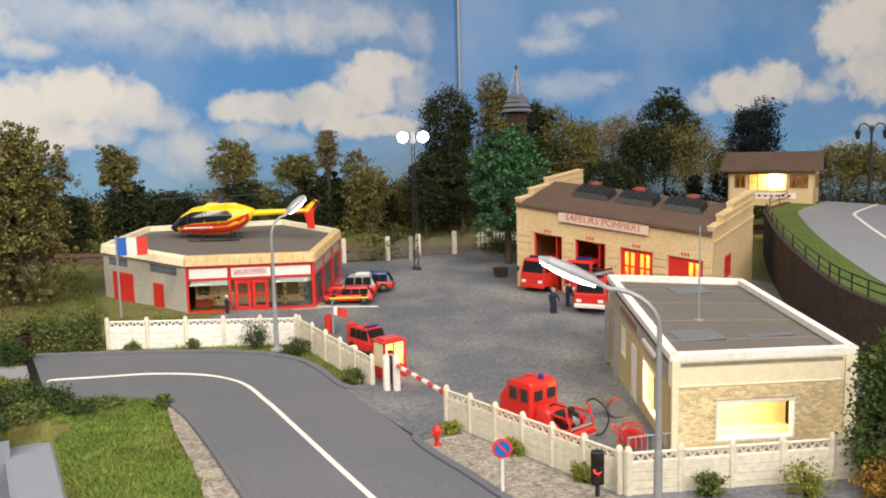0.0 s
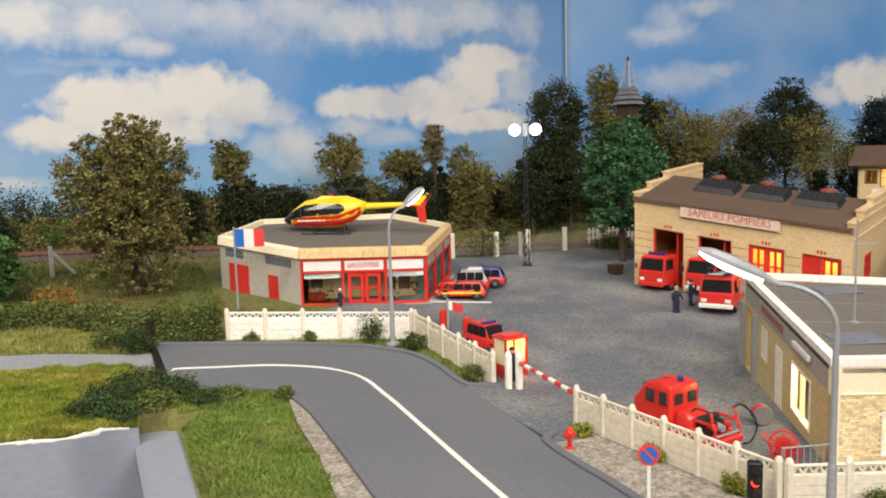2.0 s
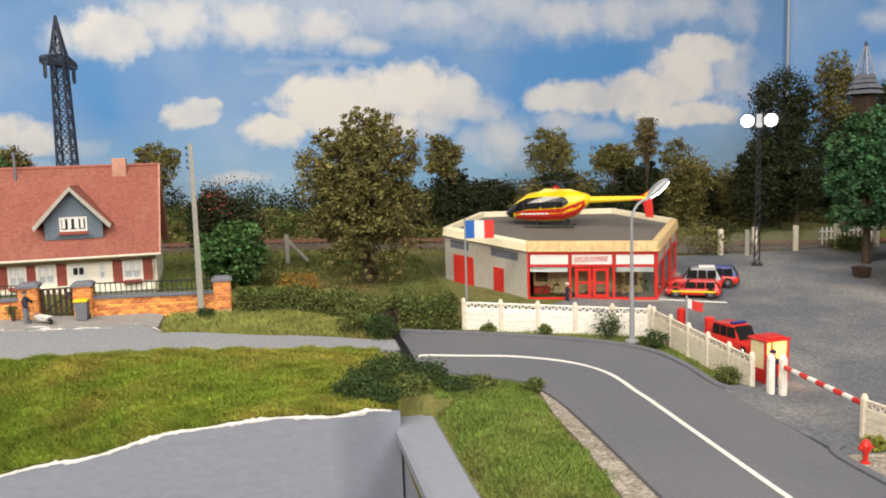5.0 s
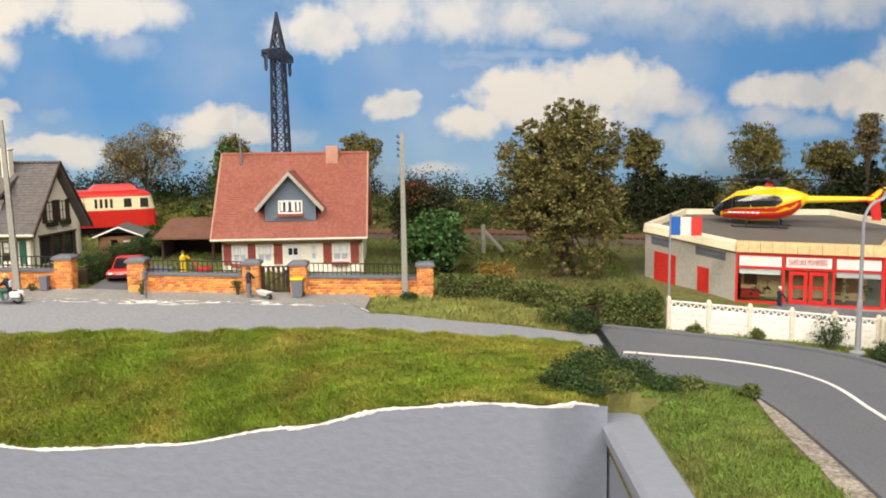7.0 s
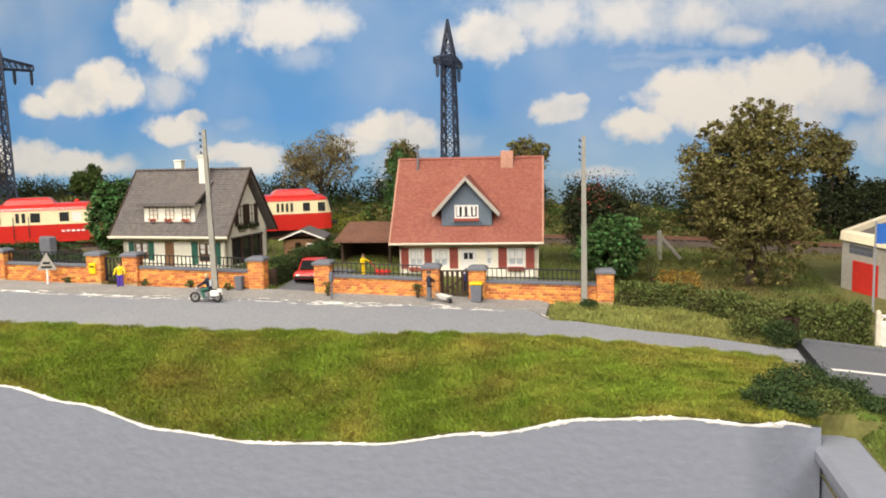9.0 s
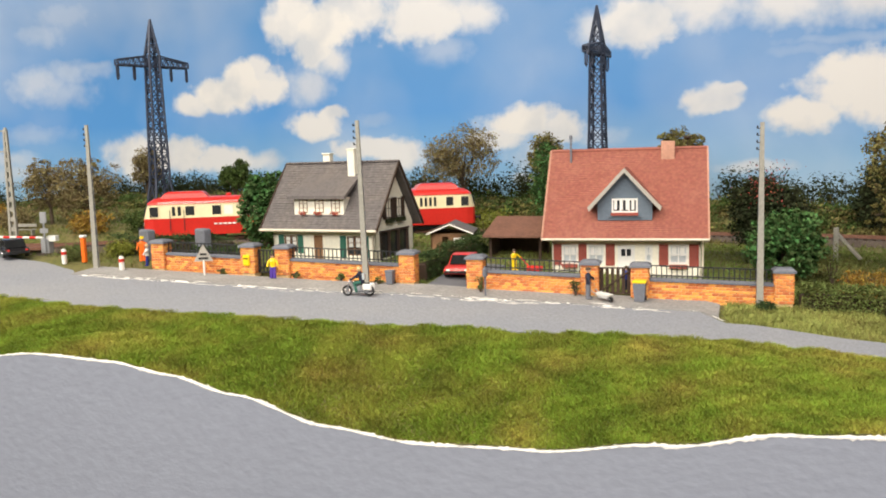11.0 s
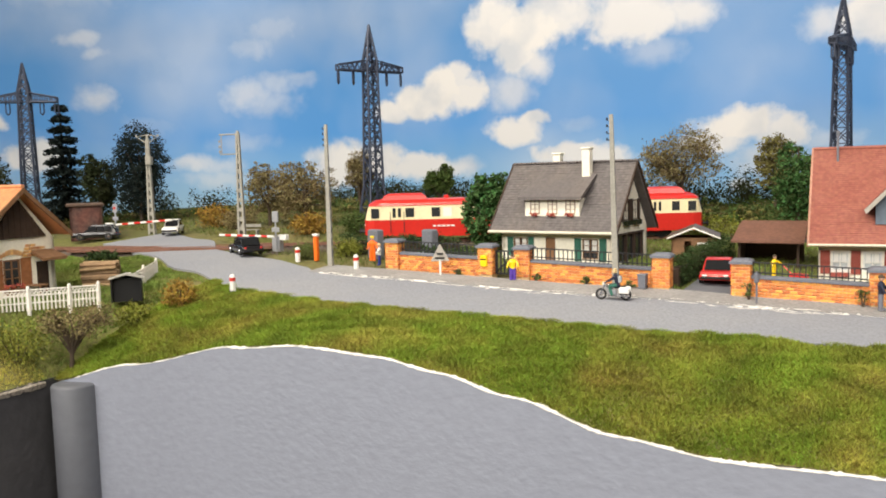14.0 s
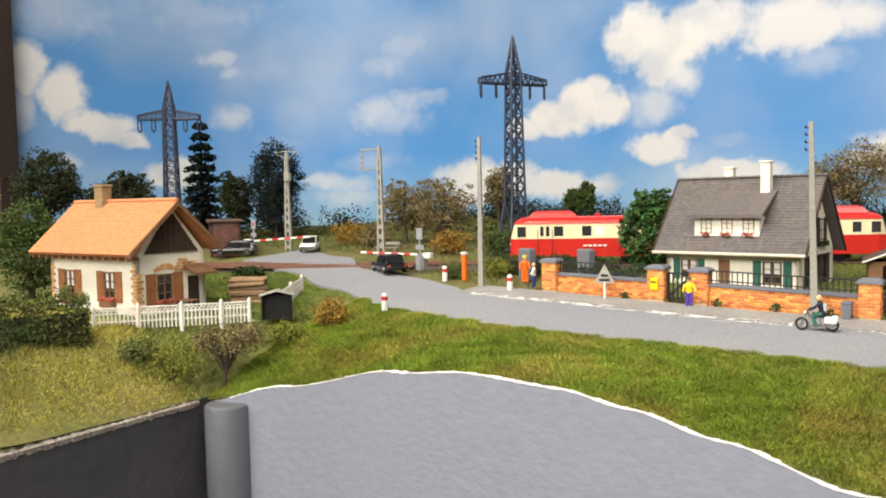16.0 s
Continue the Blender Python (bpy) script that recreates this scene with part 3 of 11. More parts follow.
# side beam of the road section, and the narrow board next to it
bm = B()
zb = 0.35
rings = []
for y, d in ((41.9, 0.5), (41.5, 0.12), (41.0, 0.0), (30, 0.0), (20, 0), (8, 0)):
    x0, x1 = 0.15 + 0.02 * (41 - y), 2.35 + 0.006 * (41 - y)
    rings.append([(x0 + d, y, zb - 0.6), (x0 + d, y, zb - 0.2 - d * 0.3), (x0 + 0.25 + d, y, zb - d * 0.4), (x1 - 0.25 - d, y, zb - d * 0.4), (x1 - d, y, zb - 0.2 - d * 0.3), (x1 - d, y, zb - 0.9)])
loft(bm, rings)
solid("side_beam", bm, M["fascia"], label="rounded grey painted beam capping the section side", category="beam", kind="structure", smooth=False)
bm = B()
slab(bm, [(0.5, 8), (2.0, 8), (2.0, 41.4), (0.5, 41.4)], -26, zb - 0.4)
solid("side_board", bm, M["fascia"], label="grey painted side board under the beam", category="fascia board", kind="structure")
# left side board, in a much darker grey than the front board
bm = B()
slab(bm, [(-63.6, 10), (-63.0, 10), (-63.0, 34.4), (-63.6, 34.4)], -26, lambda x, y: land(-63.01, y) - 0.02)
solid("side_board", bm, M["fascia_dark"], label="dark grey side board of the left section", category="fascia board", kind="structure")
bm = B()
turned(bm, -61.2, 34.3, [(1.3, -26), (1.3, -0.15), (1.22, -0.03), (1.05, 0.02), (0.2, 0.04)], 28)
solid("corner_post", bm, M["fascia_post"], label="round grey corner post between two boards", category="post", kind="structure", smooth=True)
# plinth board beneath everything, and the dim hall round the layout
bm = B()
slab(bm, [(150, 8), (150, 115), (-150, 115), (-150, 10), (-64, 10), (-64, 34), (-52, 39), (0.4, 41), (0.4, 8)], -5, -4)
solid("base_board", bm, M["wood"], label="plywood base board carrying the layout", category="board", kind="structure")
for name, q in {"floor": [(-400, -300, -100), (400, -300, -100), (400, 300, -100), (-400, 300, -100)],
                "ceiling": [(-400, -300, 200), (-400, 300, 200), (400, 300, 200), (400, -300, 200)],
                "wall_back": [(-400, 300, -100), (400, 300, -100), (400, 300, 200), (-400, 300, 200)],
                "wall_front": [(-400, -300, -100), (-400, -300, 200), (400, -300, 200), (400, -300, -100)],
                "wall_east": [(400, -300, -100), (400, -300, 200), (400, 300, 200), (400, 300, -100)],
                "wall_west": [(-400, -300, -100), (-400, 300, -100), (-400, 300, 200), (-400, -300, 200)]}.items():
    bm = B()
    quad(bm, *q)
    solid(name, bm, M["hall_grey"], label="plain painted " + name.split("_")[0] + " of the exhibition hall", category=name.split("_")[0], kind="structure")

# ---- printed sky backdrop: three panels with folds ----
# cloud lobes: place along the print, height, half sizes, density
CLOUDS_A = [(13.2, 25, 2.2, 3.9, 0.7), (13.8, 30.4, 2.9, 3.7, 0.9), (17.9, 27.2, 3.4, 3.2, 0.95), (18, 26.4, 2.1, 3.3, 0.9), (18.2, 17.9, 2.6, 1.7, 0.85), (18.8, 38.1, 11.6, 4.2, 0.35), (18.9, 29.6, 2.3, 2.1, 0.85), (19.7, 24.2, 2.3, 2.1, 0.85), (22.2, 22.9, 3.5, 1.9, 0.95), (24.4, 22.2, 3.9, 2.3, 0.95), (27.4, 20.9, 2.5, 1.4, 0.9), (33.2, 15.7, 4.2, 2.6, 0.9), (36, 39.9, 15.1, 4.5, 0.3), (40.6, 33.5, 4.3, 1.8, 0.55), (42.3, 24.7, 3.7, 2.7, 0.6), (42.6, 31.6, 3.1, 1.4, 0.5), (50.3, 20.4, 6.4, 2.3, 0.22), (53.4, 34.1, 5.9, 5.2, 0.16), (56.3, 14.4, 5, 1.5, 0.7)]
CLOUDS_B = [(59.9, 11.8, 6.8, 1.9, 0.5), (60.4, 13.8, 4.4, 1.6, 0.5), (64, 17.5, 6.1, 2, 0.3), (65, 25, 5.2, 3.6, 0.55), (65.5, 25, 5.7, 3.6, 0.5), (66.9, 32.3, 5.3, 2.5, 0.4), (68.8, 23.6, 6, 2.6, 0.4), (69.2, 34.7, 6.6, 3.6, 0.35), (69.9, 26.5, 6.1, 2.3, 0.45), (71.6, 35, 6.2, 2.9, 0.35), (74, 27.2, 5, 1, 0.35), (74.2, 26.7, 4.7, 1.4, 0.3), (78.4, 14.9, 4.1, 1.8, 0.85), (81.5, 13.6, 6.1, 3.4, 0.95), (88, 13.9, 5.9, 2.5, 0.95), (91.4, 20.9, 3.5, 1.7, 0.95), (94.7, 12.9, 7.8, 1.5, 0.8), (95.1, 12.9, 6.8, 1.9, 0.9), (96.6, 21.9, 6.2, 2.6, 1)]
CLOUDS_C = [(99.5, 24.2, 3.7, 2.6, 1), (101.5, 12.7, 4.4, 1.5, 0.8), (101.6, 25.1, 2.3, 1.7, 0.9), (102.6, 22.9, 3.9, 2.9, 0.9), (103, 22.3, 3.9, 2, 0.95), (107.4, 31.4, 4, 4, 0.95), (108.6, 32, 4.6, 1.8, 0.9), (109.5, 22.7, 4.2, 3.1, 0.65), (109.9, 22.8, 3.3, 2.4, 0.65), (110.3, 17.2, 3.9, 2.1, 0.95), (110.6, 27.5, 3.3, 3.5, 0.95), (112.2, 30.1, 5, 3.2, 1), (112.6, 18.6, 2.4, 1, 0.95), (113.1, 25.9, 2.9, 3.2, 0.85), (113.4, 25.8, 2.8, 2.5, 0.8), (116.1, 31.8, 5.4, 3, 0.9), (118.6, 17.8, 3.7, 1.2, 0.3), (118.8, 14.2, 6, 1.6, 0.9), (122.9, 12.9, 3.7, 2.2, 0.9)]
CLOUDS_D = [(126.3, 30.5, 6.7, 3.5, 0.9), (129, 26.2, 4.5, 2.1, 0.35), (132.8, 30.3, 4.4, 3.1, 0.85), (135.5, 14.7, 4, 1.5, 0.9), (138.7, 9.9, 2, 1, 0.8), (138.9, 16.5, 4.9, 2.2, 1), (141.6, 12.4, 5.3, 2.1, 0.8), (143.2, 15.5, 3.5, 1.9, 0.9), (147.7, 27.2, 3.4, 2.4, 0.7), (148.2, 14.3, 3.5, 1.7, 0.45), (153, 27.4, 5.1, 3.2, 0.9), (159.4, 29.3, 7.7, 4.1, 0.85), (161.4, 18.4, 3.5, 1.8, 0.9), (163.1, 19.3, 1.8, 0.9, 0.9), (165.9, 10.7, 5.6, 1.1, 0.75), (166.4, 10.6, 4.1, 1, 0.75), (168.9, 29, 8.2, 3.8, 0.85), (170.2, 30.9, 22.7, 3.1, 0.5), (170.9, 16, 4.2, 2.1, 1)]
CLOUDS_E = [(171, 23.2, 6.9, 1.1, 0.25), (174.9, 24.2, 9.4, 0.9, 0.3), (175.3, 20.3, 3.9, 2.4, 1), (177, 28.5, 7.1, 3.3, 0.85), (179.1, 18.9, 8.9, 4.2, 1), (181.6, 26.2, 4.3, 1.5, 0.6), (182.2, 26.4, 4.1, 1.4, 0.8), (182.4, 16.2, 7.5, 2.3, 1), (184.4, 30.1, 9.1, 4, 0.5), (187.4, 20.6, 6.8, 3.7, 1), (190, 16.8, 4.3, 2.5, 0.8), (190.5, 29.9, 7.7, 3.1, 0.6), (193, 19.6, 4.8, 3, 0.9), (194.7, 28.3, 12.3, 3.3, 0.4), (195.8, 14.6, 3.6, 2.6, 0.5), (197, 18.2, 3.6, 2.4, 0.8), (199.5, 14, 5.1, 3.9, 0.75), (200.7, 30.9, 8.2, 3.8, 0.6), (202.4, 11.2, 5.6, 1.8, 0.35)]
CLOUDS_F = [(205.3, 19.2, 3.4, 1.8, 0.9), (207.2, 16.6, 4.3, 2.5, 0.7), (208.3, 29.4, 8.1, 3.3, 0.72), (211.2, 19.2, 6.9, 2.3, 0.95), (212, 15.1, 5.9, 1.6, 0.5), (216.2, 30, 9, 3.4, 0.7), (218.6, 19.6, 7.1, 2.9, 1), (220.4, 31.9, 16.3, 4.4, 0.4), (224.6, 17, 8.5, 2, 1), (224.6, 22.2, 5, 4.4, 1), (224.6, 31.3, 7.3, 3.4, 0.65), (227.6, 25.2, 5.9, 2.4, 0.95), (231.6, 22.3, 5.5, 5.6, 0.7), (233.3, 30.1, 3.8, 4.2, 0.5), (255.4, 28.9, 5.8, 2.2, 0.5), (256.3, 30.6, 3.2, 3, 0.4), (257.6, 22.2, 8.6, 2.4, 0.45), (262, 32.5, 5.3, 1.8, 0.45), (263.7, 23.5, 4.9, 1.4, 0.4)]
CLOUDS_G = [(279.9, 19.2, 3.3, 2.1, 0.8), (285.4, 20.8, 6.1, 3.5, 0.95), (291.3, 22.5, 5.1, 3.3, 0.95), (297.4, 21, 5.1, 2.3, 0.85), (301.9, 23.6, 4, 2.6, 0.7), (302.6, 30.5, 5.4, 5, 1), (303.3, 12.1, 4.6, 2.1, 0.5), (307.4, 16, 4.4, 1.5, 0.8), (307.5, 25.2, 5.7, 6.3, 0.95), (309.1, 32.2, 6.9, 6.2, 1)]
CLOUDS = CLOUDS_A + CLOUDS_B + CLOUDS_C + CLOUDS_D + CLOUDS_E + CLOUDS_F + CLOUDS_G


def sky_print():
    m = bpy.data.materials.new("printed_sky")
    m.use_nodes = True
    nt = m.node_tree
    nd, ln = nt.nodes, nt.links
    b = nd["Principled BSDF"]
    b.inputs["Roughness"].default_value = 0.42
    b.inputs["Specular IOR Level"].default_value = 0.35
    uv = nd.new("ShaderNodeUVMap")
    uv.uv_map = "print"

    def math_node(op, a, bb=None, clampit=False):
        n = nd.new("ShaderNodeMath")
        n.operation, n.use_clamp = op, clampit
        for i, v in enumerate((a, bb)):
            if v is None:
                continue
            if isinstance(v, (int, float)):
                n.inputs[i].default_value = v
            else:
                ln.new(v, n.inputs[i])
        return n.outputs["Value"]

    def noise_node(scale, detail, rough=0.5):
        n = nd.new("ShaderNodeTexNoise")
        n.noise_dimensions = "2D"
        n.inputs["Scale"].default_value, n.inputs["Detail"].default_value, n.inputs["Roughness"].default_value = scale, detail, rough
        ln.new(uv.outputs["UV"], n.inputs["Vector"])
        return n

    warp = noise_node(0.20, 3, 0.5)
    add = nd.new("ShaderNodeVectorMath")
    add.operation = "MULTIPLY_ADD"
    ln.new(warp.outputs["Color"], add.inputs[0])
    add.inputs[1].default_value = (2.6, 1.8, 0)
    ln.new(uv.outputs["UV"], add.inputs[2])
    fine = noise_node(0.42, 6, 0.55)
    ragged = math_node("MULTIPLY", math_node("SUBTRACT", fine.outputs["Fac"], 0.5), 0.85)
    field = None
    for u, v, ru, rv, dense in CLOUDS:
        mul = nd.new("ShaderNodeVectorMath")
        mul.operation = "MULTIPLY_ADD"
        ln.new(add.outputs["Vector"], mul.inputs[0])
        mul.inputs[1].default_value = (1 / ru, 1 / rv, 0)
        mul.inputs[2].default_value = (-(u + 1.3) / ru, -(v + 0.9) / rv, 0)
        le = nd.new("ShaderNodeVectorMath")
        le.operation = "LENGTH"
        ln.new(mul.outputs["Vector"], le.inputs[0])
        edge = nd.new("ShaderNodeMapRange")
        edge.interpolation_type = "SMOOTHSTEP"
        edge.inputs["From Min"].default_value = 1.28
        edge.inputs["From Max"].default_value = 0.62 if dense > 0.88 else 0.12
        edge.inputs["To Max"].default_value = dense
        ln.new(math_node("SUBTRACT", le.outputs["Value"], ragged), edge.inputs["Value"])
        f = edge.outputs["Result"]
        field = f if field is None else math_node("MAXIMUM", field, f)
    sep = nd.new("ShaderNodeSeparateXYZ")
    ln.new(uv.outputs["UV"], sep.inputs[0])
    blue = nd.new("ShaderNodeValToRGB")
    e = blue.color_ramp.elements
    e[0].position, e[0].color = 0.0, (0.20, 0.38, 0.56, 1)
    e[1].position, e[1].color = 1.0, (0.06, 0.19, 0.42, 1)
    mid = e.new(0.4)
    mid.color = (0.07, 0.235, 0.53, 1)
    ln.new(math_node("DIVIDE", math_node("SUBTRACT", sep.outputs["Y"], 8.0), 26.0, True), blue.inputs["Fac"])
    shade = noise_node(0.13, 4, 0.5)
    white = nd.new("ShaderNodeMix")
    white.data_type = "RGBA"
    white.inputs["A"].default_value, white.inputs["B"].default_value = (0.46, 0.48, 0.51, 1), (0.595, 0.585, 0.57, 1)
    sh = nd.new("ShaderNodeMapRange")
    sh.inputs["From Min"].default_value, sh.inputs["From Max"].default_value = 0.30, 0.52
    ln.new(shade.outputs["Fac"], sh.inputs["Value"])
    ln.new(sh.outputs["Result"], white.inputs["Factor"])
    mix = nd.new("ShaderNodeMix")
    mix.data_type = "RGBA"
    haze = noise_node(0.045, 3, 0.5)
    thin = nd.new("ShaderNodeMapRange")
    thin.inputs["From Min"].default_value, thin.inputs["From Max"].default_value, thin.inputs["To Max"].default_value = 0.40, 0.75, 0.26
    ln.new(haze.outputs["Fac"], thin.inputs["Value"])
    ln.new(math_node("MAXIMUM", math_node("MULTIPLY", field, 0.97), thin.outputs["Result"]), mix.inputs["Factor"])
    ln.new(blue.outputs["Color"], mix.inputs["A"])
    ln.new(white.outputs["Result"], mix.inputs["B"])
    ln.new(mix.outputs["Result"], b.inputs["Base Color"])
    wave = noise_node(0.05, 2)
    bp = nd.new("ShaderNodeBump")
    bp.inputs["Strength"].default_value, bp.inputs["Distance"].default_value = 0.25, 0.01
    ln.new(wave.outputs["Fac"], bp.inputs["Height"])
    ln.new(bp.outputs["Normal"], b.inputs["Normal"])
    return m


SKY = sky_print()


def backdrop(pts, run, smooth):
    """One printed panel along a plan line; run: where its print begins."""
    bm = B()
    uvl = bm.loops.layers.uv.new("print")
    cols = []
    for (ax, ay), (bx, by) in zip(pts, pts[1:]):
        length = math.hypot(bx - ax, by - ay)
        n = max(1, int(length / 6))
        for k in range(n + 1):
            if k == 0 and cols:
                continue
            f = k / n
            cols.append([(bm.verts.new((ax + (bx - ax) * f, ay + (by - ay) * f, z)), (run + length * f, z)) for z in (-4, 46)])
        run += length
    for a, b in zip(cols, cols[1:]):
        fc = bm.faces.new((a[0][0], b[0][0], b[1][0], a[1][0]))
        for lo, w in zip(fc.loops, (a[0][1], b[0][1], b[1][1], a[1][1])):
            lo[uvl].uv = w
    solid("backdrop", bm, SKY, label="printed blue sky with white clouds on a backdrop panel", category="backdrop", kind="structure", smooth=smooth)


ARC = [(-140, 52)] + [tuple((1 - f) ** 2 * Vector((-133, 75)) + 2 * f * (1 - f) * Vector((-124, 103)) + f * f * Vector((-98, 103.56))) for f in [k / 10 for k in range(11)]]
backdrop(ARC + [(64.2, 107.05)], 5.5, True)
backdrop([(64.2, 107.05), (145, 72)], 241.7, False)
# vertical batten in the right-hand corner of the backdrop, dark end post at the left
bm = B()
rod(bm, (63.4, 106.2, 0), (63.4, 106.2, 46), 0.15, 0.18, 8)
solid("backdrop_batten", bm, M["steel"], label="thin grey batten in the corner of the backdrop", category="batten", kind="structure")
bm = B()
box(bm, -136.6, 55.5, -20, 3.0, 4.0, 75, 0.3, 24)
solid("end_post", bm, M["wood_dark"], label="dark brown wooden post at the end of the backdrop", category="post", kind="structure")

# crumbly earth edge along the side of the left section
rnd = random.Random(13)
bm = B()
rings = []
for k in range(121):
    y = 12 + 21.6 * k / 120
    z = land(-63.02, y)
    j = rnd.random()
    rings.append([(-62.9 - 0.05 * j, y, z - 0.25 - 0.15 * j), (-62.86 + 0.06 * j, y, z - 0.05), (-63.1, y, z + 0.06 + 0.1 * j), (-63.7, y, z - 0.05)])
loft(bm, rings)
solid("filler_edge", bm, M["gravel"], label="crumbly pale edge of the lawn above the dark board", category="filler", kind="structure")
# chalky splashes where street and pavement meet
rnd = random.Random(17)
bm = B()
for k in range(210):
    x = rnd.uniform(-57, -12.5) if k > 60 else rnd.choice((-24, -30, -44, -19, -52, -49)) + rnd.gauss(0, 1.6)
    e = curve_at(BACK_Y, x) - 1.1
    y = e + rnd.gauss(-0.12, 0.2)
    w, d = rnd.choice((0.06, 0.12, 0.3, 0.7)) * rnd.uniform(0.7, 1.3), rnd.uniform(0.02, 0.11)
    sl_ = (curve_at(BACK_Y, x + 0.5) - curve_at(BACK_Y, x - 0.5))
    ring = []
    for i in range(10):
        a = i * math.pi / 5
        r = rnd.uniform(0.55, 1.15)
        u, v = w * r * math.cos(a), d * r * math.sin(a)
        ring.append(bm.verts.new((x + u, y + v + sl_ * u, G(x + u, y + v) + (0.048 if y + v < e else 0.108) + 0.002 * (k % 5))))
    bm.faces.new(ring)
solid("chalk_splash", bm, M["chalk"], label="thin white filler splashes along the street edge", category="splash", kind="stuff")

strip("driveway", [(-31.3, 56.2), (-31.3, 59), (-31.2, 64.0)], [(-28.4, 56.3), (-28.3, 59), (-28.0, 64.0)], 0.06, M["asphalt"], "short dark asphalt driveway between the brick piers", "driveway")

# ---- buildings ----
class Face:
    """One upright wall face from p (left, seen from outside) to q; k: rise of all levels along y."""

    def __init__(self, p, q, k=0.0, y0=0.0):
        self.p, self.q, self.k, self.y0 = Vector(p), Vector(q), k, y0
        self.length = (self.q - self.p).length
        self.d = (self.q - self.p) / self.length
        self.n = Vector((self.d.y, -self.d.x))

    def at(self, s, z, out=0.0):
        v = self.p + self.d * s + self.n * out
        return (v.x, v.y, z + self.k * (v.y - self.y0))

    def blk(self, bm, s0, s1, z0, z1, d0, d1):
        v = [bm.verts.new(self.at(s, z, o)) for z in (z0, z1) for o in (d0, d1) for s in (s0, s1)]
        for f in ((0, 2, 3, 1), (4, 5, 7, 6), (0, 1, 5, 4), (2, 6, 7, 3), (0, 4, 6, 2), (1, 3, 7, 5)):
            bm.faces.new([v[i] for i in f])

    def wall(self, bm, z0, z1, thick, holes=(), s0=0.0, s1=None):
        """A wall of one piece with openings that go through it."""
        s1 = self.length if s1 is None else s1
        ss = sorted({s0, s1, *(v for h in holes for v in h[:2])})
        zs = sorted({z0, z1, *(v for h in holes for v in h[2:])})
        ss, zs = [v for v in ss if s0 <= v <= s1], [v for v in zs if z0 <= v <= z1]
        grid = {}

        def v(i, j, o):
            if (i, j, o) not in grid:
                grid[i, j, o] = bm.verts.new(self.at(ss[i], zs[j], -thick if o else 0.0))
            return grid[i, j, o]

        def full(i, j):
            if not (0 <= i < len(ss) - 1 and 0 <= j < len(zs) - 1):
                return False
            cs, cz = (ss[i] + ss[i + 1]) / 2, (zs[j] + zs[j + 1]) / 2
            return not any(a < cs < b and lo < cz < hi for a, b, lo, hi in holes)

        for i in range(len(ss) - 1):
            for j in range(len(zs) - 1):
                if not full(i, j):
                    continue
                bm.faces.new((v(i, j, 0), v(i + 1, j, 0), v(i + 1, j + 1, 0), v(i, j + 1, 0)))
                bm.faces.new((v(i, j, 1), v(i, j + 1, 1), v(i + 1, j + 1, 1), v(i + 1, j, 1)))
                for di, dj, a, b in ((-1, 0, (i, j + 1), (i, j)), (1, 0, (i + 1, j), (i + 1, j + 1)), (0, -1, (i, j), (i + 1, j)), (0, 1, (i + 1, j + 1), (i, j + 1))):
                    if not full(i + di, j + dj):
                        bm.faces.new((v(*a, 0), v(*a, 1), v(*b, 1), v(*b, 0)))

    def sash(self, bm, a, b, lo, hi, w, d0, d1, mid=0, cross=0):
        self.blk(bm, a, a + w, lo, hi, d0, d1)
        self.blk(bm, b - w, b, lo, hi, d0, d1)
        self.blk(bm, a + w, b - w, hi - w, hi, d0, d1)
        self.blk(bm, a + w, b - w, lo, lo + w, d0, d1)
        for k in range(1, mid + 1):
            s = a + (b - a) * k / (mid + 1)
            self.blk(bm, s - w * 0.4, s + w * 0.4, lo + w, hi - w, d0, d1 - 0.004)
        for k in range(1, cross + 1):
            z = lo + (hi - lo) * k / (cross + 1)
            self.blk(bm, a + w, b - w, z - w * 0.3, z + w * 0.3, d0, d1 - 0.008)


def away(bm, ob):
    """Moves world places into the frame of an unturned thing."""
    bmesh.ops.translate(bm, vec=-Vector(ob.matrix_basis.translation) / S, verts=bm.verts)
    return bm


def wpart(name, bm, material, parent, label="", smooth=False):
    return part(name, away(bm, parent), material, parent, label, smooth=smooth)


def apart(ob):
    """Splits a part into one object for each loose piece."""
    me = ob.data
    bm = bmesh.new()
    bm.from_mesh(me)
    seen = set()
    first = True
    for seed_ in list(bm.verts):
        if seed_ in seen:
            continue
        island, todo = {seed_}, [seed_]
        while todo:
            for e in todo.pop().link_edges:
                for w in e.verts:
                    if w not in island:
                        island.add(w)
                        todo.append(w)
        seen |= island
        order = sorted(island, key=lambda v: v.index)
        at_ = {v: i for i, v in enumerate(order)}
        fs = {f for v in order for f in v.link_faces}
        piece = bpy.data.meshes.new(me.name)
        piece.from_pydata([tuple(v.co) for v in order], [], [[at_[v] for v in f.verts] for f in sorted(fs, key=lambda f: f.index)])
        piece.materials.append(me.materials[0])
        if first:
            ob.data, first = piece, False
        else:
            o = new(ob.name.split(".")[0], piece)
            o.parent = ob.parent
            o.matrix_basis = ob.matrix_basis.copy()
    bm.free()
    return ob


def walls(parent, material, label, specs, near=True):
    """One wall part for each (face, bottom, top, thickness, openings)."""
    for f, z0, z1, thick, holes in specs:
        bm = B()
        f.wall(bm, z0, z1, thick, holes)
        (wpart if near else part)("wall", bm, material, parent, label)


def gables(parent, material, xs_, depth, z0, z1):
    for x in xs_:
        bm = B()
        loft(bm, [[(x, 0.0, z0), (x, depth, z0), (x, depth / 2, z1)], [(x + 0.3, 0.0, z0), (x + 0.3, depth, z0), (x + 0.3, depth / 2, z1)]])
        part("gable", bm, material, parent)


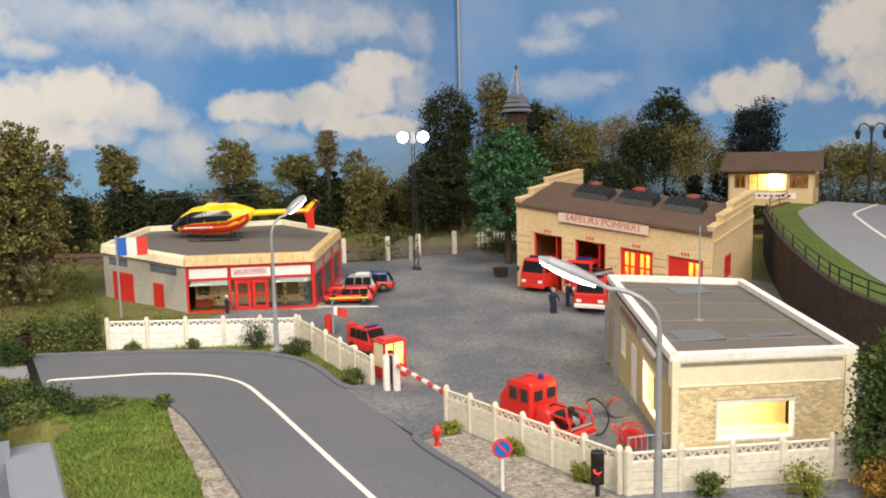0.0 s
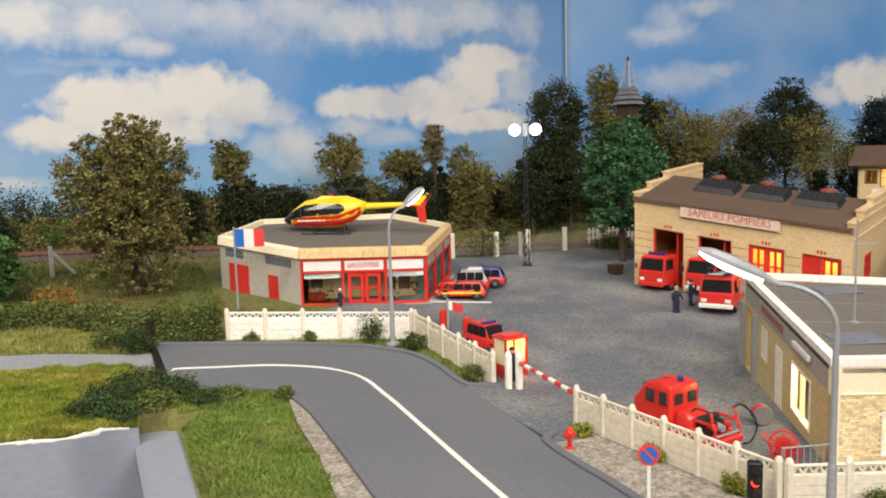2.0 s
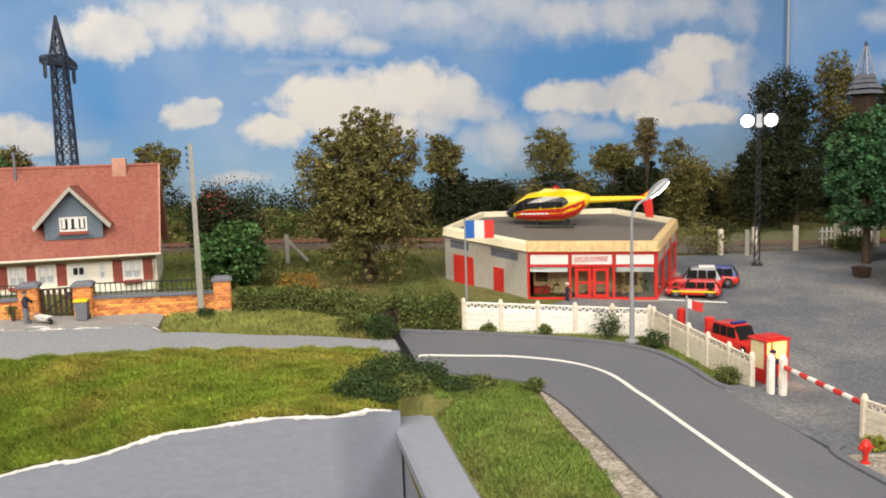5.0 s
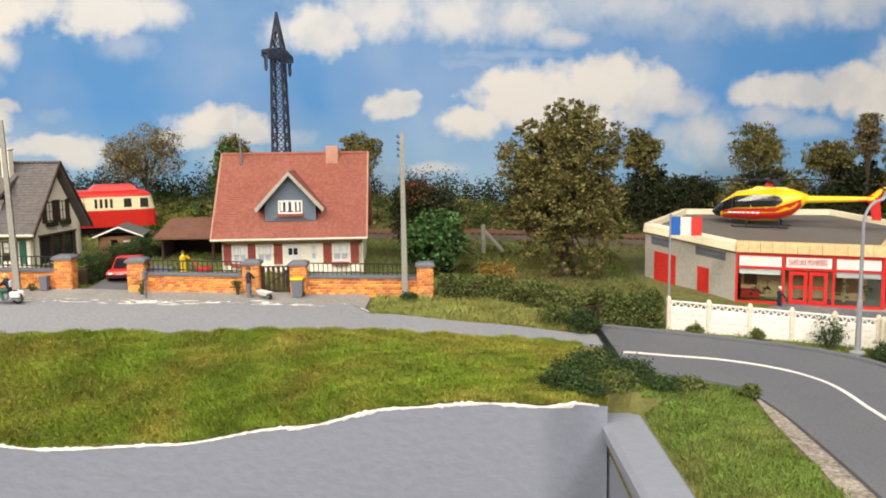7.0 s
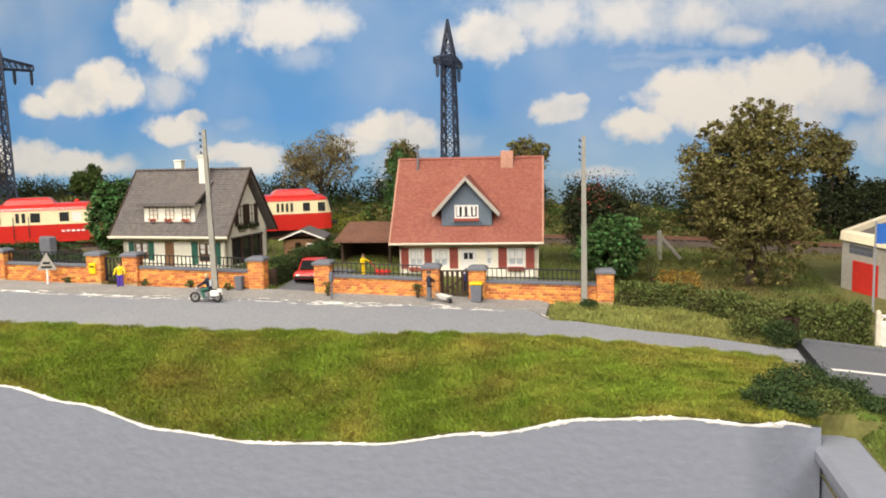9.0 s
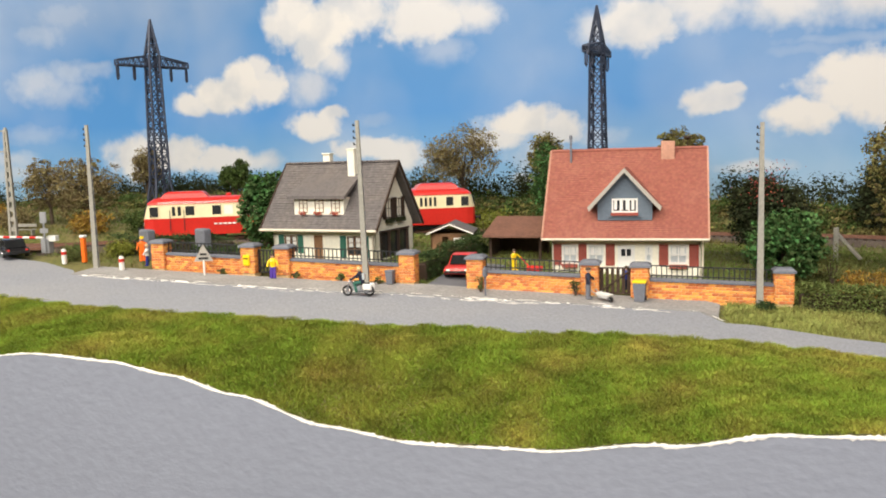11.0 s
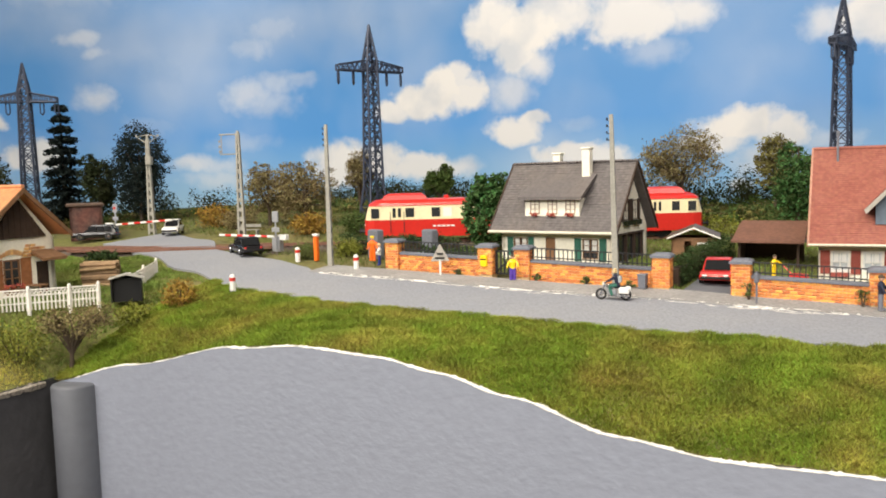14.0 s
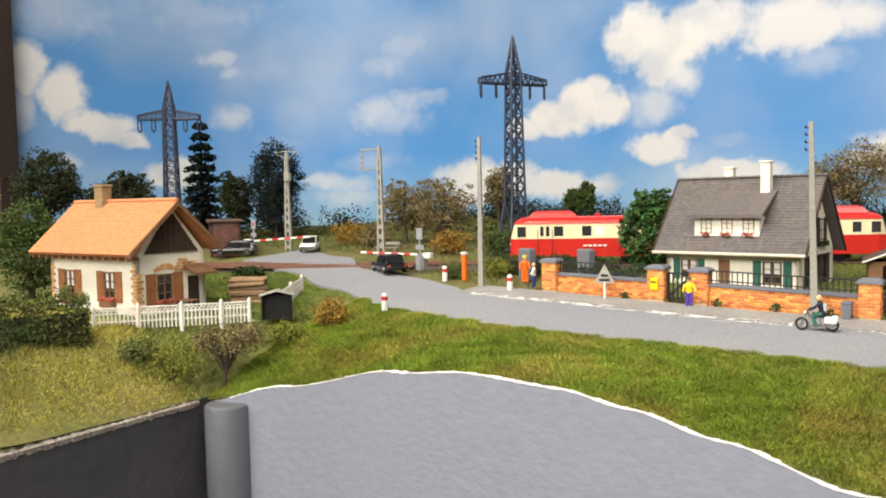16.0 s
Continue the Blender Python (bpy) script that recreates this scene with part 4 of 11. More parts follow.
def room_lamp(x, y, z, watts, colour=(1.0, 0.74, 0.36)):
    d = bpy.data.lights.new("room_bulb", "POINT")
    d.energy, d.color, d.shadow_soft_size = watts, colour, 0.003
    ob = new("room_bulb", d)
    ob.location = (x * S, y * S, z * S)


# modern fire station with a flat roof that serves as a landing pad
st = thing("fire_station", 18, 67, 1.2, 0, "low polygonal fire station with red shopfront and tan parapet", "building")
POLY = [(8.1, 68.3), (13.0, 61.4), (22.4, 59.3), (27.7, 67.0), (24.5, 73.0), (12.5, 74.0)]
KS, YS = 0.11, 61.0
faces = [Face(a, b, KS, YS) for a, b in zip(POLY, POLY[1:] + POLY[:1])]
side, front, flank = faces[0], faces[1], faces[2]
walls(st, M["plaster_grey"], "weathered grey rendered wall", [(side, 1.3, 5.35, 0.25, [(0.6, 2.6, 4.55, 5.2), (4.9, 7.6, 4.55, 5.2)])] + [(f, 1.3, 5.35, 0.25, ()) for f in faces[3:]])
for a, b in ((0.6, 2.6), (4.9, 7.6)):
    bm = B()
    for k in range(int((b - a) / 0.16)):
        side.blk(bm, a + 0.16 * k, a + 0.16 * k + 0.07, 4.55, 5.2, -0.12, -0.02)
    side.blk(bm, a, b, 4.84, 4.9, -0.12, -0.03)
    side.blk(bm, a, b, 4.55, 5.2, -0.2, -0.15)
    wpart("louvre_window", bm, M["coping"], st, "dark slatted strip window")
for a, b, hi in ((1.0, 3.1, 4.1), (5.2, 6.2, 3.75)):
    bm = B()
    side.blk(bm, a, b, 1.7, hi, 0.003, 0.07)
    wpart("door", bm, M["red_matt"], st, "red metal door")
    for k in range(1, 8):
        bm = B()
        side.blk(bm, a + 0.06, b - 0.06, 1.7 + (hi - 1.7) * k / 8, 1.73 + (hi - 1.7) * k / 8, 0.07, 0.085)
        wpart("door_rib", bm, M["red_matt"], st)
for f, bays in ((front, [(0.15, 3.1), (3.25, 6.35), (6.5, 9.45)]), (flank, [(0.15, 3.1), (3.25, 6.2), (6.35, 9.2)])):
    bm = B()
    f.blk(bm, 0, f.length, 1.4, 1.95, -0.2, 0.05)
    f.blk(bm, 0, f.length, 5.2, 5.4, -0.2, 0.05)
    f.blk(bm, 0, f.length, 4.28, 4.42, -0.2, 0.04)
    for s in [0.0, 3.1, 6.35, f.length - 0.15]:
        f.blk(bm, s, s + 0.17, 1.95, 5.2, -0.2, 0.05)
    wpart("shopfront_frame", bm, M["red"], st, "bright red shopfront frame")
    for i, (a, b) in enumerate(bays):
        # front panels and slats are white, those on the flank grey
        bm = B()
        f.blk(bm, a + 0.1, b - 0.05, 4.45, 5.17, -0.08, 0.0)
        wpart("sign_panel", bm, M["white"] if f is front else M["plaster_grey"], st, "slatted fascia panel, white on the front and grey on the flank")
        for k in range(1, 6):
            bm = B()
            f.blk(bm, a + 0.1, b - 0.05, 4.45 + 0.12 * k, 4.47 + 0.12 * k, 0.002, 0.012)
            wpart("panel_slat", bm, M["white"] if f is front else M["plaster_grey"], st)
        bm = B()
        f.blk(bm, a + 0.1, b - 0.05, 1.95, 4.28, -0.09, -0.07)
        wpart("pane", bm, M["glass"], st)
        if f is front and i != 1:
            bm = B()
            f.blk(bm, a + 0.1, b - 0.05, 3.85, 4.28, -0.2, -0.12)
            wpart("blind", bm, M["white"], st, "half-lowered white blind")
# double entrance doors
for a, b in ((3.55, 4.75), (4.85, 6.05)):
    bm = B()
    front.sash(bm, a, b, 1.95, 4.2, 0.24, -0.06, 0.08, 0, 1)
    wpart("door", bm, M["red"], st, "red glazed entrance door leaf")
lettering("SAPEURS POMPIERS", 0.56, M["red_matt"], "lettering", st, (Vector(front.at(4.75, 4.81, 0.03)) - Vector((18, 67, 1.2))), 90, math.degrees(math.atan2(front.d.y, front.d.x)), 0.01, 0.52)
# parapet of tan panels and the grey roof deck
for i, f in enumerate(faces):
    n = max(3, round(f.length / 0.78)) if i in (1, 2) else 3
    for k in range(n):
        bm = B()
        a, b = f.length * k / n + 0.012, f.length * (k + 1) / n - 0.012
        v = []
        for s in (a, b):
            v.append([bm.verts.new(f.at(s, z, o)) for o, z in ((0.10, 5.42), (0.22, 5.46), (0.12, 6.05), (0.0, 6.15), (-0.4, 6.15), (-0.42, 5.42))])
        for j in range(6):
            bm.faces.new((v[0][j], v[0][(j + 1) % 6], v[1][(j + 1) % 6], v[1][j]))
        bm.faces.new(v[0][::-1])
        bm.faces.new(v[1])
        wpart("parapet_panel", bm, M["gutter_tan"] if i in (1, 2) else M["cream_band"], st)
bm = B()
slab(bm, POLY, lambda x, y: 5.3 + KS * (y - YS), lambda x, y: 5.75 + KS * (y - YS))
wpart("roof_deck", bm, M["roof_felt"], st, "dark grey roof felt")
bm = B()
slab(bm, [(x * 0.97 + 0.5, y * 0.97 + 2) for x, y in POLY], 1.3, lambda x, y: 1.62 + KS * 0.5 * (y - YS))
wpart("floor_slab", bm, M["gravel"], st)
for f, dep in ((front, 2.2), (flank, 2.6)):
    bm = B()
    f.blk(bm, 0.6, f.length - 0.6, 1.7, 5.25, -dep - 0.12, -dep)
    wpart("inner_wall", bm, M["plaster_tan"], st, "tan inner wall of the lobby")
for a, b, lo, hi in ((0.8, 1.7, 2.6, 3.9), (6.9, 8.6, 2.3, 3.4)):
    bm = B()
    front.blk(bm, a, b, lo, hi, -2.19, -2.1)
    wpart("notice_board", bm, M["wood"], st)
rr = random.Random(31)
for s0 in (1.4, 2.1, 7.2, 8.8):
    bm = B()
    for _ in range(26):
        p = front.at(s0 + rr.uniform(-0.3, 0.3), 2.2 + rr.random() * 1.0, -0.7 + rr.uniform(-0.2, 0.2))
        q = [Vector(p) + Vector((rr.uniform(-0.2, 0.2), rr.uniform(-0.2, 0.2), rr.uniform(-0.1, 0.25))) for _ in range(3)]
        bm.faces.new([bm.verts.new(v) for v in q])
    wpart("indoor_plant", bm, LEAF["green"], st, "leafy indoor plant behind the glass")
bm = B()
box(bm, 14.6, 63.0, 1.9, 1.3, 0.5, 0.6, 0.04, -12)
wpart("planter", bm, M["red_matt"], st)
bm = B()
slab(bm, [(7.7, 68.4), (12.8, 60.9), (22.7, 58.8), (28.2, 67.0), (24.7, 73.5), (12.3, 74.4)], 0.5, lambda x, y: 1.72 + 0.075 * (y - YS))
wpart("plinth", bm, M["grey_concrete"], st, "grey concrete plinth")

# old brick fire engine hall
KH, YH = 0.135, 58.2
hall = thing("fire_hall", 50, 53, 0.6, 0, "long tan rendered fire engine hall with four bays", "building")
hf = Face((40.9, 58.2), (49.0, 43.3), KH, YH)
hb_q = (49.0 + 12.0, 43.3 + 6.5)
hg_ = Face((49.0, 43.3), hb_q, KH, YH)
hl_ = Face((40.9 + 12.0, 58.2 + 6.5), (40.9, 58.2), KH, YH)
hr_ = Face(hb_q, (40.9 + 12.0, 58.2 + 6.5), KH, YH)
BAYS = [(1.65, 4.3), (5.5, 8.2), (9.5, 12.2), (13.45, 16.2)]
walls(hall, M["plaster_tan"], "stained tan rendered wall", [(hf, 0.2, 8.9, 0.5, [(a, b, 0.2, 6.55) for a, b in BAYS]), (hg_, 0.2, 8.9, 0.4, [(3.6, 5.6, 4.5, 6.3)]), (hl_, 0.2, 8.9, 0.4, ()), (hr_, 0.2, 8.9, 0.4, ())])
for s0, s1 in [(0.0, 1.65), (4.3, 5.5), (8.2, 9.5), (12.2, 13.45), (16.2, 17.0)]:
    bm = B()
    for k in range(9):
        hf.blk(bm, s0 + 0.06, s1 - 0.06, 1.2 + 0.62 * k, 1.2 + 0.62 * k + 0.54, 0.002, 0.09)
    apart(wpart("pier_stone", bm, M["plaster_tan"], hall))
for f in (hg_, hl_):
    bm = B()
    n = f.length
    for a, b, z in ((0, n, 9.2), (n * 0.18, n, 9.75), (n * 0.42, n, 10.3)):
        a, b = (a, b) if f is hg_ else (n - b, n - a)
        f.blk(bm, a, b, 8.9 if z < 9.5 else z - 0.56, z, -0.45, 0.06)
        f.blk(bm, a - 0.08, b + 0.08, z, z + 0.12, -0.5, 0.14)
    f.blk(bm, 0, n, 8.0, 8.18, 0.0, 0.1)
    apart(wpart("parapet_stone", bm, M["plaster_tan"], hall))
bm = B()
hf.blk(bm, -0.05, hf.length + 0.05, 8.62, 8.9, 0.0, 0.2)
wpart("cornice", bm, M["plaster_tan"], hall)
bm = B()
q = [hf.at(-0.0, 8.92, 0.35), hf.at(hf.length, 8.92, 0.35), hf.at(hf.length, 10.0, -7.0), hf.at(0, 10.0, -7.0)]
lo = [(x, y, z - 0.2) for x, y, z in q]
loft(bm, [lo, q])
q = [hf.at(0, 10.0, -7.0), hf.at(hf.length, 10.0, -7.0), hf.at(hf.length, 8.9, -13.6), hf.at(0, 8.9, -13.6)]
loft(bm, [[(x, y, z - 0.2) for x, y, z in q], q])
wpart("roof", bm, M["roof_brown"], hall, "brown felt roof")
for s in (5.4, 9.4, 13.4):
    bm = B()
    loft(bm, [[hf.at(s - 1.7, 9.5, -3.4), hf.at(s + 1.7, 9.5, -3.4), hf.at(s + 1.7, 9.9, -5.6), hf.at(s - 1.7, 9.9, -5.6)],
              [hf.at(s - 1.5, 9.95, -3.6), hf.at(s + 1.5, 9.95, -3.6), hf.at(s + 1.5, 10.4, -5.4), hf.at(s - 1.5, 10.4, -5.4)]])
    sk = wpart("skylight", bm, M["iron"], hall, "black framed roof light")
    bm = B()
    for k in range(7):
        a = s - 1.4 + 0.44 * k
        quad(bm, hf.at(a, 10.0, -3.7), hf.at(a + 0.36, 10.0, -3.7), hf.at(a + 0.36, 10.42, -5.3), hf.at(a, 10.42, -5.3))
    ob = new("pane", finish(away(bm, hall), "pane", M["glass_dark"]))
    ob.parent = sk
for s in (4.8, 8.9, 13.6):
    bm = B()
    x, y, z = hf.at(s, 9.9, -6.2)
    turned(bm, x, y, [(0.42, z - 0.3), (0.42, z + 0.35), (0.62, z + 0.4), (0.62, z + 0.62), (0.3, z + 0.7)], 10)
    wpart("roof_vent", bm, M["shutter_red"], hall, "rusty red roof ventilator")
# bay doors: two open and dark, two with red leaves before a lit room
for i, (a, b) in enumerate(BAYS):
    bm = B()
    hf.sash(bm, a, b, 0.9, 6.55, 0.13, -0.4, -0.15)
    wpart("door_frame", bm, M["red_matt"], hall)
    if i < 2:
        bm = B()
        hf.blk(bm, b - 0.75, b - 0.62, 0.9, 6.4, -2.4, -0.4)
        wpart("open_door", bm, M["red_matt"], hall, "red door leaf folded open")
    else:
        half = (a + b) / 2
        for u, v in ((a + 0.1, half - 0.02), (half + 0.02, b - 0.1)):
            bm = B()
            hf.sash(bm, u, v, 0.9, 6.4, 0.2, -0.35, -0.22, 1, 3)
            hf.blk(bm, u, v, 0.9, 2.4, -0.33, -0.24)
            if i == 3 and u < half - 0.5:
                hf.blk(bm, u, v, 2.4, 6.2, -0.33, -0.24)
            wpart("bay_door", bm, M["red"], hall, "red glazed bay door leaf")
    bm = B()
    x, y, z = hf.at((a + b) / 2 - 0.15, 6.75, 0.06)
    for dx in (-0.25, 0.0, 0.25):
        hf.blk(bm, (a + b) / 2 + dx - 0.07, (a + b) / 2 + dx + 0.07, 6.72, 6.95, 0.0, 0.03)
    wpart("bay_mark", bm, M["red_matt"], hall)
bm = B()
hf.blk(bm, 0.3, 16.7, 0.2, 0.8, -6, -0.5)
wpart("hall_floor", bm, M["grey_concrete"], hall)
bm = B()
hf.blk(bm, 8.7, 16.6, 0.9, 7.5, -3.4, -3.2)
hf.blk(bm, 8.7, 8.9, 0.9, 7.5, -3.2, -0.5)
wpart("inner_wall", bm, M["cream"], hall)
x, y, z = hf.at(11.0, 6.8, -1.6)
room_lamp(x, y, z, 0.055, (1.0, 0.55, 0.12))
x, y, z = hf.at(14.8, 6.8, -1.6)
room_lamp(x, y, z, 0.055, (1.0, 0.55, 0.12))
bm = B()
hg_.sash(bm, 3.6, 5.6, 4.5, 6.3, 0.2, -0.3, 0.03, 1, 1)
wpart("side_window", bm, M["red_matt"], hall, "red framed side window")
bm = B()
hf.blk(bm, 4.15, 11.95, 7.92, 8.78, 0.21, 0.33)
wpart("sign_board", bm, M["sign_pink"], hall, "faded pinkish name board with red letters")
name_letters = lettering("SAPEURS POMPIERS", 0.78, M["sign_red"], "lettering", hall, Vector(hf.at(8.05, 8.36, 0.34)) - Vector((50, 53, 0.6)), 90, math.degrees(math.atan2(hf.d.y, hf.d.x)), 0.012, 0.98)
# the board rises with the wall, so do its letters
name_letters.rotation_euler = (Matrix.Rotation(math.atan2(hf.d.y, hf.d.x), 3, "Z") @ Matrix.Rotation(math.atan(KH * -hf.d.y), 3, "Y") @ Matrix.Rotation(math.pi / 2, 3, "X")).to_euler()

# flat-roofed garage block of yellow brick
KO, YO = 0.075, 24.2
OFF = [(26.0, 24.2), (34.4, 21.2), (40.6, 33.2), (33.9, 37.7)]
off = thing("garage_block", 33, 29, 0.2, 0, "flat-roofed garage block with yellow brick and cream concrete", "building")
of_ = Face(OFF[0], OFF[1], KO, YO)
or_ = Face(OFF[1], OFF[2], KO, YO)
ob_ = Face(OFF[2], OFF[3], KO, YO)
ol_ = Face(OFF[3], OFF[0], KO, YO)
WIN = (2.1, 5.95, 0.72, 2.6)
LW = [(0.5, 3.2, -0.6, 3.0), (4.3, 5.5, 1.2, 2.9), (7.2, 8.4, -0.5, 2.75), (10.0, 12.9, 0.55, 2.9)]
bm = B()
of_.wall(bm, 0.1, 3.3, 0.3, [WIN])
wpart("brick_backing", bm, M["yellow_joint"], off)
walls(off, M["ochre_wall"], "ochre rendered side wall", [(ol_, -0.9, 3.3, 0.3, LW), (or_, -0.5, 3.3, 0.3, ()), (ob_, -0.9, 3.3, 0.3, ())])
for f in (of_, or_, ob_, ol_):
    # band is grey on the left side, cream on the other three
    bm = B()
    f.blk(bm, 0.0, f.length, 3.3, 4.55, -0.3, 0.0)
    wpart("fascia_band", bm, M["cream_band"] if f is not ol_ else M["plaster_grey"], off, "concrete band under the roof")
    bm = B()
    f.blk(bm, -0.02, f.length + 0.02, 4.5, 4.82, -0.35, 0.08)
    wpart("roof_edge", bm, M["concrete_white"], off, "pale roof edge coping")
for s, w in ((0.0, 0.3), (8.35, 0.57)):
    bm = B()
    of_.blk(bm, s, s + w, 0.1, 4.5, 0.002, 0.09)
    wpart("pilaster", bm, M["cream_band"], off)
bm = B()
of_.sash(bm, 0.32, 8.3, 3.3, 4.48, 0.07, 0.0, 0.05)
wpart("panel_frame", bm, M["cream_band"], off)
bm = B()
slab(bm, OFF, lambda x, y: 4.2 + KO * (y - YO), lambda x, y: 4.45 + KO * (y - YO))
wpart("roof_deck", bm, M["roof_felt"], off, "worn grey roof felt with pale seams")
for f in (0.2, 0.42, 0.66, 0.86):
    bm = B()
    a, b = ol_.at(ol_.length * (1 - f), 4.452, -0.4), or_.at(or_.length * f, 4.452, -0.4)
    quad(bm, (a[0], a[1], a[2] + 0.006), (b[0], b[1], b[2] + 0.006), (b[0] + 0.03, b[1] + 0.07, b[2] + 0.011), (a[0] + 0.03, a[1] + 0.07, a[2] + 0.011))
    wpart("roof_seam", bm, M["pavement"], off)
for (cx, cy), (sx, sy) in (((30.0, 26.6), (2.3, 1.6)), ((36.4, 33.4), (2.2, 1.4)), ((33.3, 25.0), (2.4, 0.4))):
    bm = B()
    box(bm, cx, cy, 4.46 + KO * (cy - YO), sx, sy, 0.07, 0.02, -20, 0, math.degrees(math.atan(KO)))
    wpart("roof_hatch", bm, M["coping"], off, "flat grey panel lying on the roof")
bm = B()
of_.sash(bm, *WIN, 0.12, -0.2, 0.05)
of_.sash(bm, WIN[0] + 0.12, WIN[1] - 0.12, WIN[2] + 0.12, WIN[3] - 0.12, 0.05, -0.18, -0.08, 0)
for k in range(1, 5):
    s = WIN[0] + (WIN[1] - WIN[0]) * k / 5
    of_.blk(bm, s - 0.02, s + 0.02, WIN[2] + 0.12, WIN[2] + 0.5, -0.18, -0.1)
of_.blk(bm, WIN[0] + 0.12, WIN[1] - 0.12, WIN[2] + 0.48, WIN[2] + 0.53, -0.18, -0.1)
wpart("window_frame", bm, M["concrete_white"], off, "cream window frame")
bm = B()
of_.blk(bm, 1.2, 7.0, 0.2, 3.2, -2.5, -2.4)
of_.blk(bm, 1.2, 7.0, 0.2, 0.4, -2.4, -0.3)
ol_.blk(bm, 9.6, 13.3, 0.0, 3.2, -2.5, -2.4)
wpart("room_lining", bm, M["cream"], off)
x, y, z = of_.at(4.0, 2.9, -1.2)
room_lamp(x, y, z, 0.07, (1.0, 0.80, 0.42))
x, y, z = ol_.at(11.4, 2.7, -1.2)
room_lamp(x, y, z, 0.06, (1.0, 0.78, 0.36))
for a, b, lo, hi in LW[1:]:
    bm = B()
    ol_.sash(bm, a, b, lo, hi, 0.12, -0.2, 0.03, 1, 0)
    wpart("window_frame", bm, M["concrete_white"], off)
for a, b, lo, hi in LW[1:3]:
    bm = B()
    ol_.blk(bm, a, b, lo, hi, -0.16, -0.12)
    wpart("pane", bm, M["glass_dark"], off)
for s in (0.35, 3.2):
    bm = B()
    ol_.blk(bm, s, s + 0.35, -0.6, 3.2, 0.0, 0.3)
    wpart("gate_post", bm, M["steel"], off, "grey steel bay post")
bm = B()
ol_.blk(bm, 4.0, 9.0, 3.55, 4.2, 0.0, 0.06)
wpart("sign_board", bm, M["plaster_grey"], off)
bm = B()
for k in range(9):
    ol_.blk(bm, 4.4 + 0.48 * k, 4.72 + 0.48 * k, 3.68, 4.06, 0.06, 0.075)
wpart("sign_marks", bm, M["shutter_red"], off)
bm = B()
ol_.blk(bm, 10.6, 13.0, 3.8, 4.0, 0.06, 0.22)
wpart("tube_lamp", bm, M["white"], off, "white tube lamp housing")
# roof aerial
bm = B()
rod(bm, (32.2, 28.6, 4.7), (32.2, 28.6, 9.7), 0.06, 0.045, 6)
rod(bm, (31.3, 28.9, 8.5), (33.1, 28.3, 8.5), 0.03, 0.03, 5)
turned(bm, 32.2, 28.6, [(0.25, 4.7), (0.25, 4.8), (0.1, 4.85)], 8)
solid("roof_aerial", bm, M["steel"], label="thin grey aerial mast standing on the flat roof", category="aerial")

# raised road with its retaining wall, railing and verge
EDGE = spline([(40.5, 15.0), (43.2, 24.0), (45.7, 29.6), (49.6, 34.8), (59.7, 45.8), (70.0, 55.8), (77.0, 61.5), (88, 66)], 6)


def ramp_z(x, y):
    return 4.3 + 0.045 * clamp(y - 24, 0, 60)


def offset(line, d):
    out = []
    for i, (x, y) in enumerate(line):
        a, b = Vector(line[max(0, i - 1)]), Vector(line[min(len(line) - 1, i + 1)])
        t = (b - a).normalized()
        out.append((x + t.y * d, y - t.x * d))
    return out


bm = B()
loft(bm, [[(x, y, 0), (x, y, ramp_z(x, y) + 0.15), (u, v, ramp_z(x, y) + 0.15), (u, v, 0)] for (x, y), (u, v) in zip(EDGE, offset(EDGE, 0.5))])
solid("retaining_wall", bm, M["stone_wall"], label="dark rough stone retaining wall below the raised road", category="retaining wall", kind="structure")
r0, r1, r2, r3 = (offset(EDGE, d) for d in (0.5, 3.4, 13.0, 40))
bm = B()
rows = [[(x, y, ramp_z(x, y) + 0.05) for x, y in col] for col in zip(r0, r1)]
loft(bm, [[a, b, (b[0], b[1], b[2] - 0.5), (a[0], a[1], a[2] - 0.5)] for a, b in rows])
solid("raised_verge", bm, M["grass_verge"], label="grass verge beside the raised road", category="verge", kind="structure")
bm = B()
loft(bm, [[(a[0], a[1], ramp_z(*a) + 0.08), (b[0], b[1], ramp_z(*b) + 0.08), (b[0], b[1], 0), (a[0], a[1], 0)] for a, b in zip(r1, r2)])
solid("raised_road", bm, M["street"], label="light grey curving road on the embankment", category="road", kind="structure")
bm = B()
m0, m1 = offset(EDGE, 8.7), offset(EDGE, 9.05)
loft(bm, [[(a[0], a[1], ramp_z(*a) + 0.10), (b[0], b[1], ramp_z(*b) + 0.10), (b[0], b[1], ramp_z(*b) + 0.04), (a[0], a[1], ramp_z(*a) + 0.04)] for a, b in zip(m0, m1)])
solid("road_marking", bm, M["white"], label="white line along the raised road", category="road marking", kind="structure")
bm = B()
loft(bm, [[(a[0], a[1], ramp_z(*a) + 0.1), (b[0], b[1], ramp_z(*b) + 2.5), (b[0], b[1], 0), (a[0], a[1], 0)] for a, b in zip(r2, r3)])
solid("embankment", bm, M["earth"], label="grassy bank beyond the raised road", category="bank", kind="structure")
rail_line = offset(EDGE, 0.25)
railing = thing("railing", 59.7, 45.8, 4.4, 0, "thin dark metal railing along the retaining wall", "railing")
for i, (x, y) in enumerate(rail_line[::2]):
    bm = B()
    rod(bm, (x, y, ramp_z(x, y) + 0.1), (x, y, ramp_z(x, y) + 1.25), 0.06, 0.06, 5)
    wpart("post", bm, M["iron"], railing)
for h in (0.7, 1.2):
    bm = B()
    pipe(bm, [(x, y, ramp_z(x, y) + h) for x, y in rail_line], 0.05, 5)
    wpart("rail", bm, M["iron"], railing)

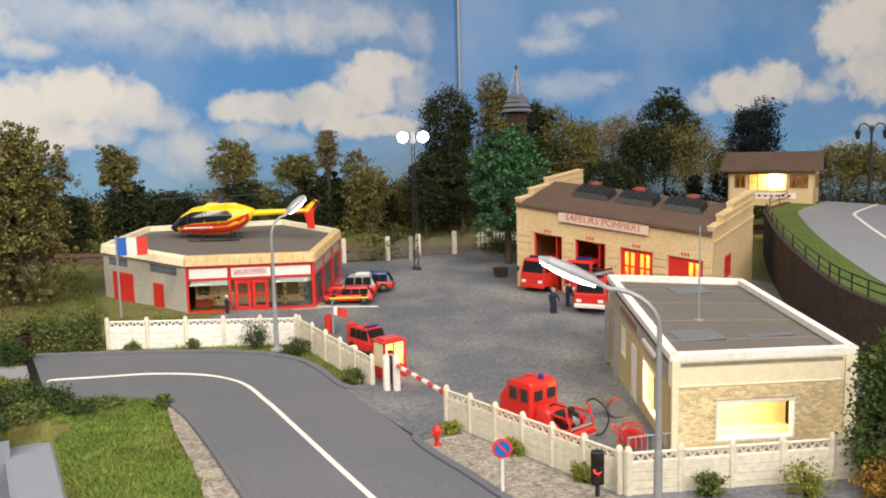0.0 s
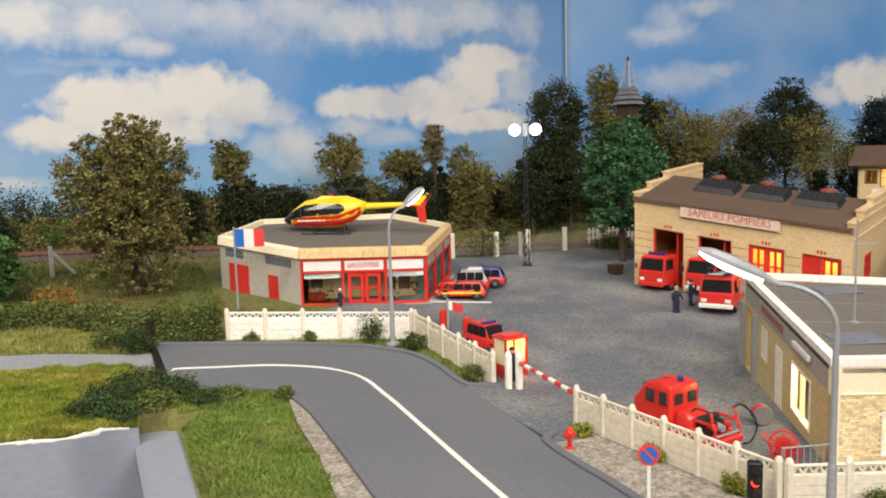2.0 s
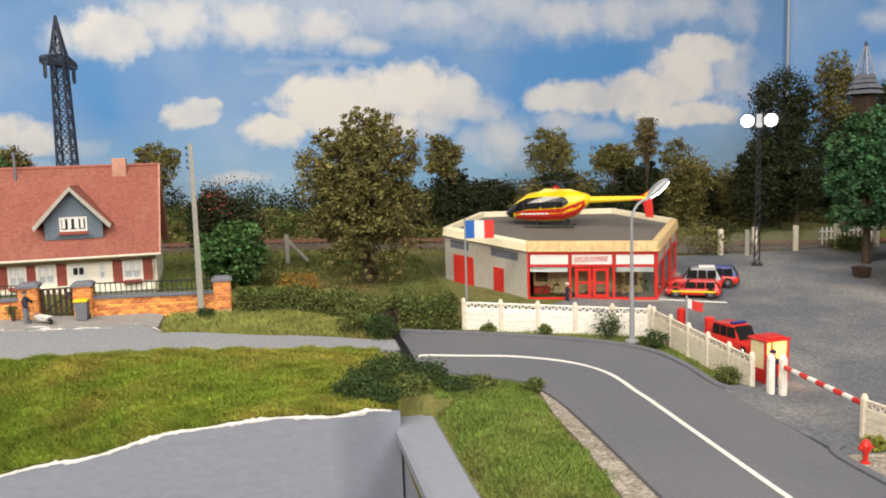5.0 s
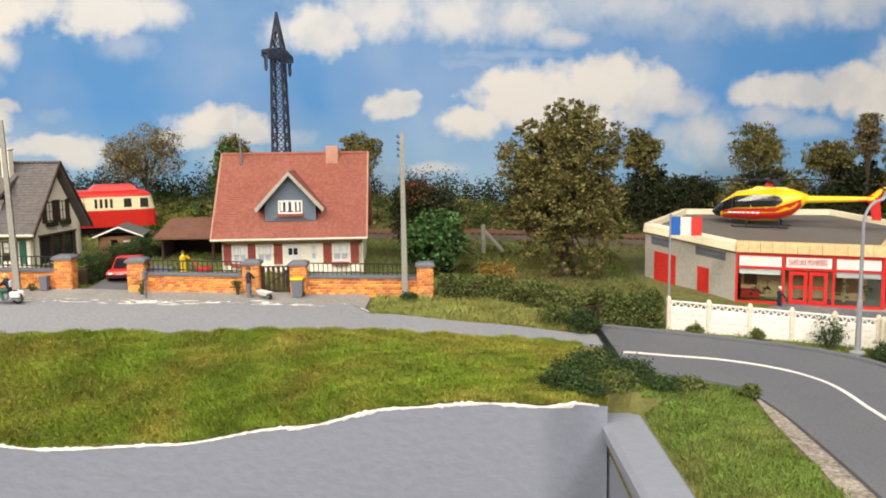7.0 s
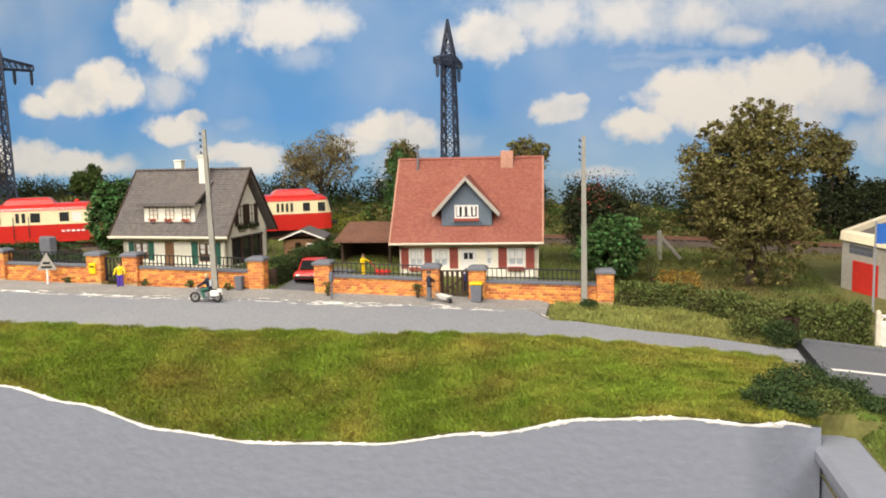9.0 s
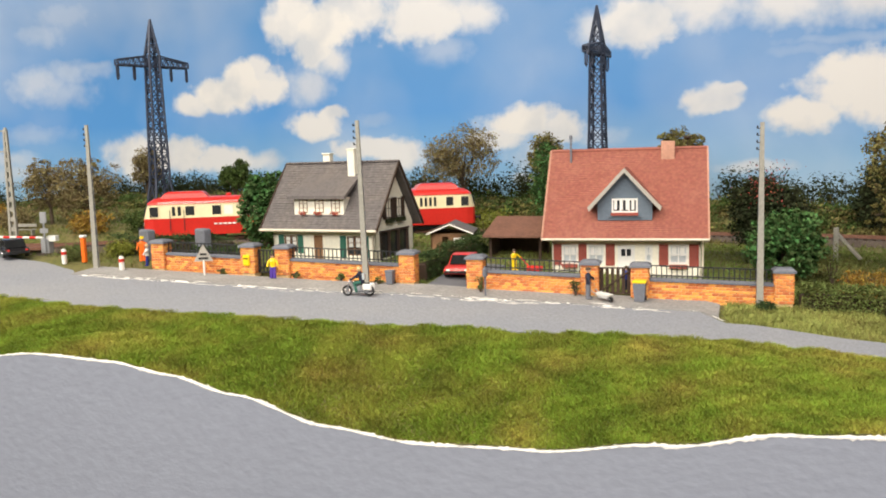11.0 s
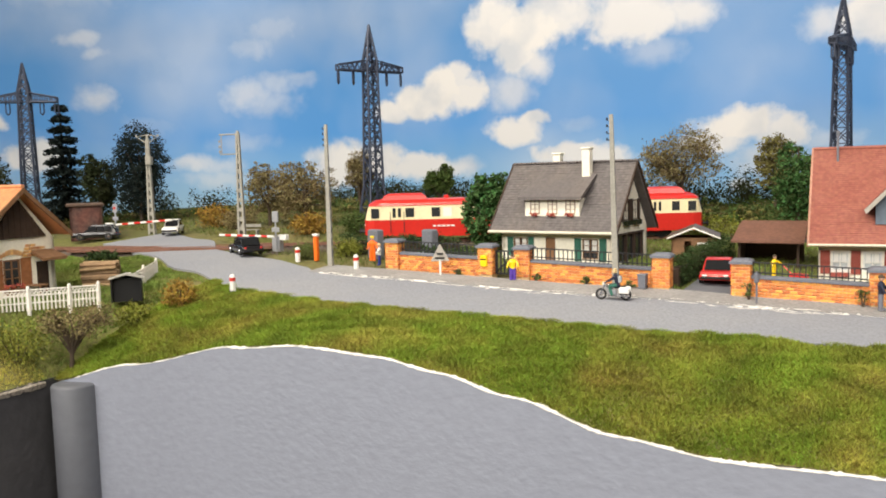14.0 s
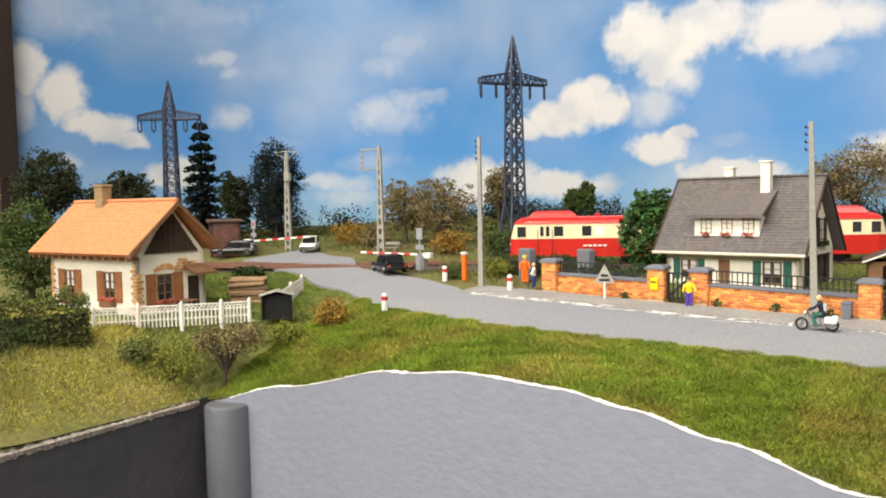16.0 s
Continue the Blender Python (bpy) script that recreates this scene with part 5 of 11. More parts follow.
# signal cabin with a lit window
cab = thing("signal_cabin", 84.9, 67.2, 5.8, -58, "timber signal cabin with a glowing wide window", "cabin")
ff = Face((-5.3, -3), (5.3, -3))
fr = Face((5.3, -3), (5.3, 3))
fb = Face((5.3, 3), (-5.3, 3))
fl = Face((-5.3, 3), (-5.3, -3))
walls(cab, M["plaster_tan"], "", [(ff, 0, 6.2, 0.2, [(0.8, 2.2, 3.0, 5.2), (2.5, 7.3, 2.5, 5.5), (7.6, 9.8, 3.0, 5.2)]), (fr, 0, 6.2, 0.2, [(1.0, 5.0, 3.0, 5.2)]), (fl, 0, 6.2, 0.2, [(1.0, 5.0, 3.0, 5.2)]), (fb, 0, 6.2, 0.2, ())], False)
bm = B()
ff.sash(bm, 0.8, 2.2, 3.0, 5.2, 0.15, -0.15, 0.05, 1, 0)
ff.sash(bm, 2.5, 7.3, 2.5, 5.5, 0.1, -0.15, 0.05, 3, 1)
ff.sash(bm, 7.6, 9.8, 3.0, 5.2, 0.15, -0.15, 0.05, 2, 0)
fr.sash(bm, 1.0, 5.0, 3.0, 5.2, 0.15, -0.15, 0.05, 2, 0)
fl.sash(bm, 1.0, 5.0, 3.0, 5.2, 0.15, -0.15, 0.05, 2, 0)
part("window_frame", bm, M["wood"], cab)
bm = B()
for sgn in (-1, 1):
    loft(bm, [[(-6.3, sgn * 4.1, 5.9), (6.3, sgn * 4.1, 5.9), (6.3, sgn * 4.1, 6.15), (-6.3, sgn * 4.1, 6.15)],
              [(-6.0, 0, 8.9), (6.0, 0, 8.9), (6.0, 0, 9.15), (-6.0, 0, 9.15)]])
part("roof", bm, M["roof_brown"], cab, "reddish brown shallow roof")
bm = B()
ff.blk(bm, 1.6, 8.4, 1.2, 2.2, 0.0, 0.12)
part("name_board", bm, M["white"], cab)
for k in range(8):
    bm = B()
    ff.blk(bm, 2.3 + 0.72 * k, 2.75 + 0.72 * k, 1.5, 1.9, 0.12, 0.14)
    part("name_bar", bm, M["shutter_red"], cab)
bm = B()
ff.blk(bm, 2.0, 7.3, 0.6, 6.0, -2.4, -2.3)
part("room_lining", bm, M["cream"], cab)
room_lamp(84.1, 66.4, 8.9, 0.13, (1.0, 0.66, 0.22))


cab.scale = (0.92, 0.85, 0.7)


# ---- the three houses ----
def tiled(parent, material, x0, x1, eave, ridge, rows, cols, label, name="roof", hip0=0.0, hip1=0.0):
    """Roof slope from eave (y, z) to ridge (y, z), laid with overlapping tiles."""
    bm = B()
    (ya, za), (yb, zb) = eave, ridge
    L_ = math.hypot(yb - ya, zb - za)
    sy, sz = (yb - ya) / L_, (zb - za) / L_
    ny, nz = (-sz, sy) if yb > ya else (sz, -sy)
    step = L_ / rows
    rr = random.Random(11)
    loft(bm, [[(x0, ya, za), (x1, ya, za), (x1, ya - ny * 0.22, za - nz * 0.22), (x0, ya - ny * 0.22, za - nz * 0.22)],
              [(x0 + hip0, yb, zb), (x1 - hip1, yb, zb), (x1 - hip1, yb - ny * 0.22, zb - nz * 0.22), (x0 + hip0, yb - ny * 0.22, zb - nz * 0.22)]])
    for r in range(rows):
        d0, d1 = r * step, (r + 1.02) * step
        f = r / rows
        a, b = x0 + hip0 * f, x1 - hip1 * f
        w = (b - a) / cols
        for c in range(cols):
            j = rr.uniform(-0.010, 0.012)
            u, v = a + w * c + 0.005, a + w * (c + 1) - 0.005
            h0, h1 = min(0.042, 0.2 * step) + j * 0.5, 0.012 + j * 0.3
            p = [(u, ya + sy * d0 + ny * h0, za + sz * d0 + nz * h0), (v, ya + sy * d0 + ny * h0, za + sz * d0 + nz * h0),
                 (v, ya + sy * d1 + ny * h1, za + sz * d1 + nz * h1), (u, ya + sy * d1 + ny * h1, za + sz * d1 + nz * h1)]
            t = [bm.verts.new(q) for q in p]
            e = [bm.verts.new((x, y - ny * h0, z - nz * h0)) for x, y, z in p[:2]]
            bm.faces.new(t)
            bm.faces.new((t[0], e[0], e[1], t[1]))
    return part(name, bm, material, parent, label)


def window(parent, f, a, b, lo, hi, mid=1, cross=1, frame_mat="white", glass_mat="glass_dark", w=0.07, curtain=True):
    bm = B()
    f.sash(bm, a, b, lo, hi, w, -0.1, 0.035, mid, cross)
    fr_ = part("window_frame", bm, M[frame_mat], parent)
    bm = B()
    f.blk(bm, a + w, b - w, lo + w, hi - w, -0.1, -0.06)
    part("pane", bm, M[glass_mat], fr_)
    if curtain:
        bm = B()
        n = 2
        for k in range(n):
            s0 = a + w + (b - a - 2 * w) * (0.04 + 0.56 * k)
            f.blk(bm, s0, s0 + (b - a - 2 * w) * 0.34, lo + (hi - lo) * 0.42, hi - w, -0.058, -0.05)
        part("curtain", bm, M["white"], fr_)


def shutter(parent, f, a, b, lo, hi, material):
    bm = B()
    f.blk(bm, a, b, lo, hi, 0.004, 0.03)
    leaf_ = part("shutter", bm, material, parent)
    for z0, z1 in ((lo, lo + 0.07), ((lo + hi) / 2 - 0.04, (lo + hi) / 2 + 0.04), (hi - 0.07, hi)):
        bm = B()
        f.blk(bm, a, b, z0, z1, 0.03, 0.07)
        part("rail", bm, material, leaf_)
    for k in range(7):
        z = lo + 0.1 + (hi - lo - 0.2) * k / 7
        bm = B()
        f.blk(bm, a + 0.05, b - 0.05, z, z + (hi - lo) / 12, 0.03, 0.055)
        part("slat", bm, material, leaf_)


# cottage with the steep red roof and blue dormer
rh = thing("red_roofed_house", -19.2, 64.2, 3.75, 4.4, "cream house with steep red tiled roof and blue dormer", "house")
W_, D_ = 5.2, 8.6
f0 = Face((-W_, 0), (W_, 0))
f1 = Face((W_, 0), (W_, D_))
f2 = Face((W_, D_), (-W_, D_))
f3 = Face((-W_, D_), (-W_, 0))
HOLES = [(0.75, 1.85, 0.9, 2.25), (2.6, 3.75, 0.9, 2.25), (4.7, 5.9, 0.1, 2.2), (6.6, 7.1, 1.0, 2.2), (8.25, 9.5, 0.9, 2.25)]
walls(rh, M["plaster"], "cream plastered wall", [(f0, -0.6, 2.95, 0.3, HOLES)] + [(f, -0.6, 2.95, 0.3, ()) for f in (f1, f2, f3)], False)
gables(rh, M["plaster"], (-W_ + 0.01, W_ - 0.31), D_, 2.95, 8.6)
for i, h in enumerate(HOLES):
    if i != 2:
        window(rh, f0, *h, 1 if i != 3 else 0, 1, "white", "pane_pale", 0.13)
bm = B()
f0.blk(bm, 4.7, 5.9, 0.1, 2.2, -0.1, 0.03)
dr = part("door", bm, M["white"], rh, "white front door with small panes")
bm = B()
for k in range(2):
    f0.blk(bm, 4.95 + 0.38 * k, 5.25 + 0.38 * k, 1.45, 1.95, 0.03, 0.04)
ob = part("pane", bm, M["glass_dark"], dr)
for a, b in ((0.12, 0.7), (1.92, 2.5), (3.85, 4.5), (7.55, 8.2), (9.6, 10.25)):
    shutter(rh, f0, a, b, 0.75, 2.3, M["shutter_red"])
for a, b in ((0.75, 1.85), (8.25, 9.5)):
    bm = B()
    f0.blk(bm, a, b, 0.6, 0.85, 0.03, 0.3)
    part("flower_box", bm, M["shutter_red"], rh, "planted window box")
bm = B()
f0.blk(bm, -0.05, 2 * W_ + 0.05, -0.6, 0.1, 0.0, 0.08)
part("plinth", bm, M["grey_concrete"], rh)
tiled(rh, M["roof_red"], -5.75, 5.65, (-0.85, 2.75), (4.25, 8.95), 46, 56, "red clay tiles laid in fine courses")
tiled(rh, M["roof_red"], -5.75, 5.65, (D_ + 0.75, 2.85), (4.25, 8.95), 14, 20, "red clay tiles", "back_roof")
bm = B()
rod(bm, (-5.75, 4.25, 9.0), (5.65, 4.25, 9.0), 0.13, 0.13, 8)
part("ridge", bm, M["roof_red"], rh)
bm = B()
rod(bm, (-5.8, -0.98, 2.72), (5.75, -0.98, 2.72), 0.085, 0.085, 8)
rod(bm, (5.3, -0.15, 2.7), (5.3, -0.15, 0), 0.07, 0.07, 6)
part("gutter", bm, M["concrete"], rh)
for x in (-5.8, 5.7):
    bm = B()
    for sgn in (0, 1):
        p, q = ((-0.9, 2.6), (4.25, 8.85)) if sgn == 0 else ((D_ + 0.8, 2.7), (4.25, 8.85))
        loft(bm, [[(x - 0.06, p[0], p[1]), (x + 0.06, p[0], p[1]), (x + 0.06, p[0], p[1] + 0.24), (x - 0.06, p[0], p[1] + 0.24)],
                  [(x - 0.06, q[0], q[1]), (x + 0.06, q[0], q[1]), (x + 0.06, q[0], q[1] + 0.24), (x - 0.06, q[0], q[1] + 0.24)]])
    part("bargeboard", bm, M["chimney_brick"], rh)
# dormer
bm = B()
yd = 0.05
profile(bm, [(-1.9, 4.0), (1.9, 4.0), (1.9, 5.35), (0.0, 7.35), (-1.9, 5.35)], yd, 3.6)
dm = part("dormer", bm, M["gable_blue"], rh, "slate blue boarded dormer gable")
fd = Face((-1.9, yd), (1.9, yd))
bm = B()
fd.sash(bm, 1.0, 2.8, 4.55, 5.55, 0.12, 0.0, 0.08, 2, 0)
fw = part("window_frame", bm, M["white"], dm)
bm = B()
fd.blk(bm, 1.1, 2.7, 4.65, 5.45, 0.003, 0.02)
part("pane", bm, M["glass_dark"], dm)
bm = B()
for k in range(4):
    fd.blk(bm, 1.17 + 0.4 * k, 1.37 + 0.4 * k, 4.75, 5.45, 0.02, 0.03)
part("curtain", bm, M["white"], dm)
bm = B()
fd.blk(bm, 0.95, 2.85, 4.35, 4.55, 0.02, 0.25)
part("flower_box", bm, M["shutter_red"], dm)
bm = B()
fd.blk(bm, 0.7, 3.1, 4.2, 4.32, 0.0, 0.1)
part("sill", bm, M["gable_blue"], dm)
for sgn in (-1, 1):
    bm = B()
    a, b = (sgn * 2.45, 4.75), (0.0, 7.45)
    loft(bm, [[(a[0], -0.55, a[1]), (b[0], -0.55, b[1]), (b[0], -0.55, b[1] + 0.28), (a[0] + sgn * 0.1, -0.55, a[1] + 0.2)],
              [(a[0], 4.4, a[1]), (b[0], 4.4, b[1]), (b[0], 4.4, b[1] + 0.28), (a[0] + sgn * 0.1, 4.4, a[1] + 0.2)]])
    part("dormer_roof", bm, M["roof_red"], rh)
    bm = B()
    loft(bm, [[(a[0], -0.62, a[1] - 0.06), (b[0], -0.62, b[1] - 0.06), (b[0], -0.62, b[1] + 0.27), (a[0] + sgn * 0.12, -0.62, a[1] + 0.22)],
              [(a[0], -0.54, a[1] - 0.06), (b[0], -0.54, b[1] - 0.06), (b[0], -0.54, b[1] + 0.27), (a[0] + sgn * 0.12, -0.54, a[1] + 0.22)]])
    part("dormer_bargeboard", bm, M["plaster_grey"], rh, "pale grey bargeboard")
bm = B()
box(bm, 2.9, 4.0, 8.0, 1.0, 0.8, 1.55, 0.05)
part("chimney", bm, M["chimney_brick"], rh, "pinkish brick chimney")
bm = B()
box(bm, -4.2, 3.6, 7.6, 0.15, 0.15, 2.2, 0.03)
box(bm, -4.2, 3.6, 9.8, 0.22, 0.22, 0.4, 0.05)
part("stove_pipe", bm, M["coping"], rh, "thin grey flue pipe")
bm = B()
rod(bm, (4.3, 4.4, 8.9), (4.3, 4.4, 9.7), 0.04, 0.04, 5)
turned(bm, 4.3, 4.4, [(0.04, 9.6), (0.32, 9.75), (0.3, 9.85)], 10)
part("roof_cowl", bm, M["wood_dark"], rh)

# house with the grey slate roof
gh = thing("grey_roofed_house", -42.6, 62.6, 4.55, -4, "cream house with grey slate roof and shed dormer", "house")
W_, D_ = 5.0, 6.6
f0 = Face((-W_, 0), (W_, 0))
f1 = Face((W_, 0), (W_, D_))
f2 = Face((W_, D_), (-W_, D_))
f3 = Face((-W_, D_), (-W_, 0))
HOLES = [(1.15, 2.45, 0.75, 2.1), (4.15, 5.0, 0.1, 2.15), (7.4, 8.75, 0.6, 2.1)]
walls(gh, M["plaster"], "cream plastered wall", [(f0, -0.8, 2.85, 0.3, HOLES), (f1, -0.8, 2.85, 0.3, [(0.8, D_ - 0.8, 0.2, 2.4)])] + [(f, -0.8, 2.85, 0.3, ()) for f in (f2, f3)], False)
gables(gh, M["plaster"], (-W_ + 0.01, W_ - 0.31), D_, 2.85, 7.3)
window(gh, f0, *HOLES[0], 1, 2, "wood", curtain=True)
window(gh, f0, *HOLES[2], 1, 2, "wood", curtain=True)
bm = B()
f0.blk(bm, 4.15, 5.0, 0.1, 2.15, -0.1, 0.04)
part("door", bm, M["wood"], gh, "brown wooden front door")
for a, b, lo, hi in ((0.55, 1.1, 0.65, 2.15), (2.5, 3.05, 0.65, 2.15), (6.7, 7.3, 0.4, 2.15), (8.85, 9.45, 0.4, 2.15)):
    shutter(gh, f0, a, b, lo, hi, M["shutter_green"])
bm = B()
for k in range(4):
    f1.blk(bm, 0.8 + 1.6 * k, 0.95 + 1.6 * k, 0.2, 2.4, -0.2, 0.05)
f1.blk(bm, 0.7, 5.9, 2.3, 2.45, -0.2, 0.06)
vr = part("veranda_frame", bm, M["wood_dark"], gh, "dark timber veranda glazing bars")
bm = B()
f1.blk(bm, 0.8, 5.8, 0.2, 2.4, -0.2, -0.15)
part("pane", bm, M["glass_dark"], vr)
window(gh, f1, 1.95, 2.85, 3.4, 4.9, 1, 1, "wood_dark", curtain=False)
window(gh, f1, 3.75, 4.65, 3.4, 4.9, 1, 1, "wood_dark", curtain=False)
for a in (1.42, 2.88, 3.25, 4.68):
    shutter(gh, f1, a, a + 0.5, 3.3, 5.0, M["wood_dark"])
for a in (1.8, 3.6):
    bm = B()
    f1.blk(bm, a, a + 1.2, 3.0, 3.35, 0.02, 0.35)
    part("flower_box", bm, LEAF["dark"], gh, "planted window box")
tiled(gh, M["roof_grey"], -5.7, 5.6, (-0.75, 2.65), (3.3, 7.85), 26, 36, "dark grey slates in fine courses")
tiled(gh, M["roof_grey"], -5.7, 5.6, (D_ + 0.75, 2.65), (3.3, 7.85), 14, 20, "dark grey slates", "back_roof")
bm = B()
for k in range(26):
    box(bm, -5.5 + 0.44 * k, 3.3, 7.84, 0.41, 0.34, 0.2, 0.07)
apart(part("ridge_tile", bm, M["roof_grey"], gh))
bm = B()
rod(bm, (-5.75, -0.88, 2.6), (5.65, -0.88, 2.6), 0.11, 0.11, 8)
rod(bm, (4.9, -0.15, 2.6), (4.9, -0.15, 0), 0.06, 0.06, 6)
part("gutter", bm, M["concrete"], gh)
for x in (-5.75, 5.66):
    bm = B()
    for p in ((-0.8, 2.45), (D_ + 0.8, 2.45)):
        q = (3.3, 7.72)
        loft(bm, [[(x - 0.06, p[0], p[1]), (x + 0.06, p[0], p[1]), (x + 0.06, p[0], p[1] + 0.3), (x - 0.06, p[0], p[1] + 0.3)],
                  [(x - 0.06, q[0], q[1]), (x + 0.06, q[0], q[1]), (x + 0.06, q[0], q[1] + 0.3), (x - 0.06, q[0], q[1] + 0.3)]])
    part("bargeboard", bm, M["wood_dark"], gh)
bm = B()
box(bm, -0.35, 1.95, 3.9, 4.9, 2.6, 1.55)
dm = part("dormer", bm, M["plaster"], gh, "white shed dormer with three windows")
fd = Face((-2.8, 0.65), (2.1, 0.65))
for k in range(3):
    window(dm, fd, 0.5 + 1.6 * k, 1.35 + 1.6 * k, 4.25, 5.35, 1, 2, "wood", curtain=False, w=0.06)
    bm = B()
    rr = random.Random(k)
    for _ in range(26):
        ball(bm, -2.8 + 0.55 + 1.6 * k + rr.random() * 0.75, 0.45 - rr.random() * 0.15, 4.1 + rr.random() * 0.22, 0.07, 1, 1)
    ob = part("flowers", bm, M["flower"], dm, "red window-box flowers")
bm = B()
loft(bm, [[(-3.2, 0.2, 5.35), (2.5, 0.2, 5.35), (2.5, 0.2, 5.6), (-3.2, 0.2, 5.6)], [(-2.8, 3.0, 7.0), (2.5, 3.0, 7.0), (2.5, 3.0, 7.3), (-2.8, 3.0, 7.3)]])
dr_ = part("dormer_roof", bm, M["roof_grey"], gh)
for o in (dm, dr_):
    o.location = (0, -0.52 * S, -0.28 * S)
gh.scale = (0.94, 1.0, 0.985)
for x, y, h in ((1.7, 2.4, 8.9), (-1.8, 4.0, 8.6)):
    bm = B()
    box(bm, x, y, 6.0, 0.7, 0.6, h - 6.0, 0.04)
    box(bm, x, y, h, 0.85, 0.75, 0.14, 0.04)
    part("chimney", bm, M["plaster"], gh, "white chimney stack")

# keeper's cottage with the orange roof
ct = thing("orange_roofed_cottage", -76.1, 34.7, 3.9, 3, "small cream cottage with orange tiled roof and timber gable", "house")
W_, D_ = 5.0, 5.4
f0 = Face((-W_, 0), (W_, 0))
f1 = Face((W_, 0), (W_, D_))
f2 = Face((W_, D_), (-W_, D_))
f3 = Face((-W_, D_), (-W_, 0))
walls(ct, M["plaster"], "cream plastered wall", [(f0, -0.8, 4.1, 0.3, [(1.7, 2.9, 1.1, 3.0), (6.4, 7.6, 1.1, 3.0)]), (f1, -0.8, 4.1, 0.3, [(1.5, 2.7, 0.9, 2.8), (3.95, 4.85, 0.1, 2.5)])] + [(f, -0.8, 4.1, 0.3, ()) for f in (f2, f3)], False)
gables(ct, M["plaster"], (-W_ + 0.01, W_ - 0.31), D_, 4.1, 7.35)
for f, a, b, lo, hi in ((f0, 1.7, 2.9, 1.1, 3.0), (f0, 6.4, 7.6, 1.1, 3.0), (f1, 1.5, 2.7, 0.9, 2.8)):
    window(ct, f, a, b, lo, hi, 1, 2, "wood", curtain=f is f0, w=0.1)
    for u in (a - 0.85, b + 0.05):
        shutter(ct, f, u, u + 0.8, lo - 0.1, hi + 0.05, M["wood_tan"])
    bm = B()
    f.blk(bm, a - 0.1, b + 0.1, lo - 0.45, lo - 0.05, 0.02, 0.4)
    part("flower_box", bm, M["wood"], ct, "wooden window box")
    bm = B()
    rr = random.Random(5)
    for _ in range(40):
        p = f.at(a - 0.1 + rr.random() * (b - a + 0.2), lo - 0.05 + rr.random() * 0.25, 0.1 + rr.random() * 0.3)
        ball(bm, *p, 0.08, 1, 1)
    part("flowers", bm, M["flower"], ct, "red window-box flowers")
bm = B()
f1.blk(bm, 3.95, 4.85, 0.1, 2.5, -0.12, 0.02)
part("door", bm, M["wood_dark"], ct, "dark wooden door")
bm = B()
loft(bm, [[(5.0, 3.6, 3.1), (5.0, 5.3, 3.1), (5.0, 5.3, 3.3), (5.0, 3.6, 3.3)], [(6.4, 3.5, 2.6), (6.4, 5.4, 2.6), (6.4, 5.4, 2.8), (6.4, 3.5, 2.8)]])
part("porch_roof", bm, M["wood"], ct)
bm = B()
loft(bm, [[(5.0, 0.6, 4.2), (5.0, D_ - 0.6, 4.2), (5.0, D_ / 2, 7.0)], [(5.12, 0.6, 4.2), (5.12, D_ - 0.6, 4.2), (5.12, D_ / 2, 7.0)]])
gb_ = part("gable_panel", bm, M["wood_dark"], ct, "dark timber gable boards")
for k in range(10):
    y = 0.7 + 0.44 * k
    bm = B()
    rod(bm, (5.15, y, 4.2), (5.15, y, 4.2 + 2.8 * max(0.05, 1 - abs(y - D_ / 2) / 2.1)), 0.05, 0.05, 4)
    part("batten", bm, M["wood_dark"], gb_)
PATCH = []
for k in range(14):
    PATCH.append((f1, 2.9 + 0.4 * (k % 4) + 0.1 * (k // 4), 3.25 + 0.4 * (k % 4) + 0.1 * (k // 4), 2.9 + 0.22 * (k // 4), 3.08 + 0.22 * (k // 4)))
    PATCH.append((f1, 0.0, 0.35 + 0.15 * (k % 2), -0.1 + 0.22 * k, 0.08 + 0.22 * k))
for k in range(15):
    PATCH.append((f0, 10.0 - 0.35 - 0.2 * (k % 2), 10.0, -0.1 + 0.24 * k, 0.1 + 0.24 * k))
    PATCH.append((f0, 0.0, 0.3 + 0.2 * (k % 2), -0.1 + 0.24 * k, 0.1 + 0.24 * k))
for k in range(9):
    PATCH.append((f1, 1.3 + 0.2 * k, 1.47 + 0.2 * k, 2.95 + 0.18 * math.sin(k * math.pi / 8), 3.2 + 0.3 * math.sin(k * math.pi / 8)))
for f, a, b, lo, hi in PATCH:
    bm = B()
    f.blk(bm, a, b, lo, hi, 0.0, 0.05)
    part("brick", bm, M["brick_patch"], ct)
tiled(ct, M["roof_orange"], -6.2, 5.9, (-1.0, 4.25), (2.7, 7.65), 30, 44, "orange clay tiles")
tiled(ct, M["roof_orange"], -6.2, 5.9, (D_ + 0.8, 4.4), (2.7, 7.65), 12, 18, "orange clay tiles", "back_roof")
bm = B()
rod(bm, (-6.2, 2.7, 7.7), (5.9, 2.7, 7.7), 0.14, 0.14, 8)
part("ridge", bm, M["roof_orange"], ct)
for x in (5.9,):
    bm = B()
    for p in ((-1.05, 4.0), (D_ + 0.85, 4.1)):
        loft(bm, [[(x - 0.08, p[0], p[1]), (x + 0.08, p[0], p[1]), (x + 0.08, p[0], p[1] + 0.35), (x - 0.08, p[0], p[1] + 0.35)],
                  [(x - 0.08, 2.7, 7.27), (x + 0.08, 2.7, 7.27), (x + 0.08, 2.7, 7.62), (x - 0.08, 2.7, 7.62)]])
    part("bargeboard", bm, M["wood"], ct)
for k in range(14):
    bm = B()
    box(bm, -5.7 + 0.85 * k, -0.5, 3.85, 0.16, 0.9, 0.2)
    part("rafter_end", bm, M["wood"], ct)
bm = B()
box(bm, -2.4, 2.6, 6.8, 0.95, 0.8, 2.0, 0.05)
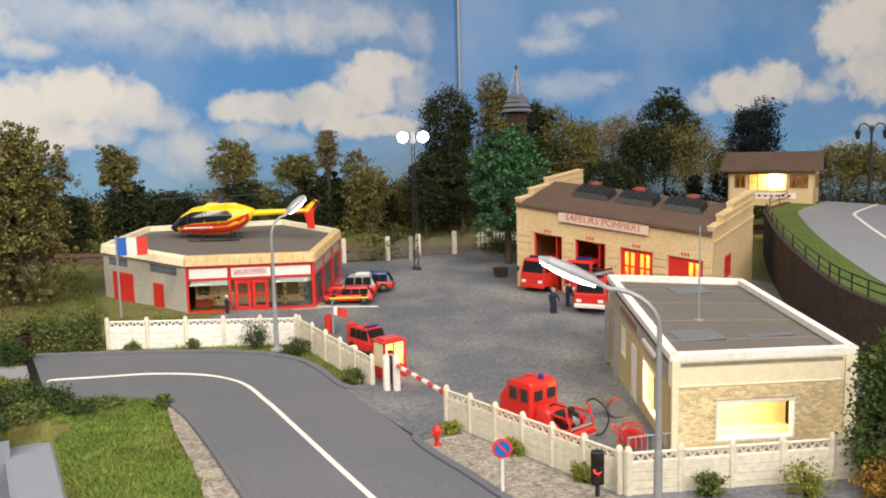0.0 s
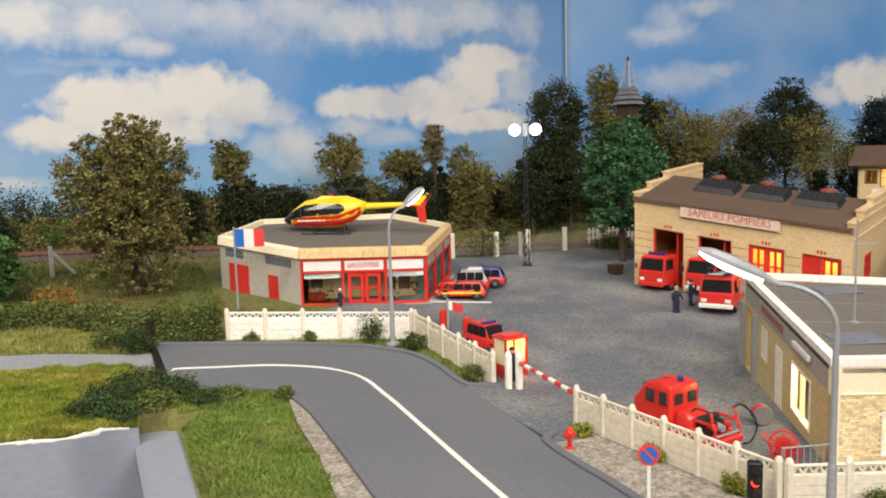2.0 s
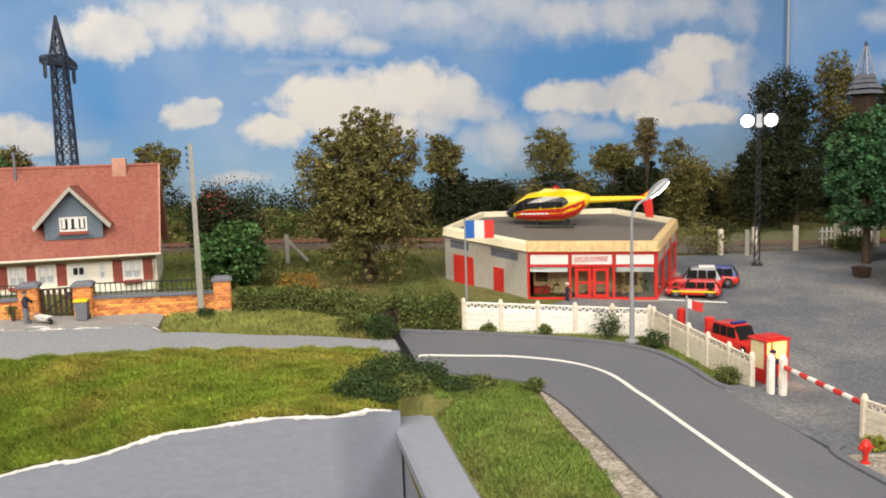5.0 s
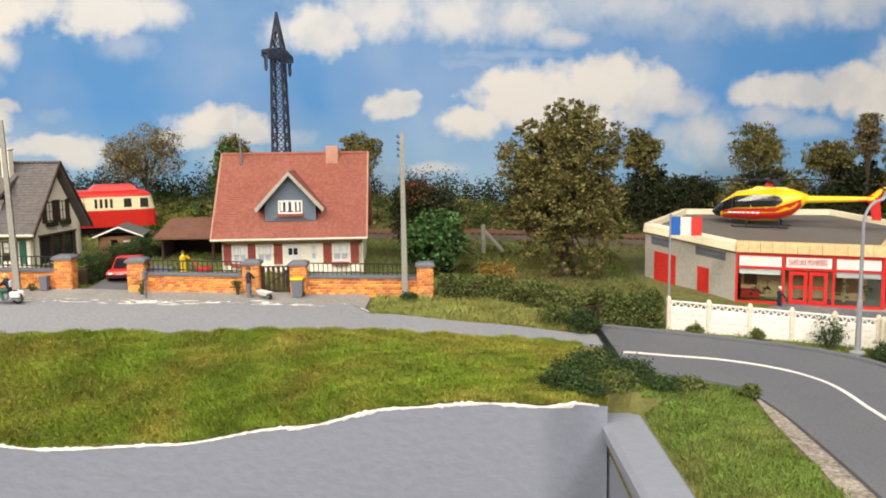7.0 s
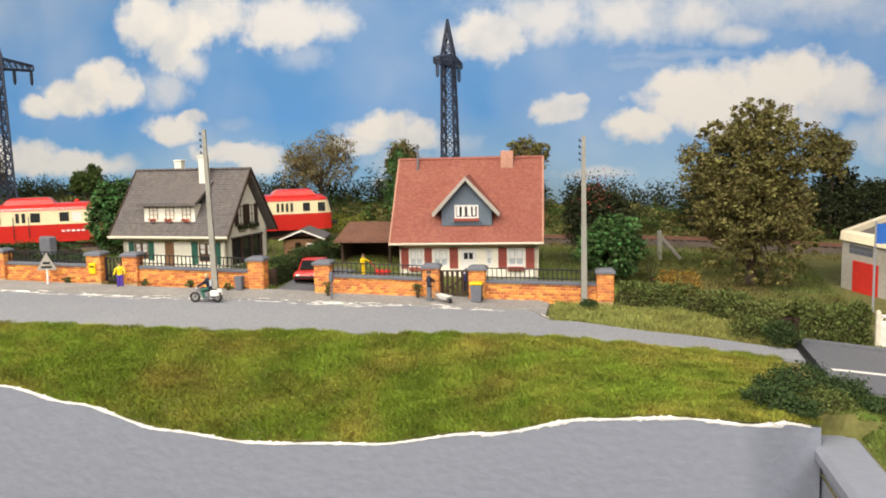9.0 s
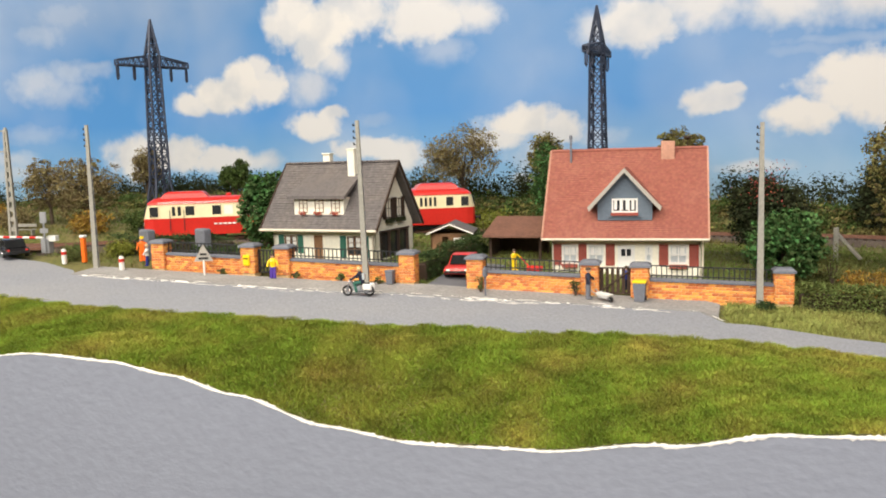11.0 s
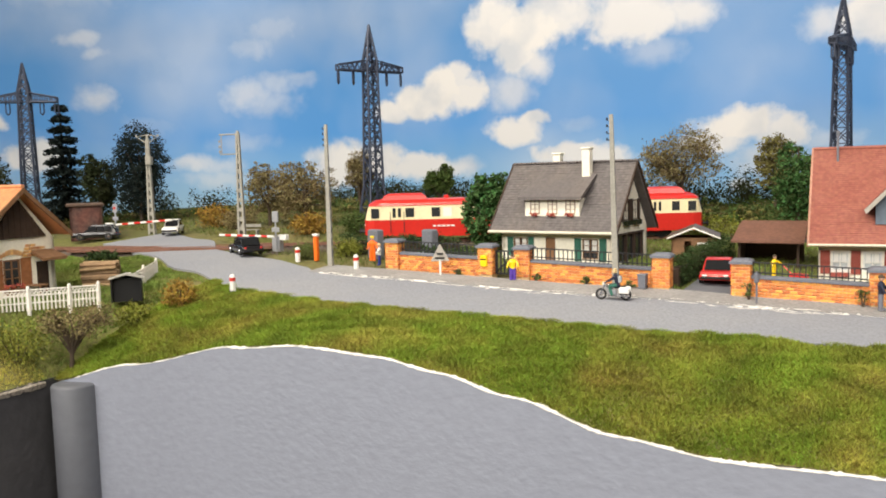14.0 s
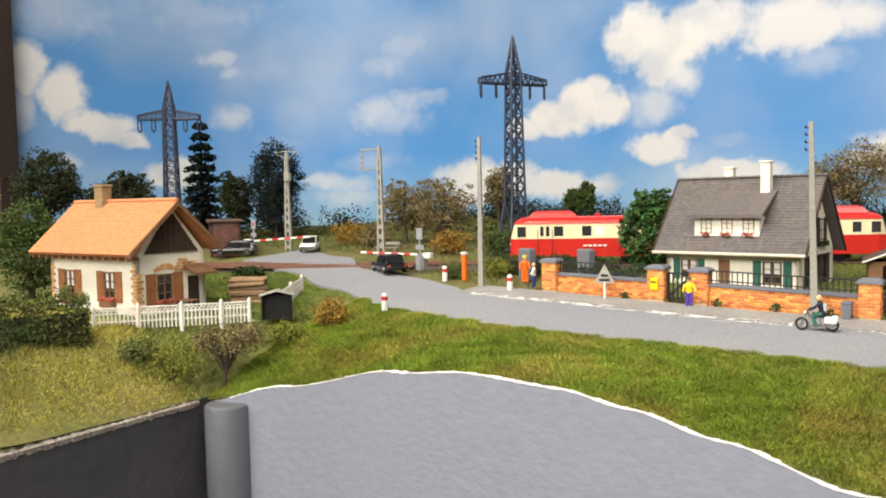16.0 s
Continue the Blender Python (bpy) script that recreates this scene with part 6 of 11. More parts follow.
box(bm, -2.4, 2.6, 8.7, 1.1, 0.95, 0.2, 0.05)
part("chimney", bm, M["log"], ct, "brown brick chimney stack")
bm = B()
rod(bm, (-0.6, 2.8, 7.4), (-0.6, 2.8, 9.3), 0.04, 0.04, 5)
for dz in (9.0, 9.3):
    rod(bm, (-0.9, 2.8, dz), (-0.3, 2.8, dz), 0.025, 0.025, 4)
part("aerial", bm, M["wood_dark"], ct)

# garden shed and open shelter behind the hedge
sh = thing("garden_shed", -33.4, 67.6, G(-33.4, 67.6) - 0.1, 12, "small brown timber garden shed with one grey and one brown roof slope", "shed")
f0 = Face((-1.9, -1.5), (1.9, -1.5))
walls(sh, M["wood"], "", [(f0, -0.3, 1.75, 0.15, [(1.1, 1.7, -0.3, 1.5), (2.2, 3.2, 0.7, 1.4)])] + [(Face(a, b), -0.3, 1.75, 0.15, ()) for a, b in (((1.9, -1.5), (1.9, 1.5)), ((1.9, 1.5), (-1.9, 1.5)), ((-1.9, 1.5), (-1.9, -1.5)))], False)
bm = B()
f0.sash(bm, 2.2, 3.2, 0.7, 1.4, 0.08, -0.1, 0.03, 1, 1)
part("window_frame", bm, M["white"], sh)
# slope colours carry the light: brown for the lit left, grey for the right
for s in (-1, 1):
    bm = B()
    loft(bm, [[(0, -2.0, 2.5), (s * 2.2, -2.0, 1.75), (s * 2.2, -2.0, 1.87), (0, -2.0, 2.62)], [(0, 1.8, 2.5), (s * 2.2, 1.8, 1.75), (s * 2.2, 1.8, 1.87), (0, 1.8, 2.62)]])
    part("roof", bm, M["roof_grey"] if s > 0 else M["roof_brown"], sh)
    bm = B()
    loft(bm, [[(0, -2.06, 2.45), (s * 2.24, -2.06, 1.7), (s * 2.24, -2.06, 1.80), (0, -2.06, 2.56)], [(0, -2.0, 2.45), (s * 2.24, -2.0, 1.7), (s * 2.24, -2.0, 1.80), (0, -2.0, 2.56)]])
    part("bargeboard", bm, M["concrete_white"], sh)
sh.scale = (0.84, 1.0, 1.0)
sl = thing("open_shelter", -28.1, 68.6, G(-28.1, 68.6), 2, "open timber shelter with a rusty brown roof", "shelter")
for x in (-2.2, 2.2):
    for y in (-1.6, 1.6):
        bm = B()
        box(bm, x, y, -0.4, 0.22, 0.22, 2.2 if y < 0 else 2.8, 0.03)
        part("post", bm, M["wood_dark"], sl)
bm = B()
loft(bm, [[(-2.7, -2.4, 1.55), (2.7, -2.4, 1.55), (2.7, -2.4, 1.7), (-2.7, -2.4, 1.7)], [(-2.6, 1.9, 2.75), (2.6, 1.9, 2.75), (2.6, 1.9, 2.9), (-2.6, 1.9, 2.9)]])
part("roof", bm, M["rust"], sl)
bm = B()
box(bm, 0, 1.75, -0.4, 4.6, 0.15, 2.8)
box(bm, -2.3, 0.2, -0.4, 0.12, 3.0, 2.3)
part("back_wall", bm, M["wood_dark"], sl)

sl.scale = (0.9, 1.0, 1.0)

# ---- railway ----
def ribbon(bm, line, sect):
    """Sweeps a section of (sideways, up) points along the track."""
    rings = []
    for i, (x, y) in enumerate(line):
        a, b = Vector(line[max(0, i - 1)]), Vector(line[min(len(line) - 1, i + 1)])
        t = (b - a).normalized()
        z = track_z(x, y)
        rings.append([(x - t.y * s, y + t.x * s, z + u) for s, u in sect])
    loft(bm, rings)


bm = B()
ribbon(bm, TRACK, [(-3.2, -0.9), (-1.9, 0.0), (1.9, 0.0), (3.2, -0.9)])
solid("track_bed", bm, M["ballast"], label="brown ballast bed of the single railway track", category="ballast", kind="structure")
trk = thing("railway_track", -73, 64.6, track_z(-73, 64.6), 0, "single rusty railway track on wooden sleepers", "railway track")
for s in (-0.83, 0.83):
    bm = B()
    ribbon(bm, TRACK, [(s - 0.05, 0.1), (s - 0.05, 0.27), (s + 0.05, 0.27), (s + 0.05, 0.1)])
    wpart("rail", bm, M["rust"], trk)
bm = B()
acc = 0.0
for (ax, ay), (bx, by) in zip(TRACK, TRACK[1:]):
    L_ = math.hypot(bx - ax, by - ay)
    while acc < L_:
        f = acc / L_
        x, y = ax + (bx - ax) * f, ay + (by - ay) * f
        box(bm, x, y, track_z(x, y) - 0.05, 0.28, 3.0, 0.17, 0, math.degrees(math.atan2(by - ay, bx - ax)))
        acc += 0.72
    acc -= L_
tagged(wpart("sleeper", bm, M["wood_dark"], trk), kind="stuff")
# crossing deck between the rails
bm = B()
cross = [p for p in TRACK if -88 < p[0] < -70]
for s0, s1 in ((-2.6, -0.98), (-0.68, 0.68), (0.98, 2.6)):
    ribbon(bm, cross, [(s0, 0.02), (s0, 0.2), (s1, 0.2), (s1, 0.02)])
solid("crossing_deck", bm, M["rust"], label="brown plank deck of the level crossing", category="crossing deck", kind="structure")

# red and cream diesel railcar
rc_a, rc_b = Vector((-62.0, track_y(-62.0))), Vector((-38.6, track_y(-38.6)))
mid = (rc_a + rc_b) / 2
zr = track_z(mid.x, mid.y) + 0.30
rc = thing("railcar", mid.x, mid.y, zr, math.degrees(math.atan2(rc_b.y - rc_a.y, rc_b.x - rc_a.x)), "red and cream diesel railcar standing on the track", "railcar")
LH, WH = 15.6, 1.62


def car_shell(z0, z1, grow=0.0, ends=1.0):
    """Ring stations of the body with rounded, raked ends."""
    out = []
    for x, w, rake in ((-LH, 0.62, 0.0), (-LH + 0.25, 0.84, 0), (-LH + 0.9, 0.97, 0), (-LH + 2.0, 1.0, 0), (LH - 2.0, 1.0, 0), (LH - 0.9, 0.97, 0), (LH - 0.25, 0.84, 0), (LH, 0.62, 0.0)):
        out.append((x, w * (WH + grow)))
    return out


def shell(bm, z0, z1, in0=0.0, in1=0.0, grow=0.0, r0=0.0, r1=0.0):
    rings = []
    for x, w in car_shell(z0, z1, grow):
        e = math.copysign(1, x) if abs(x) > LH - 1.5 else 0
        rings.append([(x - e * r0, -w + in0, z0), (x - e * r0, w - in0, z0), (x - e * r1, w - in1, z1), (x - e * r1, -w + in1, z1)])
    loft(bm, rings)


bm = B()
shell(bm, 0.45, 2.0, 0.12, 0.0, 0.0, -0.05, 0.0)
part("lower_body", bm, M["red"], rc, "glossy red lower body")
bm = B()
shell(bm, 2.0, 3.35, 0.0, 0.06, 0.0, 0.0, 0.35)
up = part("upper_body", bm, M["cream"], rc, "cream window band")
bm = B()
shell(bm, 1.97, 2.05, -0.015, -0.015)
part("waist_line", bm, M["red"], rc)
bm = B()
for z0, z1, i0, i1, q0, q1 in ((3.35, 3.6, 0.0, 0.14, 0.3, 0.5), (3.6, 3.85, 0.14, 0.62, 0.5, 0.9), (3.85, 3.95, 0.62, 1.2, 0.9, 1.4)):
    shell(bm, z0, z1, i0, i1, 0.02, q0, q1)
part("roof", bm, M["red"], rc, "bright red rounded roof")
for s in (-1, 1):
    bm = B()
    x = s * 11.9
    loft(bm, [[(x - 2.2, -1.1, 3.85), (x + 2.2, -1.1, 3.85), (x + 2.2, 1.1, 3.85), (x - 2.2, 1.1, 3.85)],
              [(x - 1.8, -0.95, 4.3), (x + 1.8, -0.95, 4.3), (x + 1.8, 0.95, 4.3), (x - 1.8, 0.95, 4.3)],
              [(x - 1.5, -0.6, 4.45), (x + 1.5, -0.6, 4.45), (x + 1.5, 0.6, 4.45), (x - 1.5, 0.6, 4.45)]])
    part("roof_radiator", bm, M["red"], rc, "red roof radiator housing")
for x in (-8, -4.5, 0.5, 4.2, 7.8):
    bm = B()
    turned(bm, x, 0.1, [(0.26, 3.9), (0.26, 4.1), (0.14, 4.2)], 8)
    part("roof_vent", bm, M["red"], rc)
WX = [(-14.6, 0.75), (-12.85, 0.3), (-12.35, 0.3), (-11.4, 0.8), (-9.0, 0.8), (-7.95, 0.8), (-5.85, 0.4), (-5.05, 0.4), (-2.9, 1.45), (-0.65, 1.45), (1.6, 1.45), (3.85, 1.45), (6.1, 1.45),
      (8.0, 0.4), (8.8, 0.4), (10.2, 0.25), (10.65, 0.25), (11.1, 0.25), (11.55, 0.25), (13.0, 0.7), (14.5, 0.75)]
for s in (-1, 1):
    fs = Face((-LH, -WH), (LH, -WH)) if s < 0 else Face((LH, WH), (-LH, WH))
    for i, (x, w) in enumerate(WX):
        bm = B()
        sx = x + LH if s < 0 else LH - x
        fs.blk(bm, sx - w / 2, sx + w / 2, 2.22, 3.12, -0.08, -0.012)
        part("window", bm, M["white"] if i == 5 else M["glass_dark"], rc)
        bm = B()
        fs.sash(bm, sx - w / 2 - 0.05, sx + w / 2 + 0.05, 2.17, 3.17, 0.05, -0.06, 0.012)
        part("window_frame", bm, M["cream"], rc)
    for x in (-13.2, -11.95, -6.25, -4.65, 7.6, 9.2):
        bm = B()
        sx = x + LH if s < 0 else LH - x
        fs.blk(bm, sx - 0.03, sx + 0.03, 0.9, 2.8, 0.0, 0.05)
        part("handrail", bm, M["iron"], rc)
    for x in (-5.4, 8.4):
        bm = B()
        sx = x + LH if s < 0 else LH - x
        fs.sash(bm, sx - 0.75, sx + 0.75, 0.55, 3.3, 0.02, -0.03, 0.012)
        part("door_outline", bm, M["red_matt"], rc)
    bm = B()
    for k in range(5):
        fs.blk(bm, LH - 9.3 + 0.42 * k, LH - 9.0 + 0.42 * k, 1.35, 1.5, -0.02, 0.012)
    part("lettering_bars", bm, M["white"], rc)
for s in (-1, 1):
    bm = B()
    for y in (-0.5, 0.5):
        box(bm, s * (LH - 0.06), y, 2.25, 0.12, 0.72, 0.85, 0.04, 0, s * -14)
    part("windscreen", bm, M["glass_dark"], rc)
    bm = B()
    for y in (-0.72, 0.72):
        rod(bm, (s * LH, y, 1.0), (s * (LH + 0.5), y, 1.0), 0.12, 0.12, 8)
        rod(bm, (s * (LH + 0.5), y, 1.0), (s * (LH + 0.58), y, 1.0), 0.26, 0.26, 10)
    part("buffers", bm, M["black"], rc)
    for y in (-0.65, 0.65):
        bm = B()
        rod(bm, (s * (LH - 0.05), y, 1.55), (s * (LH + 0.08), y, 1.55), 0.15, 0.13, 10)
        part("headlight", bm, M["white"], rc)
    bm = B()
    box(bm, s * 10.6, 0, 0.0, 4.4, 1.9, 0.5, 0.06)
    for dx in (-1.3, 1.3):
        for y in (-0.72, 0.72):
            rod(bm, (s * 10.6 + dx, y - 0.1, 0.22), (s * 10.6 + dx, y + 0.1, 0.22), 0.5, 0.5, 12)
    part("bogie", bm, M["black"], rc, "black bogie with spoked wheels")
bm = B()
box(bm, 0, 0, 0.05, 12, 2.2, 0.45, 0.08)
part("underframe", bm, M["black"], rc)


# ---- poles, pylons, lamps ----
def concrete_pole(x, y, z, h, lean=0.0):
    ob = thing("utility_pole", x, y, z, 8, "tall slender concrete utility pole with insulators", "utility pole", "concrete poles")
    bm = B()
    w0, w1 = 0.30, 0.17
    loft(bm, [[(-w0, -w0 * 0.7, -0.3), (w0, -w0 * 0.7, -0.3), (w0, w0 * 0.7, -0.3), (-w0, w0 * 0.7, -0.3)],
              [(-w1 + lean, -w1 * 0.7, h), (w1 + lean, -w1 * 0.7, h), (w1 + lean, w1 * 0.7, h), (-w1 + lean, w1 * 0.7, h)]])
    part("shaft", bm, M["grey_concrete"], ob)
    # dark flat panels on the shaft: shade of its hollows put into colour
    bm = B()
    n = 9
    for k in range(n):
        z0 = 0.8 + (h * 0.75) * k / n
        w = w0 + (w1 - w0) * z0 / h
        for s in (-1, 1):
            box(bm, lean * z0 / h + s * w, 0, z0, 0.012, w * 0.8, h * 0.75 / n * 0.62)
    apart(part("recess", bm, M["coping"], ob))
    for k in range(4):
        bm = B()
        z0 = h - 0.35 - 0.42 * k
        rod(bm, (lean - 0.17, 0, z0), (lean - 0.38, 0, z0), 0.03, 0.03, 5)
        turned(bm, lean - 0.40, 0, [(0.06, z0 - 0.02), (0.09, z0 + 0.06), (0.05, z0 + 0.16)], 7)
        part("insulator", bm, M["black"], ob)
    return ob


concrete_pole(-10.25, 58.0, G(-10.25, 58), 11.1)
concrete_pole(-35.2, 55.0, G(-35.2, 55), 11.1, -0.35)
concrete_pole(-58.2, 54.9, G(-58.2, 54.9), 11.0)


for o in list(scene.objects):
    if o.name.split(".")[0] == "utility_pole":
        o.scale = (0.68, 0.68, 1.0)


def lattice_pole(x, y, z, h, style):
    ob = thing("lattice_pole", x, y, z, 20, "pierced concrete pole with a small crossarm", "utility pole", "pierced poles")
    for s in (-1, 1):
        bm = B()
        loft(bm, [[(s * 0.3 - 0.1, -0.2, -0.3), (s * 0.3 + 0.1, -0.2, -0.3), (s * 0.3 + 0.1, 0.2, -0.3), (s * 0.3 - 0.1, 0.2, -0.3)],
                  [(s * 0.1 - 0.08, -0.14, h), (s * 0.1 + 0.08, -0.14, h), (s * 0.1 + 0.08, 0.14, h), (s * 0.1 - 0.08, 0.14, h)]])
        part("leg", bm, M["grey_concrete"], ob)
    for k in range(12):
        bm = B()
        z0 = 0.2 + (h - 0.4) * k / 11
        w = 0.3 + (0.1 - 0.3) * z0 / h
        box(bm, 0, 0, z0, 2 * w, 0.22, 0.42, 0.02)
        part("rung", bm, M["grey_concrete"], ob)
    bm = B()
    if style == "frame":
        pipe(bm, [(0, 0, h - 0.1), (-1.9, 0, h - 0.1)], 0.07)
        pipe(bm, [(0, 0, h - 2.0), (-1.9, 0, h - 2.0)], 0.06)
        pipe(bm, [(-1.7, 0, h - 0.1), (-1.7, 0, h - 2.0)], 0.05)
        for k in range(3):
            turned(bm, -1.9, 0, [(0.07, h - 0.9 - 0.5 * k), (0.12, h - 0.7 - 0.5 * k), (0.05, h - 0.6 - 0.5 * k)], 7)
    else:
        pipe(bm, [(0, 0, h - 0.5), (1.3, 0, h + 0.3), (0, 0, h + 0.45), (-1.3, 0, h + 0.3), (0, 0, h - 0.5)], 0.07)
        for s in (-1.3, 0, 1.3):
            turned(bm, s, 0, [(0.07, h + 0.2), (0.12, h + 0.35), (0.05, h + 0.5)], 7)
        box(bm, 0.2, -0.2, h - 2.8, 0.7, 0.5, 0.9, 0.06)
    part("crossarm", bm, M["grey_concrete"], ob)


lattice_pole(-76.0, 63.5, 5.6, 10.6, "frame")
lattice_pole(-92.0, 66.0, 6.0, 10.4, "fork")


def pylon(x, y, z, h, rz, arm=3.5):
    ob = thing("lattice_pylon", x, y, z, rz, "dark blue-grey steel lattice pylon with one crossarm", "pylon", "pylons")
    zt, w0, w1, wk = h * 0.775, 1.35, 0.56, 0.76

    def wid(t):
        return w0 + (wk - w0) * min(1, t / (h * 0.22)) if t < h * 0.22 else wk + (w1 - wk) * (t - h * 0.22) / (zt - h * 0.22)

    for sx in (-1, 1):
        for sy in (-1, 1):
            bm = B()
            pipe(bm, [(sx * wid(0), sy * wid(0), -0.3), (sx * wk, sy * wk, h * 0.22), (sx * w1, sy * w1, zt), (sx * w1, sy * w1, zt + 1.1), (0, 0, h)], 0.13, 5)
            part("leg", bm, M["pylon"], ob)
    levels = [h * 0.0, h * 0.11, h * 0.22] + [h * 0.22 + (zt - h * 0.22) * k / 8 for k in range(1, 9)] + [zt + 1.1, h * 0.88, h * 0.94]
    for sx, sy, ax in ((0, -1, 0), (0, 1, 0), (-1, 0, 1), (1, 0, 1)):
        bm = B()
        for i, (a, b) in enumerate(zip(levels, levels[1:])):
            wa = wid(a) if a <= zt else w1 * min(1, (h - a) / (h - zt - 1.1))
            wb = wid(b) if b <= zt else w1 * min(1, (h - b) / (h - zt - 1.1))
            for s in (-1, 1):
                p = (s * wa, sy * wa, a) if ax == 0 else (sx * wa, s * wa, a)
                q = (-s * wb, sy * wb, b) if ax == 0 else (sx * wb, -s * wb, b)
                rod(bm, p, q, 0.075, 0.075, 4)
            p = (-wb, sy * wb, b) if ax == 0 else (sx * wb, -wb, b)
            q = (wb, sy * wb, b) if ax == 0 else (sx * wb, wb, b)
            rod(bm, p, q, 0.05, 0.05, 4)
        apart(part("strut", bm, M["pylon"], ob))
    for s in (-1, 1):
        bm = B()
        za = zt
        root, end = (0.3, w1, 1.1), (arm, 0.34, 0.5)
        for y in (-1, 1):
            rod(bm, (s * root[0], y * root[1], za), (s * end[0], y * end[1], za), 0.1, 0.1, 5)
            rod(bm, (s * root[0], y * root[1], za + root[2]), (s * end[0], y * end[1], za + end[2]), 0.09, 0.09, 5)
            rod(bm, (s * end[0], y * end[1], za), (s * end[0], y * end[1], za + end[2]), 0.08, 0.08, 5)
            n = 6
            for k in range(n):
                f, g, m = k / n, (k + 0.5) / n, (k + 1) / n
                low = [(s * (root[0] + (end[0] - root[0]) * u), y * (root[1] + (end[1] - root[1]) * u), za) for u in (f, m)]
                high = (s * (root[0] + (end[0] - root[0]) * g), y * (root[1] + (end[1] - root[1]) * g), za + root[2] + (end[2] - root[2]) * g)
                rod(bm, low[0], high, 0.055, 0.055, 4)
                rod(bm, high, low[1], 0.055, 0.055, 4)
        for k in range(7):
            f = k / 6
            xx, yy = root[0] + (end[0] - root[0]) * f, root[1] + (end[1] - root[1]) * f
            rod(bm, (s * xx, -yy, za), (s * xx, yy, za), 0.07, 0.07, 4)
            rod(bm, (s * xx, -yy, za + root[2] + (end[2] - root[2]) * f), (s * xx, yy, za + root[2] + (end[2] - root[2]) * f), 0.06, 0.06, 4)
        part("crossarm", bm, M["pylon"], ob)
        for xx in (arm - 0.1, arm * 0.52):
            bm = B()
            for q in (-0.16, 0.16):
                pipe(bm, [(s * xx + q * 0.4, q, za + 0.02), (s * xx + q, q, za - 0.3), (s * xx + q, q, za - 1.2), (s * xx, 0, za - 1.45)], 0.09, 6)
            part("insulator", bm, M["pylon"], ob)
    return ob


pylon(-25.5, 89.9, 6.0, 21.2, 82)
pylon(-69.2, 76.3, 6.2, 21.3, 64, 3.8)
pylon(-107.5, 62.0, 6.0, 19.6, 42)


def street_lamp(x, y, z, h, rz, reach, head, tilt):
    ob = thing("street_lamp", x, y, z, rz, "grey steel street lamp with a lit cobra head", "street lamp", "street lamps")
    bm = B()
    turned(bm, 0, 0, [(0.44, 0), (0.44, 0.12), (0.2, 0.2), (0.16, 0.4), (0.15, h * 0.33), (0.115, h * 0.35), (0.09, h * 0.82)], 12)
    pts = [(0, 0, h * 0.82)]
    for k in range(1, 8):
        a = k / 7 * math.pi / 2
        pts.append((reach * 0.55 * (1 - math.cos(a)), 0, h * 0.82 + h * 0.15 * math.sin(a)))
    pipe(bm, pts, 0.085, 8)
    part("mast", bm, M["steel"], ob)
    e = pts[-1]
    c, n_ = math.cos(radians(tilt)), math.sin(radians(tilt))

    def along(t, y, up):
        return (e[0] + head * t * c - up * n_, y, e[2] + head * t * n_ + up * c)

    bm = B()
    rings = []
    for t, w, hh in ((-0.05, 0.1, 0.1), (0.08, 0.14, 0.14), (0.25, 0.30, 0.26), (0.55, 0.40, 0.32), (0.85, 0.34, 0.26), (1.0, 0.14, 0.1)):
        rings.append([along(t, y * w, u * hh) for y, u in ((-1, -0.1), (1, -0.1), (0.95, 0.4), (0.6, 0.85), (-0.6, 0.85), (-0.95, 0.4))])
    loft(bm, rings)
    part("head", bm, M["steel"], ob)
    bm = B()
    rings = []
    for t, w, d in ((0.16, 0.18, 0.1), (0.35, 0.33, 0.2), (0.65, 0.36, 0.22), (0.9, 0.24, 0.14), (0.97, 0.1, 0.06)):
        rings.append([along(t, y * w, -0.03 - u * d) for y, u in ((-1, 0), (1, 0), (0.7, 0.8), (0, 1), (-0.7, 0.8))])
    loft(bm, rings)
    part("lens", bm, M["lamp_white"], ob, "glowing white lamp lens")
    return ob


street_lamp(16.1, 49.4, G(16.1, 49.4) + 0.05, 9.0, 8, 1.9, 1.9, 38)
street_lamp(20.3, 19.0, 0.2, 9.15, 140, 3.2, 2.6, 24)
fl_ = thing("floodlight_mast", 36.1, 68.4, G(36.1, 68.4), -28, "tall dark lattice mast with two lit round floodlights", "floodlight")
bm = B()
for s in (-1, 1):
    for q in (-1, 1):
        rod(bm, (s * 0.22, q * 0.22, 0), (s * 0.12, q * 0.12, 12.1), 0.05, 0.04, 5)
for k in range(16):
    z0 = 0.75 * k
    w = 0.22 - 0.1 * z0 / 12.1
    for q in (-1, 1):
        rod(bm, (-w, q * w, z0), (w, q * w, z0 + 0.75), 0.03, 0.03, 4)
        rod(bm, (q * w, -w, z0), (q * w, w, z0 + 0.75), 0.03, 0.03, 4)
box(bm, 0, 0, -0.3, 0.9, 0.9, 0.45, 0.05)
part("mast", bm, M["iron"], fl_)
bm = B()
rod(bm, (-1.3, 0, 12.3), (1.3, 0, 12.3), 0.08, 0.08, 6)
box(bm, 0, 0, 12.0, 0.5, 0.5, 1.2, 0.05)
part("crossbar", bm, M["steel"], fl_)
for s in (-1, 1):
    bm = B()
    rod(bm, (s * 0.95, 0.35, 12.75), (s * 0.95, -0.35, 12.62), 0.4, 0.6, 14)
    part("housing", bm, M["steel"], fl_)
    bm = B()
    ball(bm, s * 0.95, -0.34, 12.62, 0.52, 1.0, 2)
    part("lens", bm, M["lamp_white"], fl_, "glowing round floodlight lens")
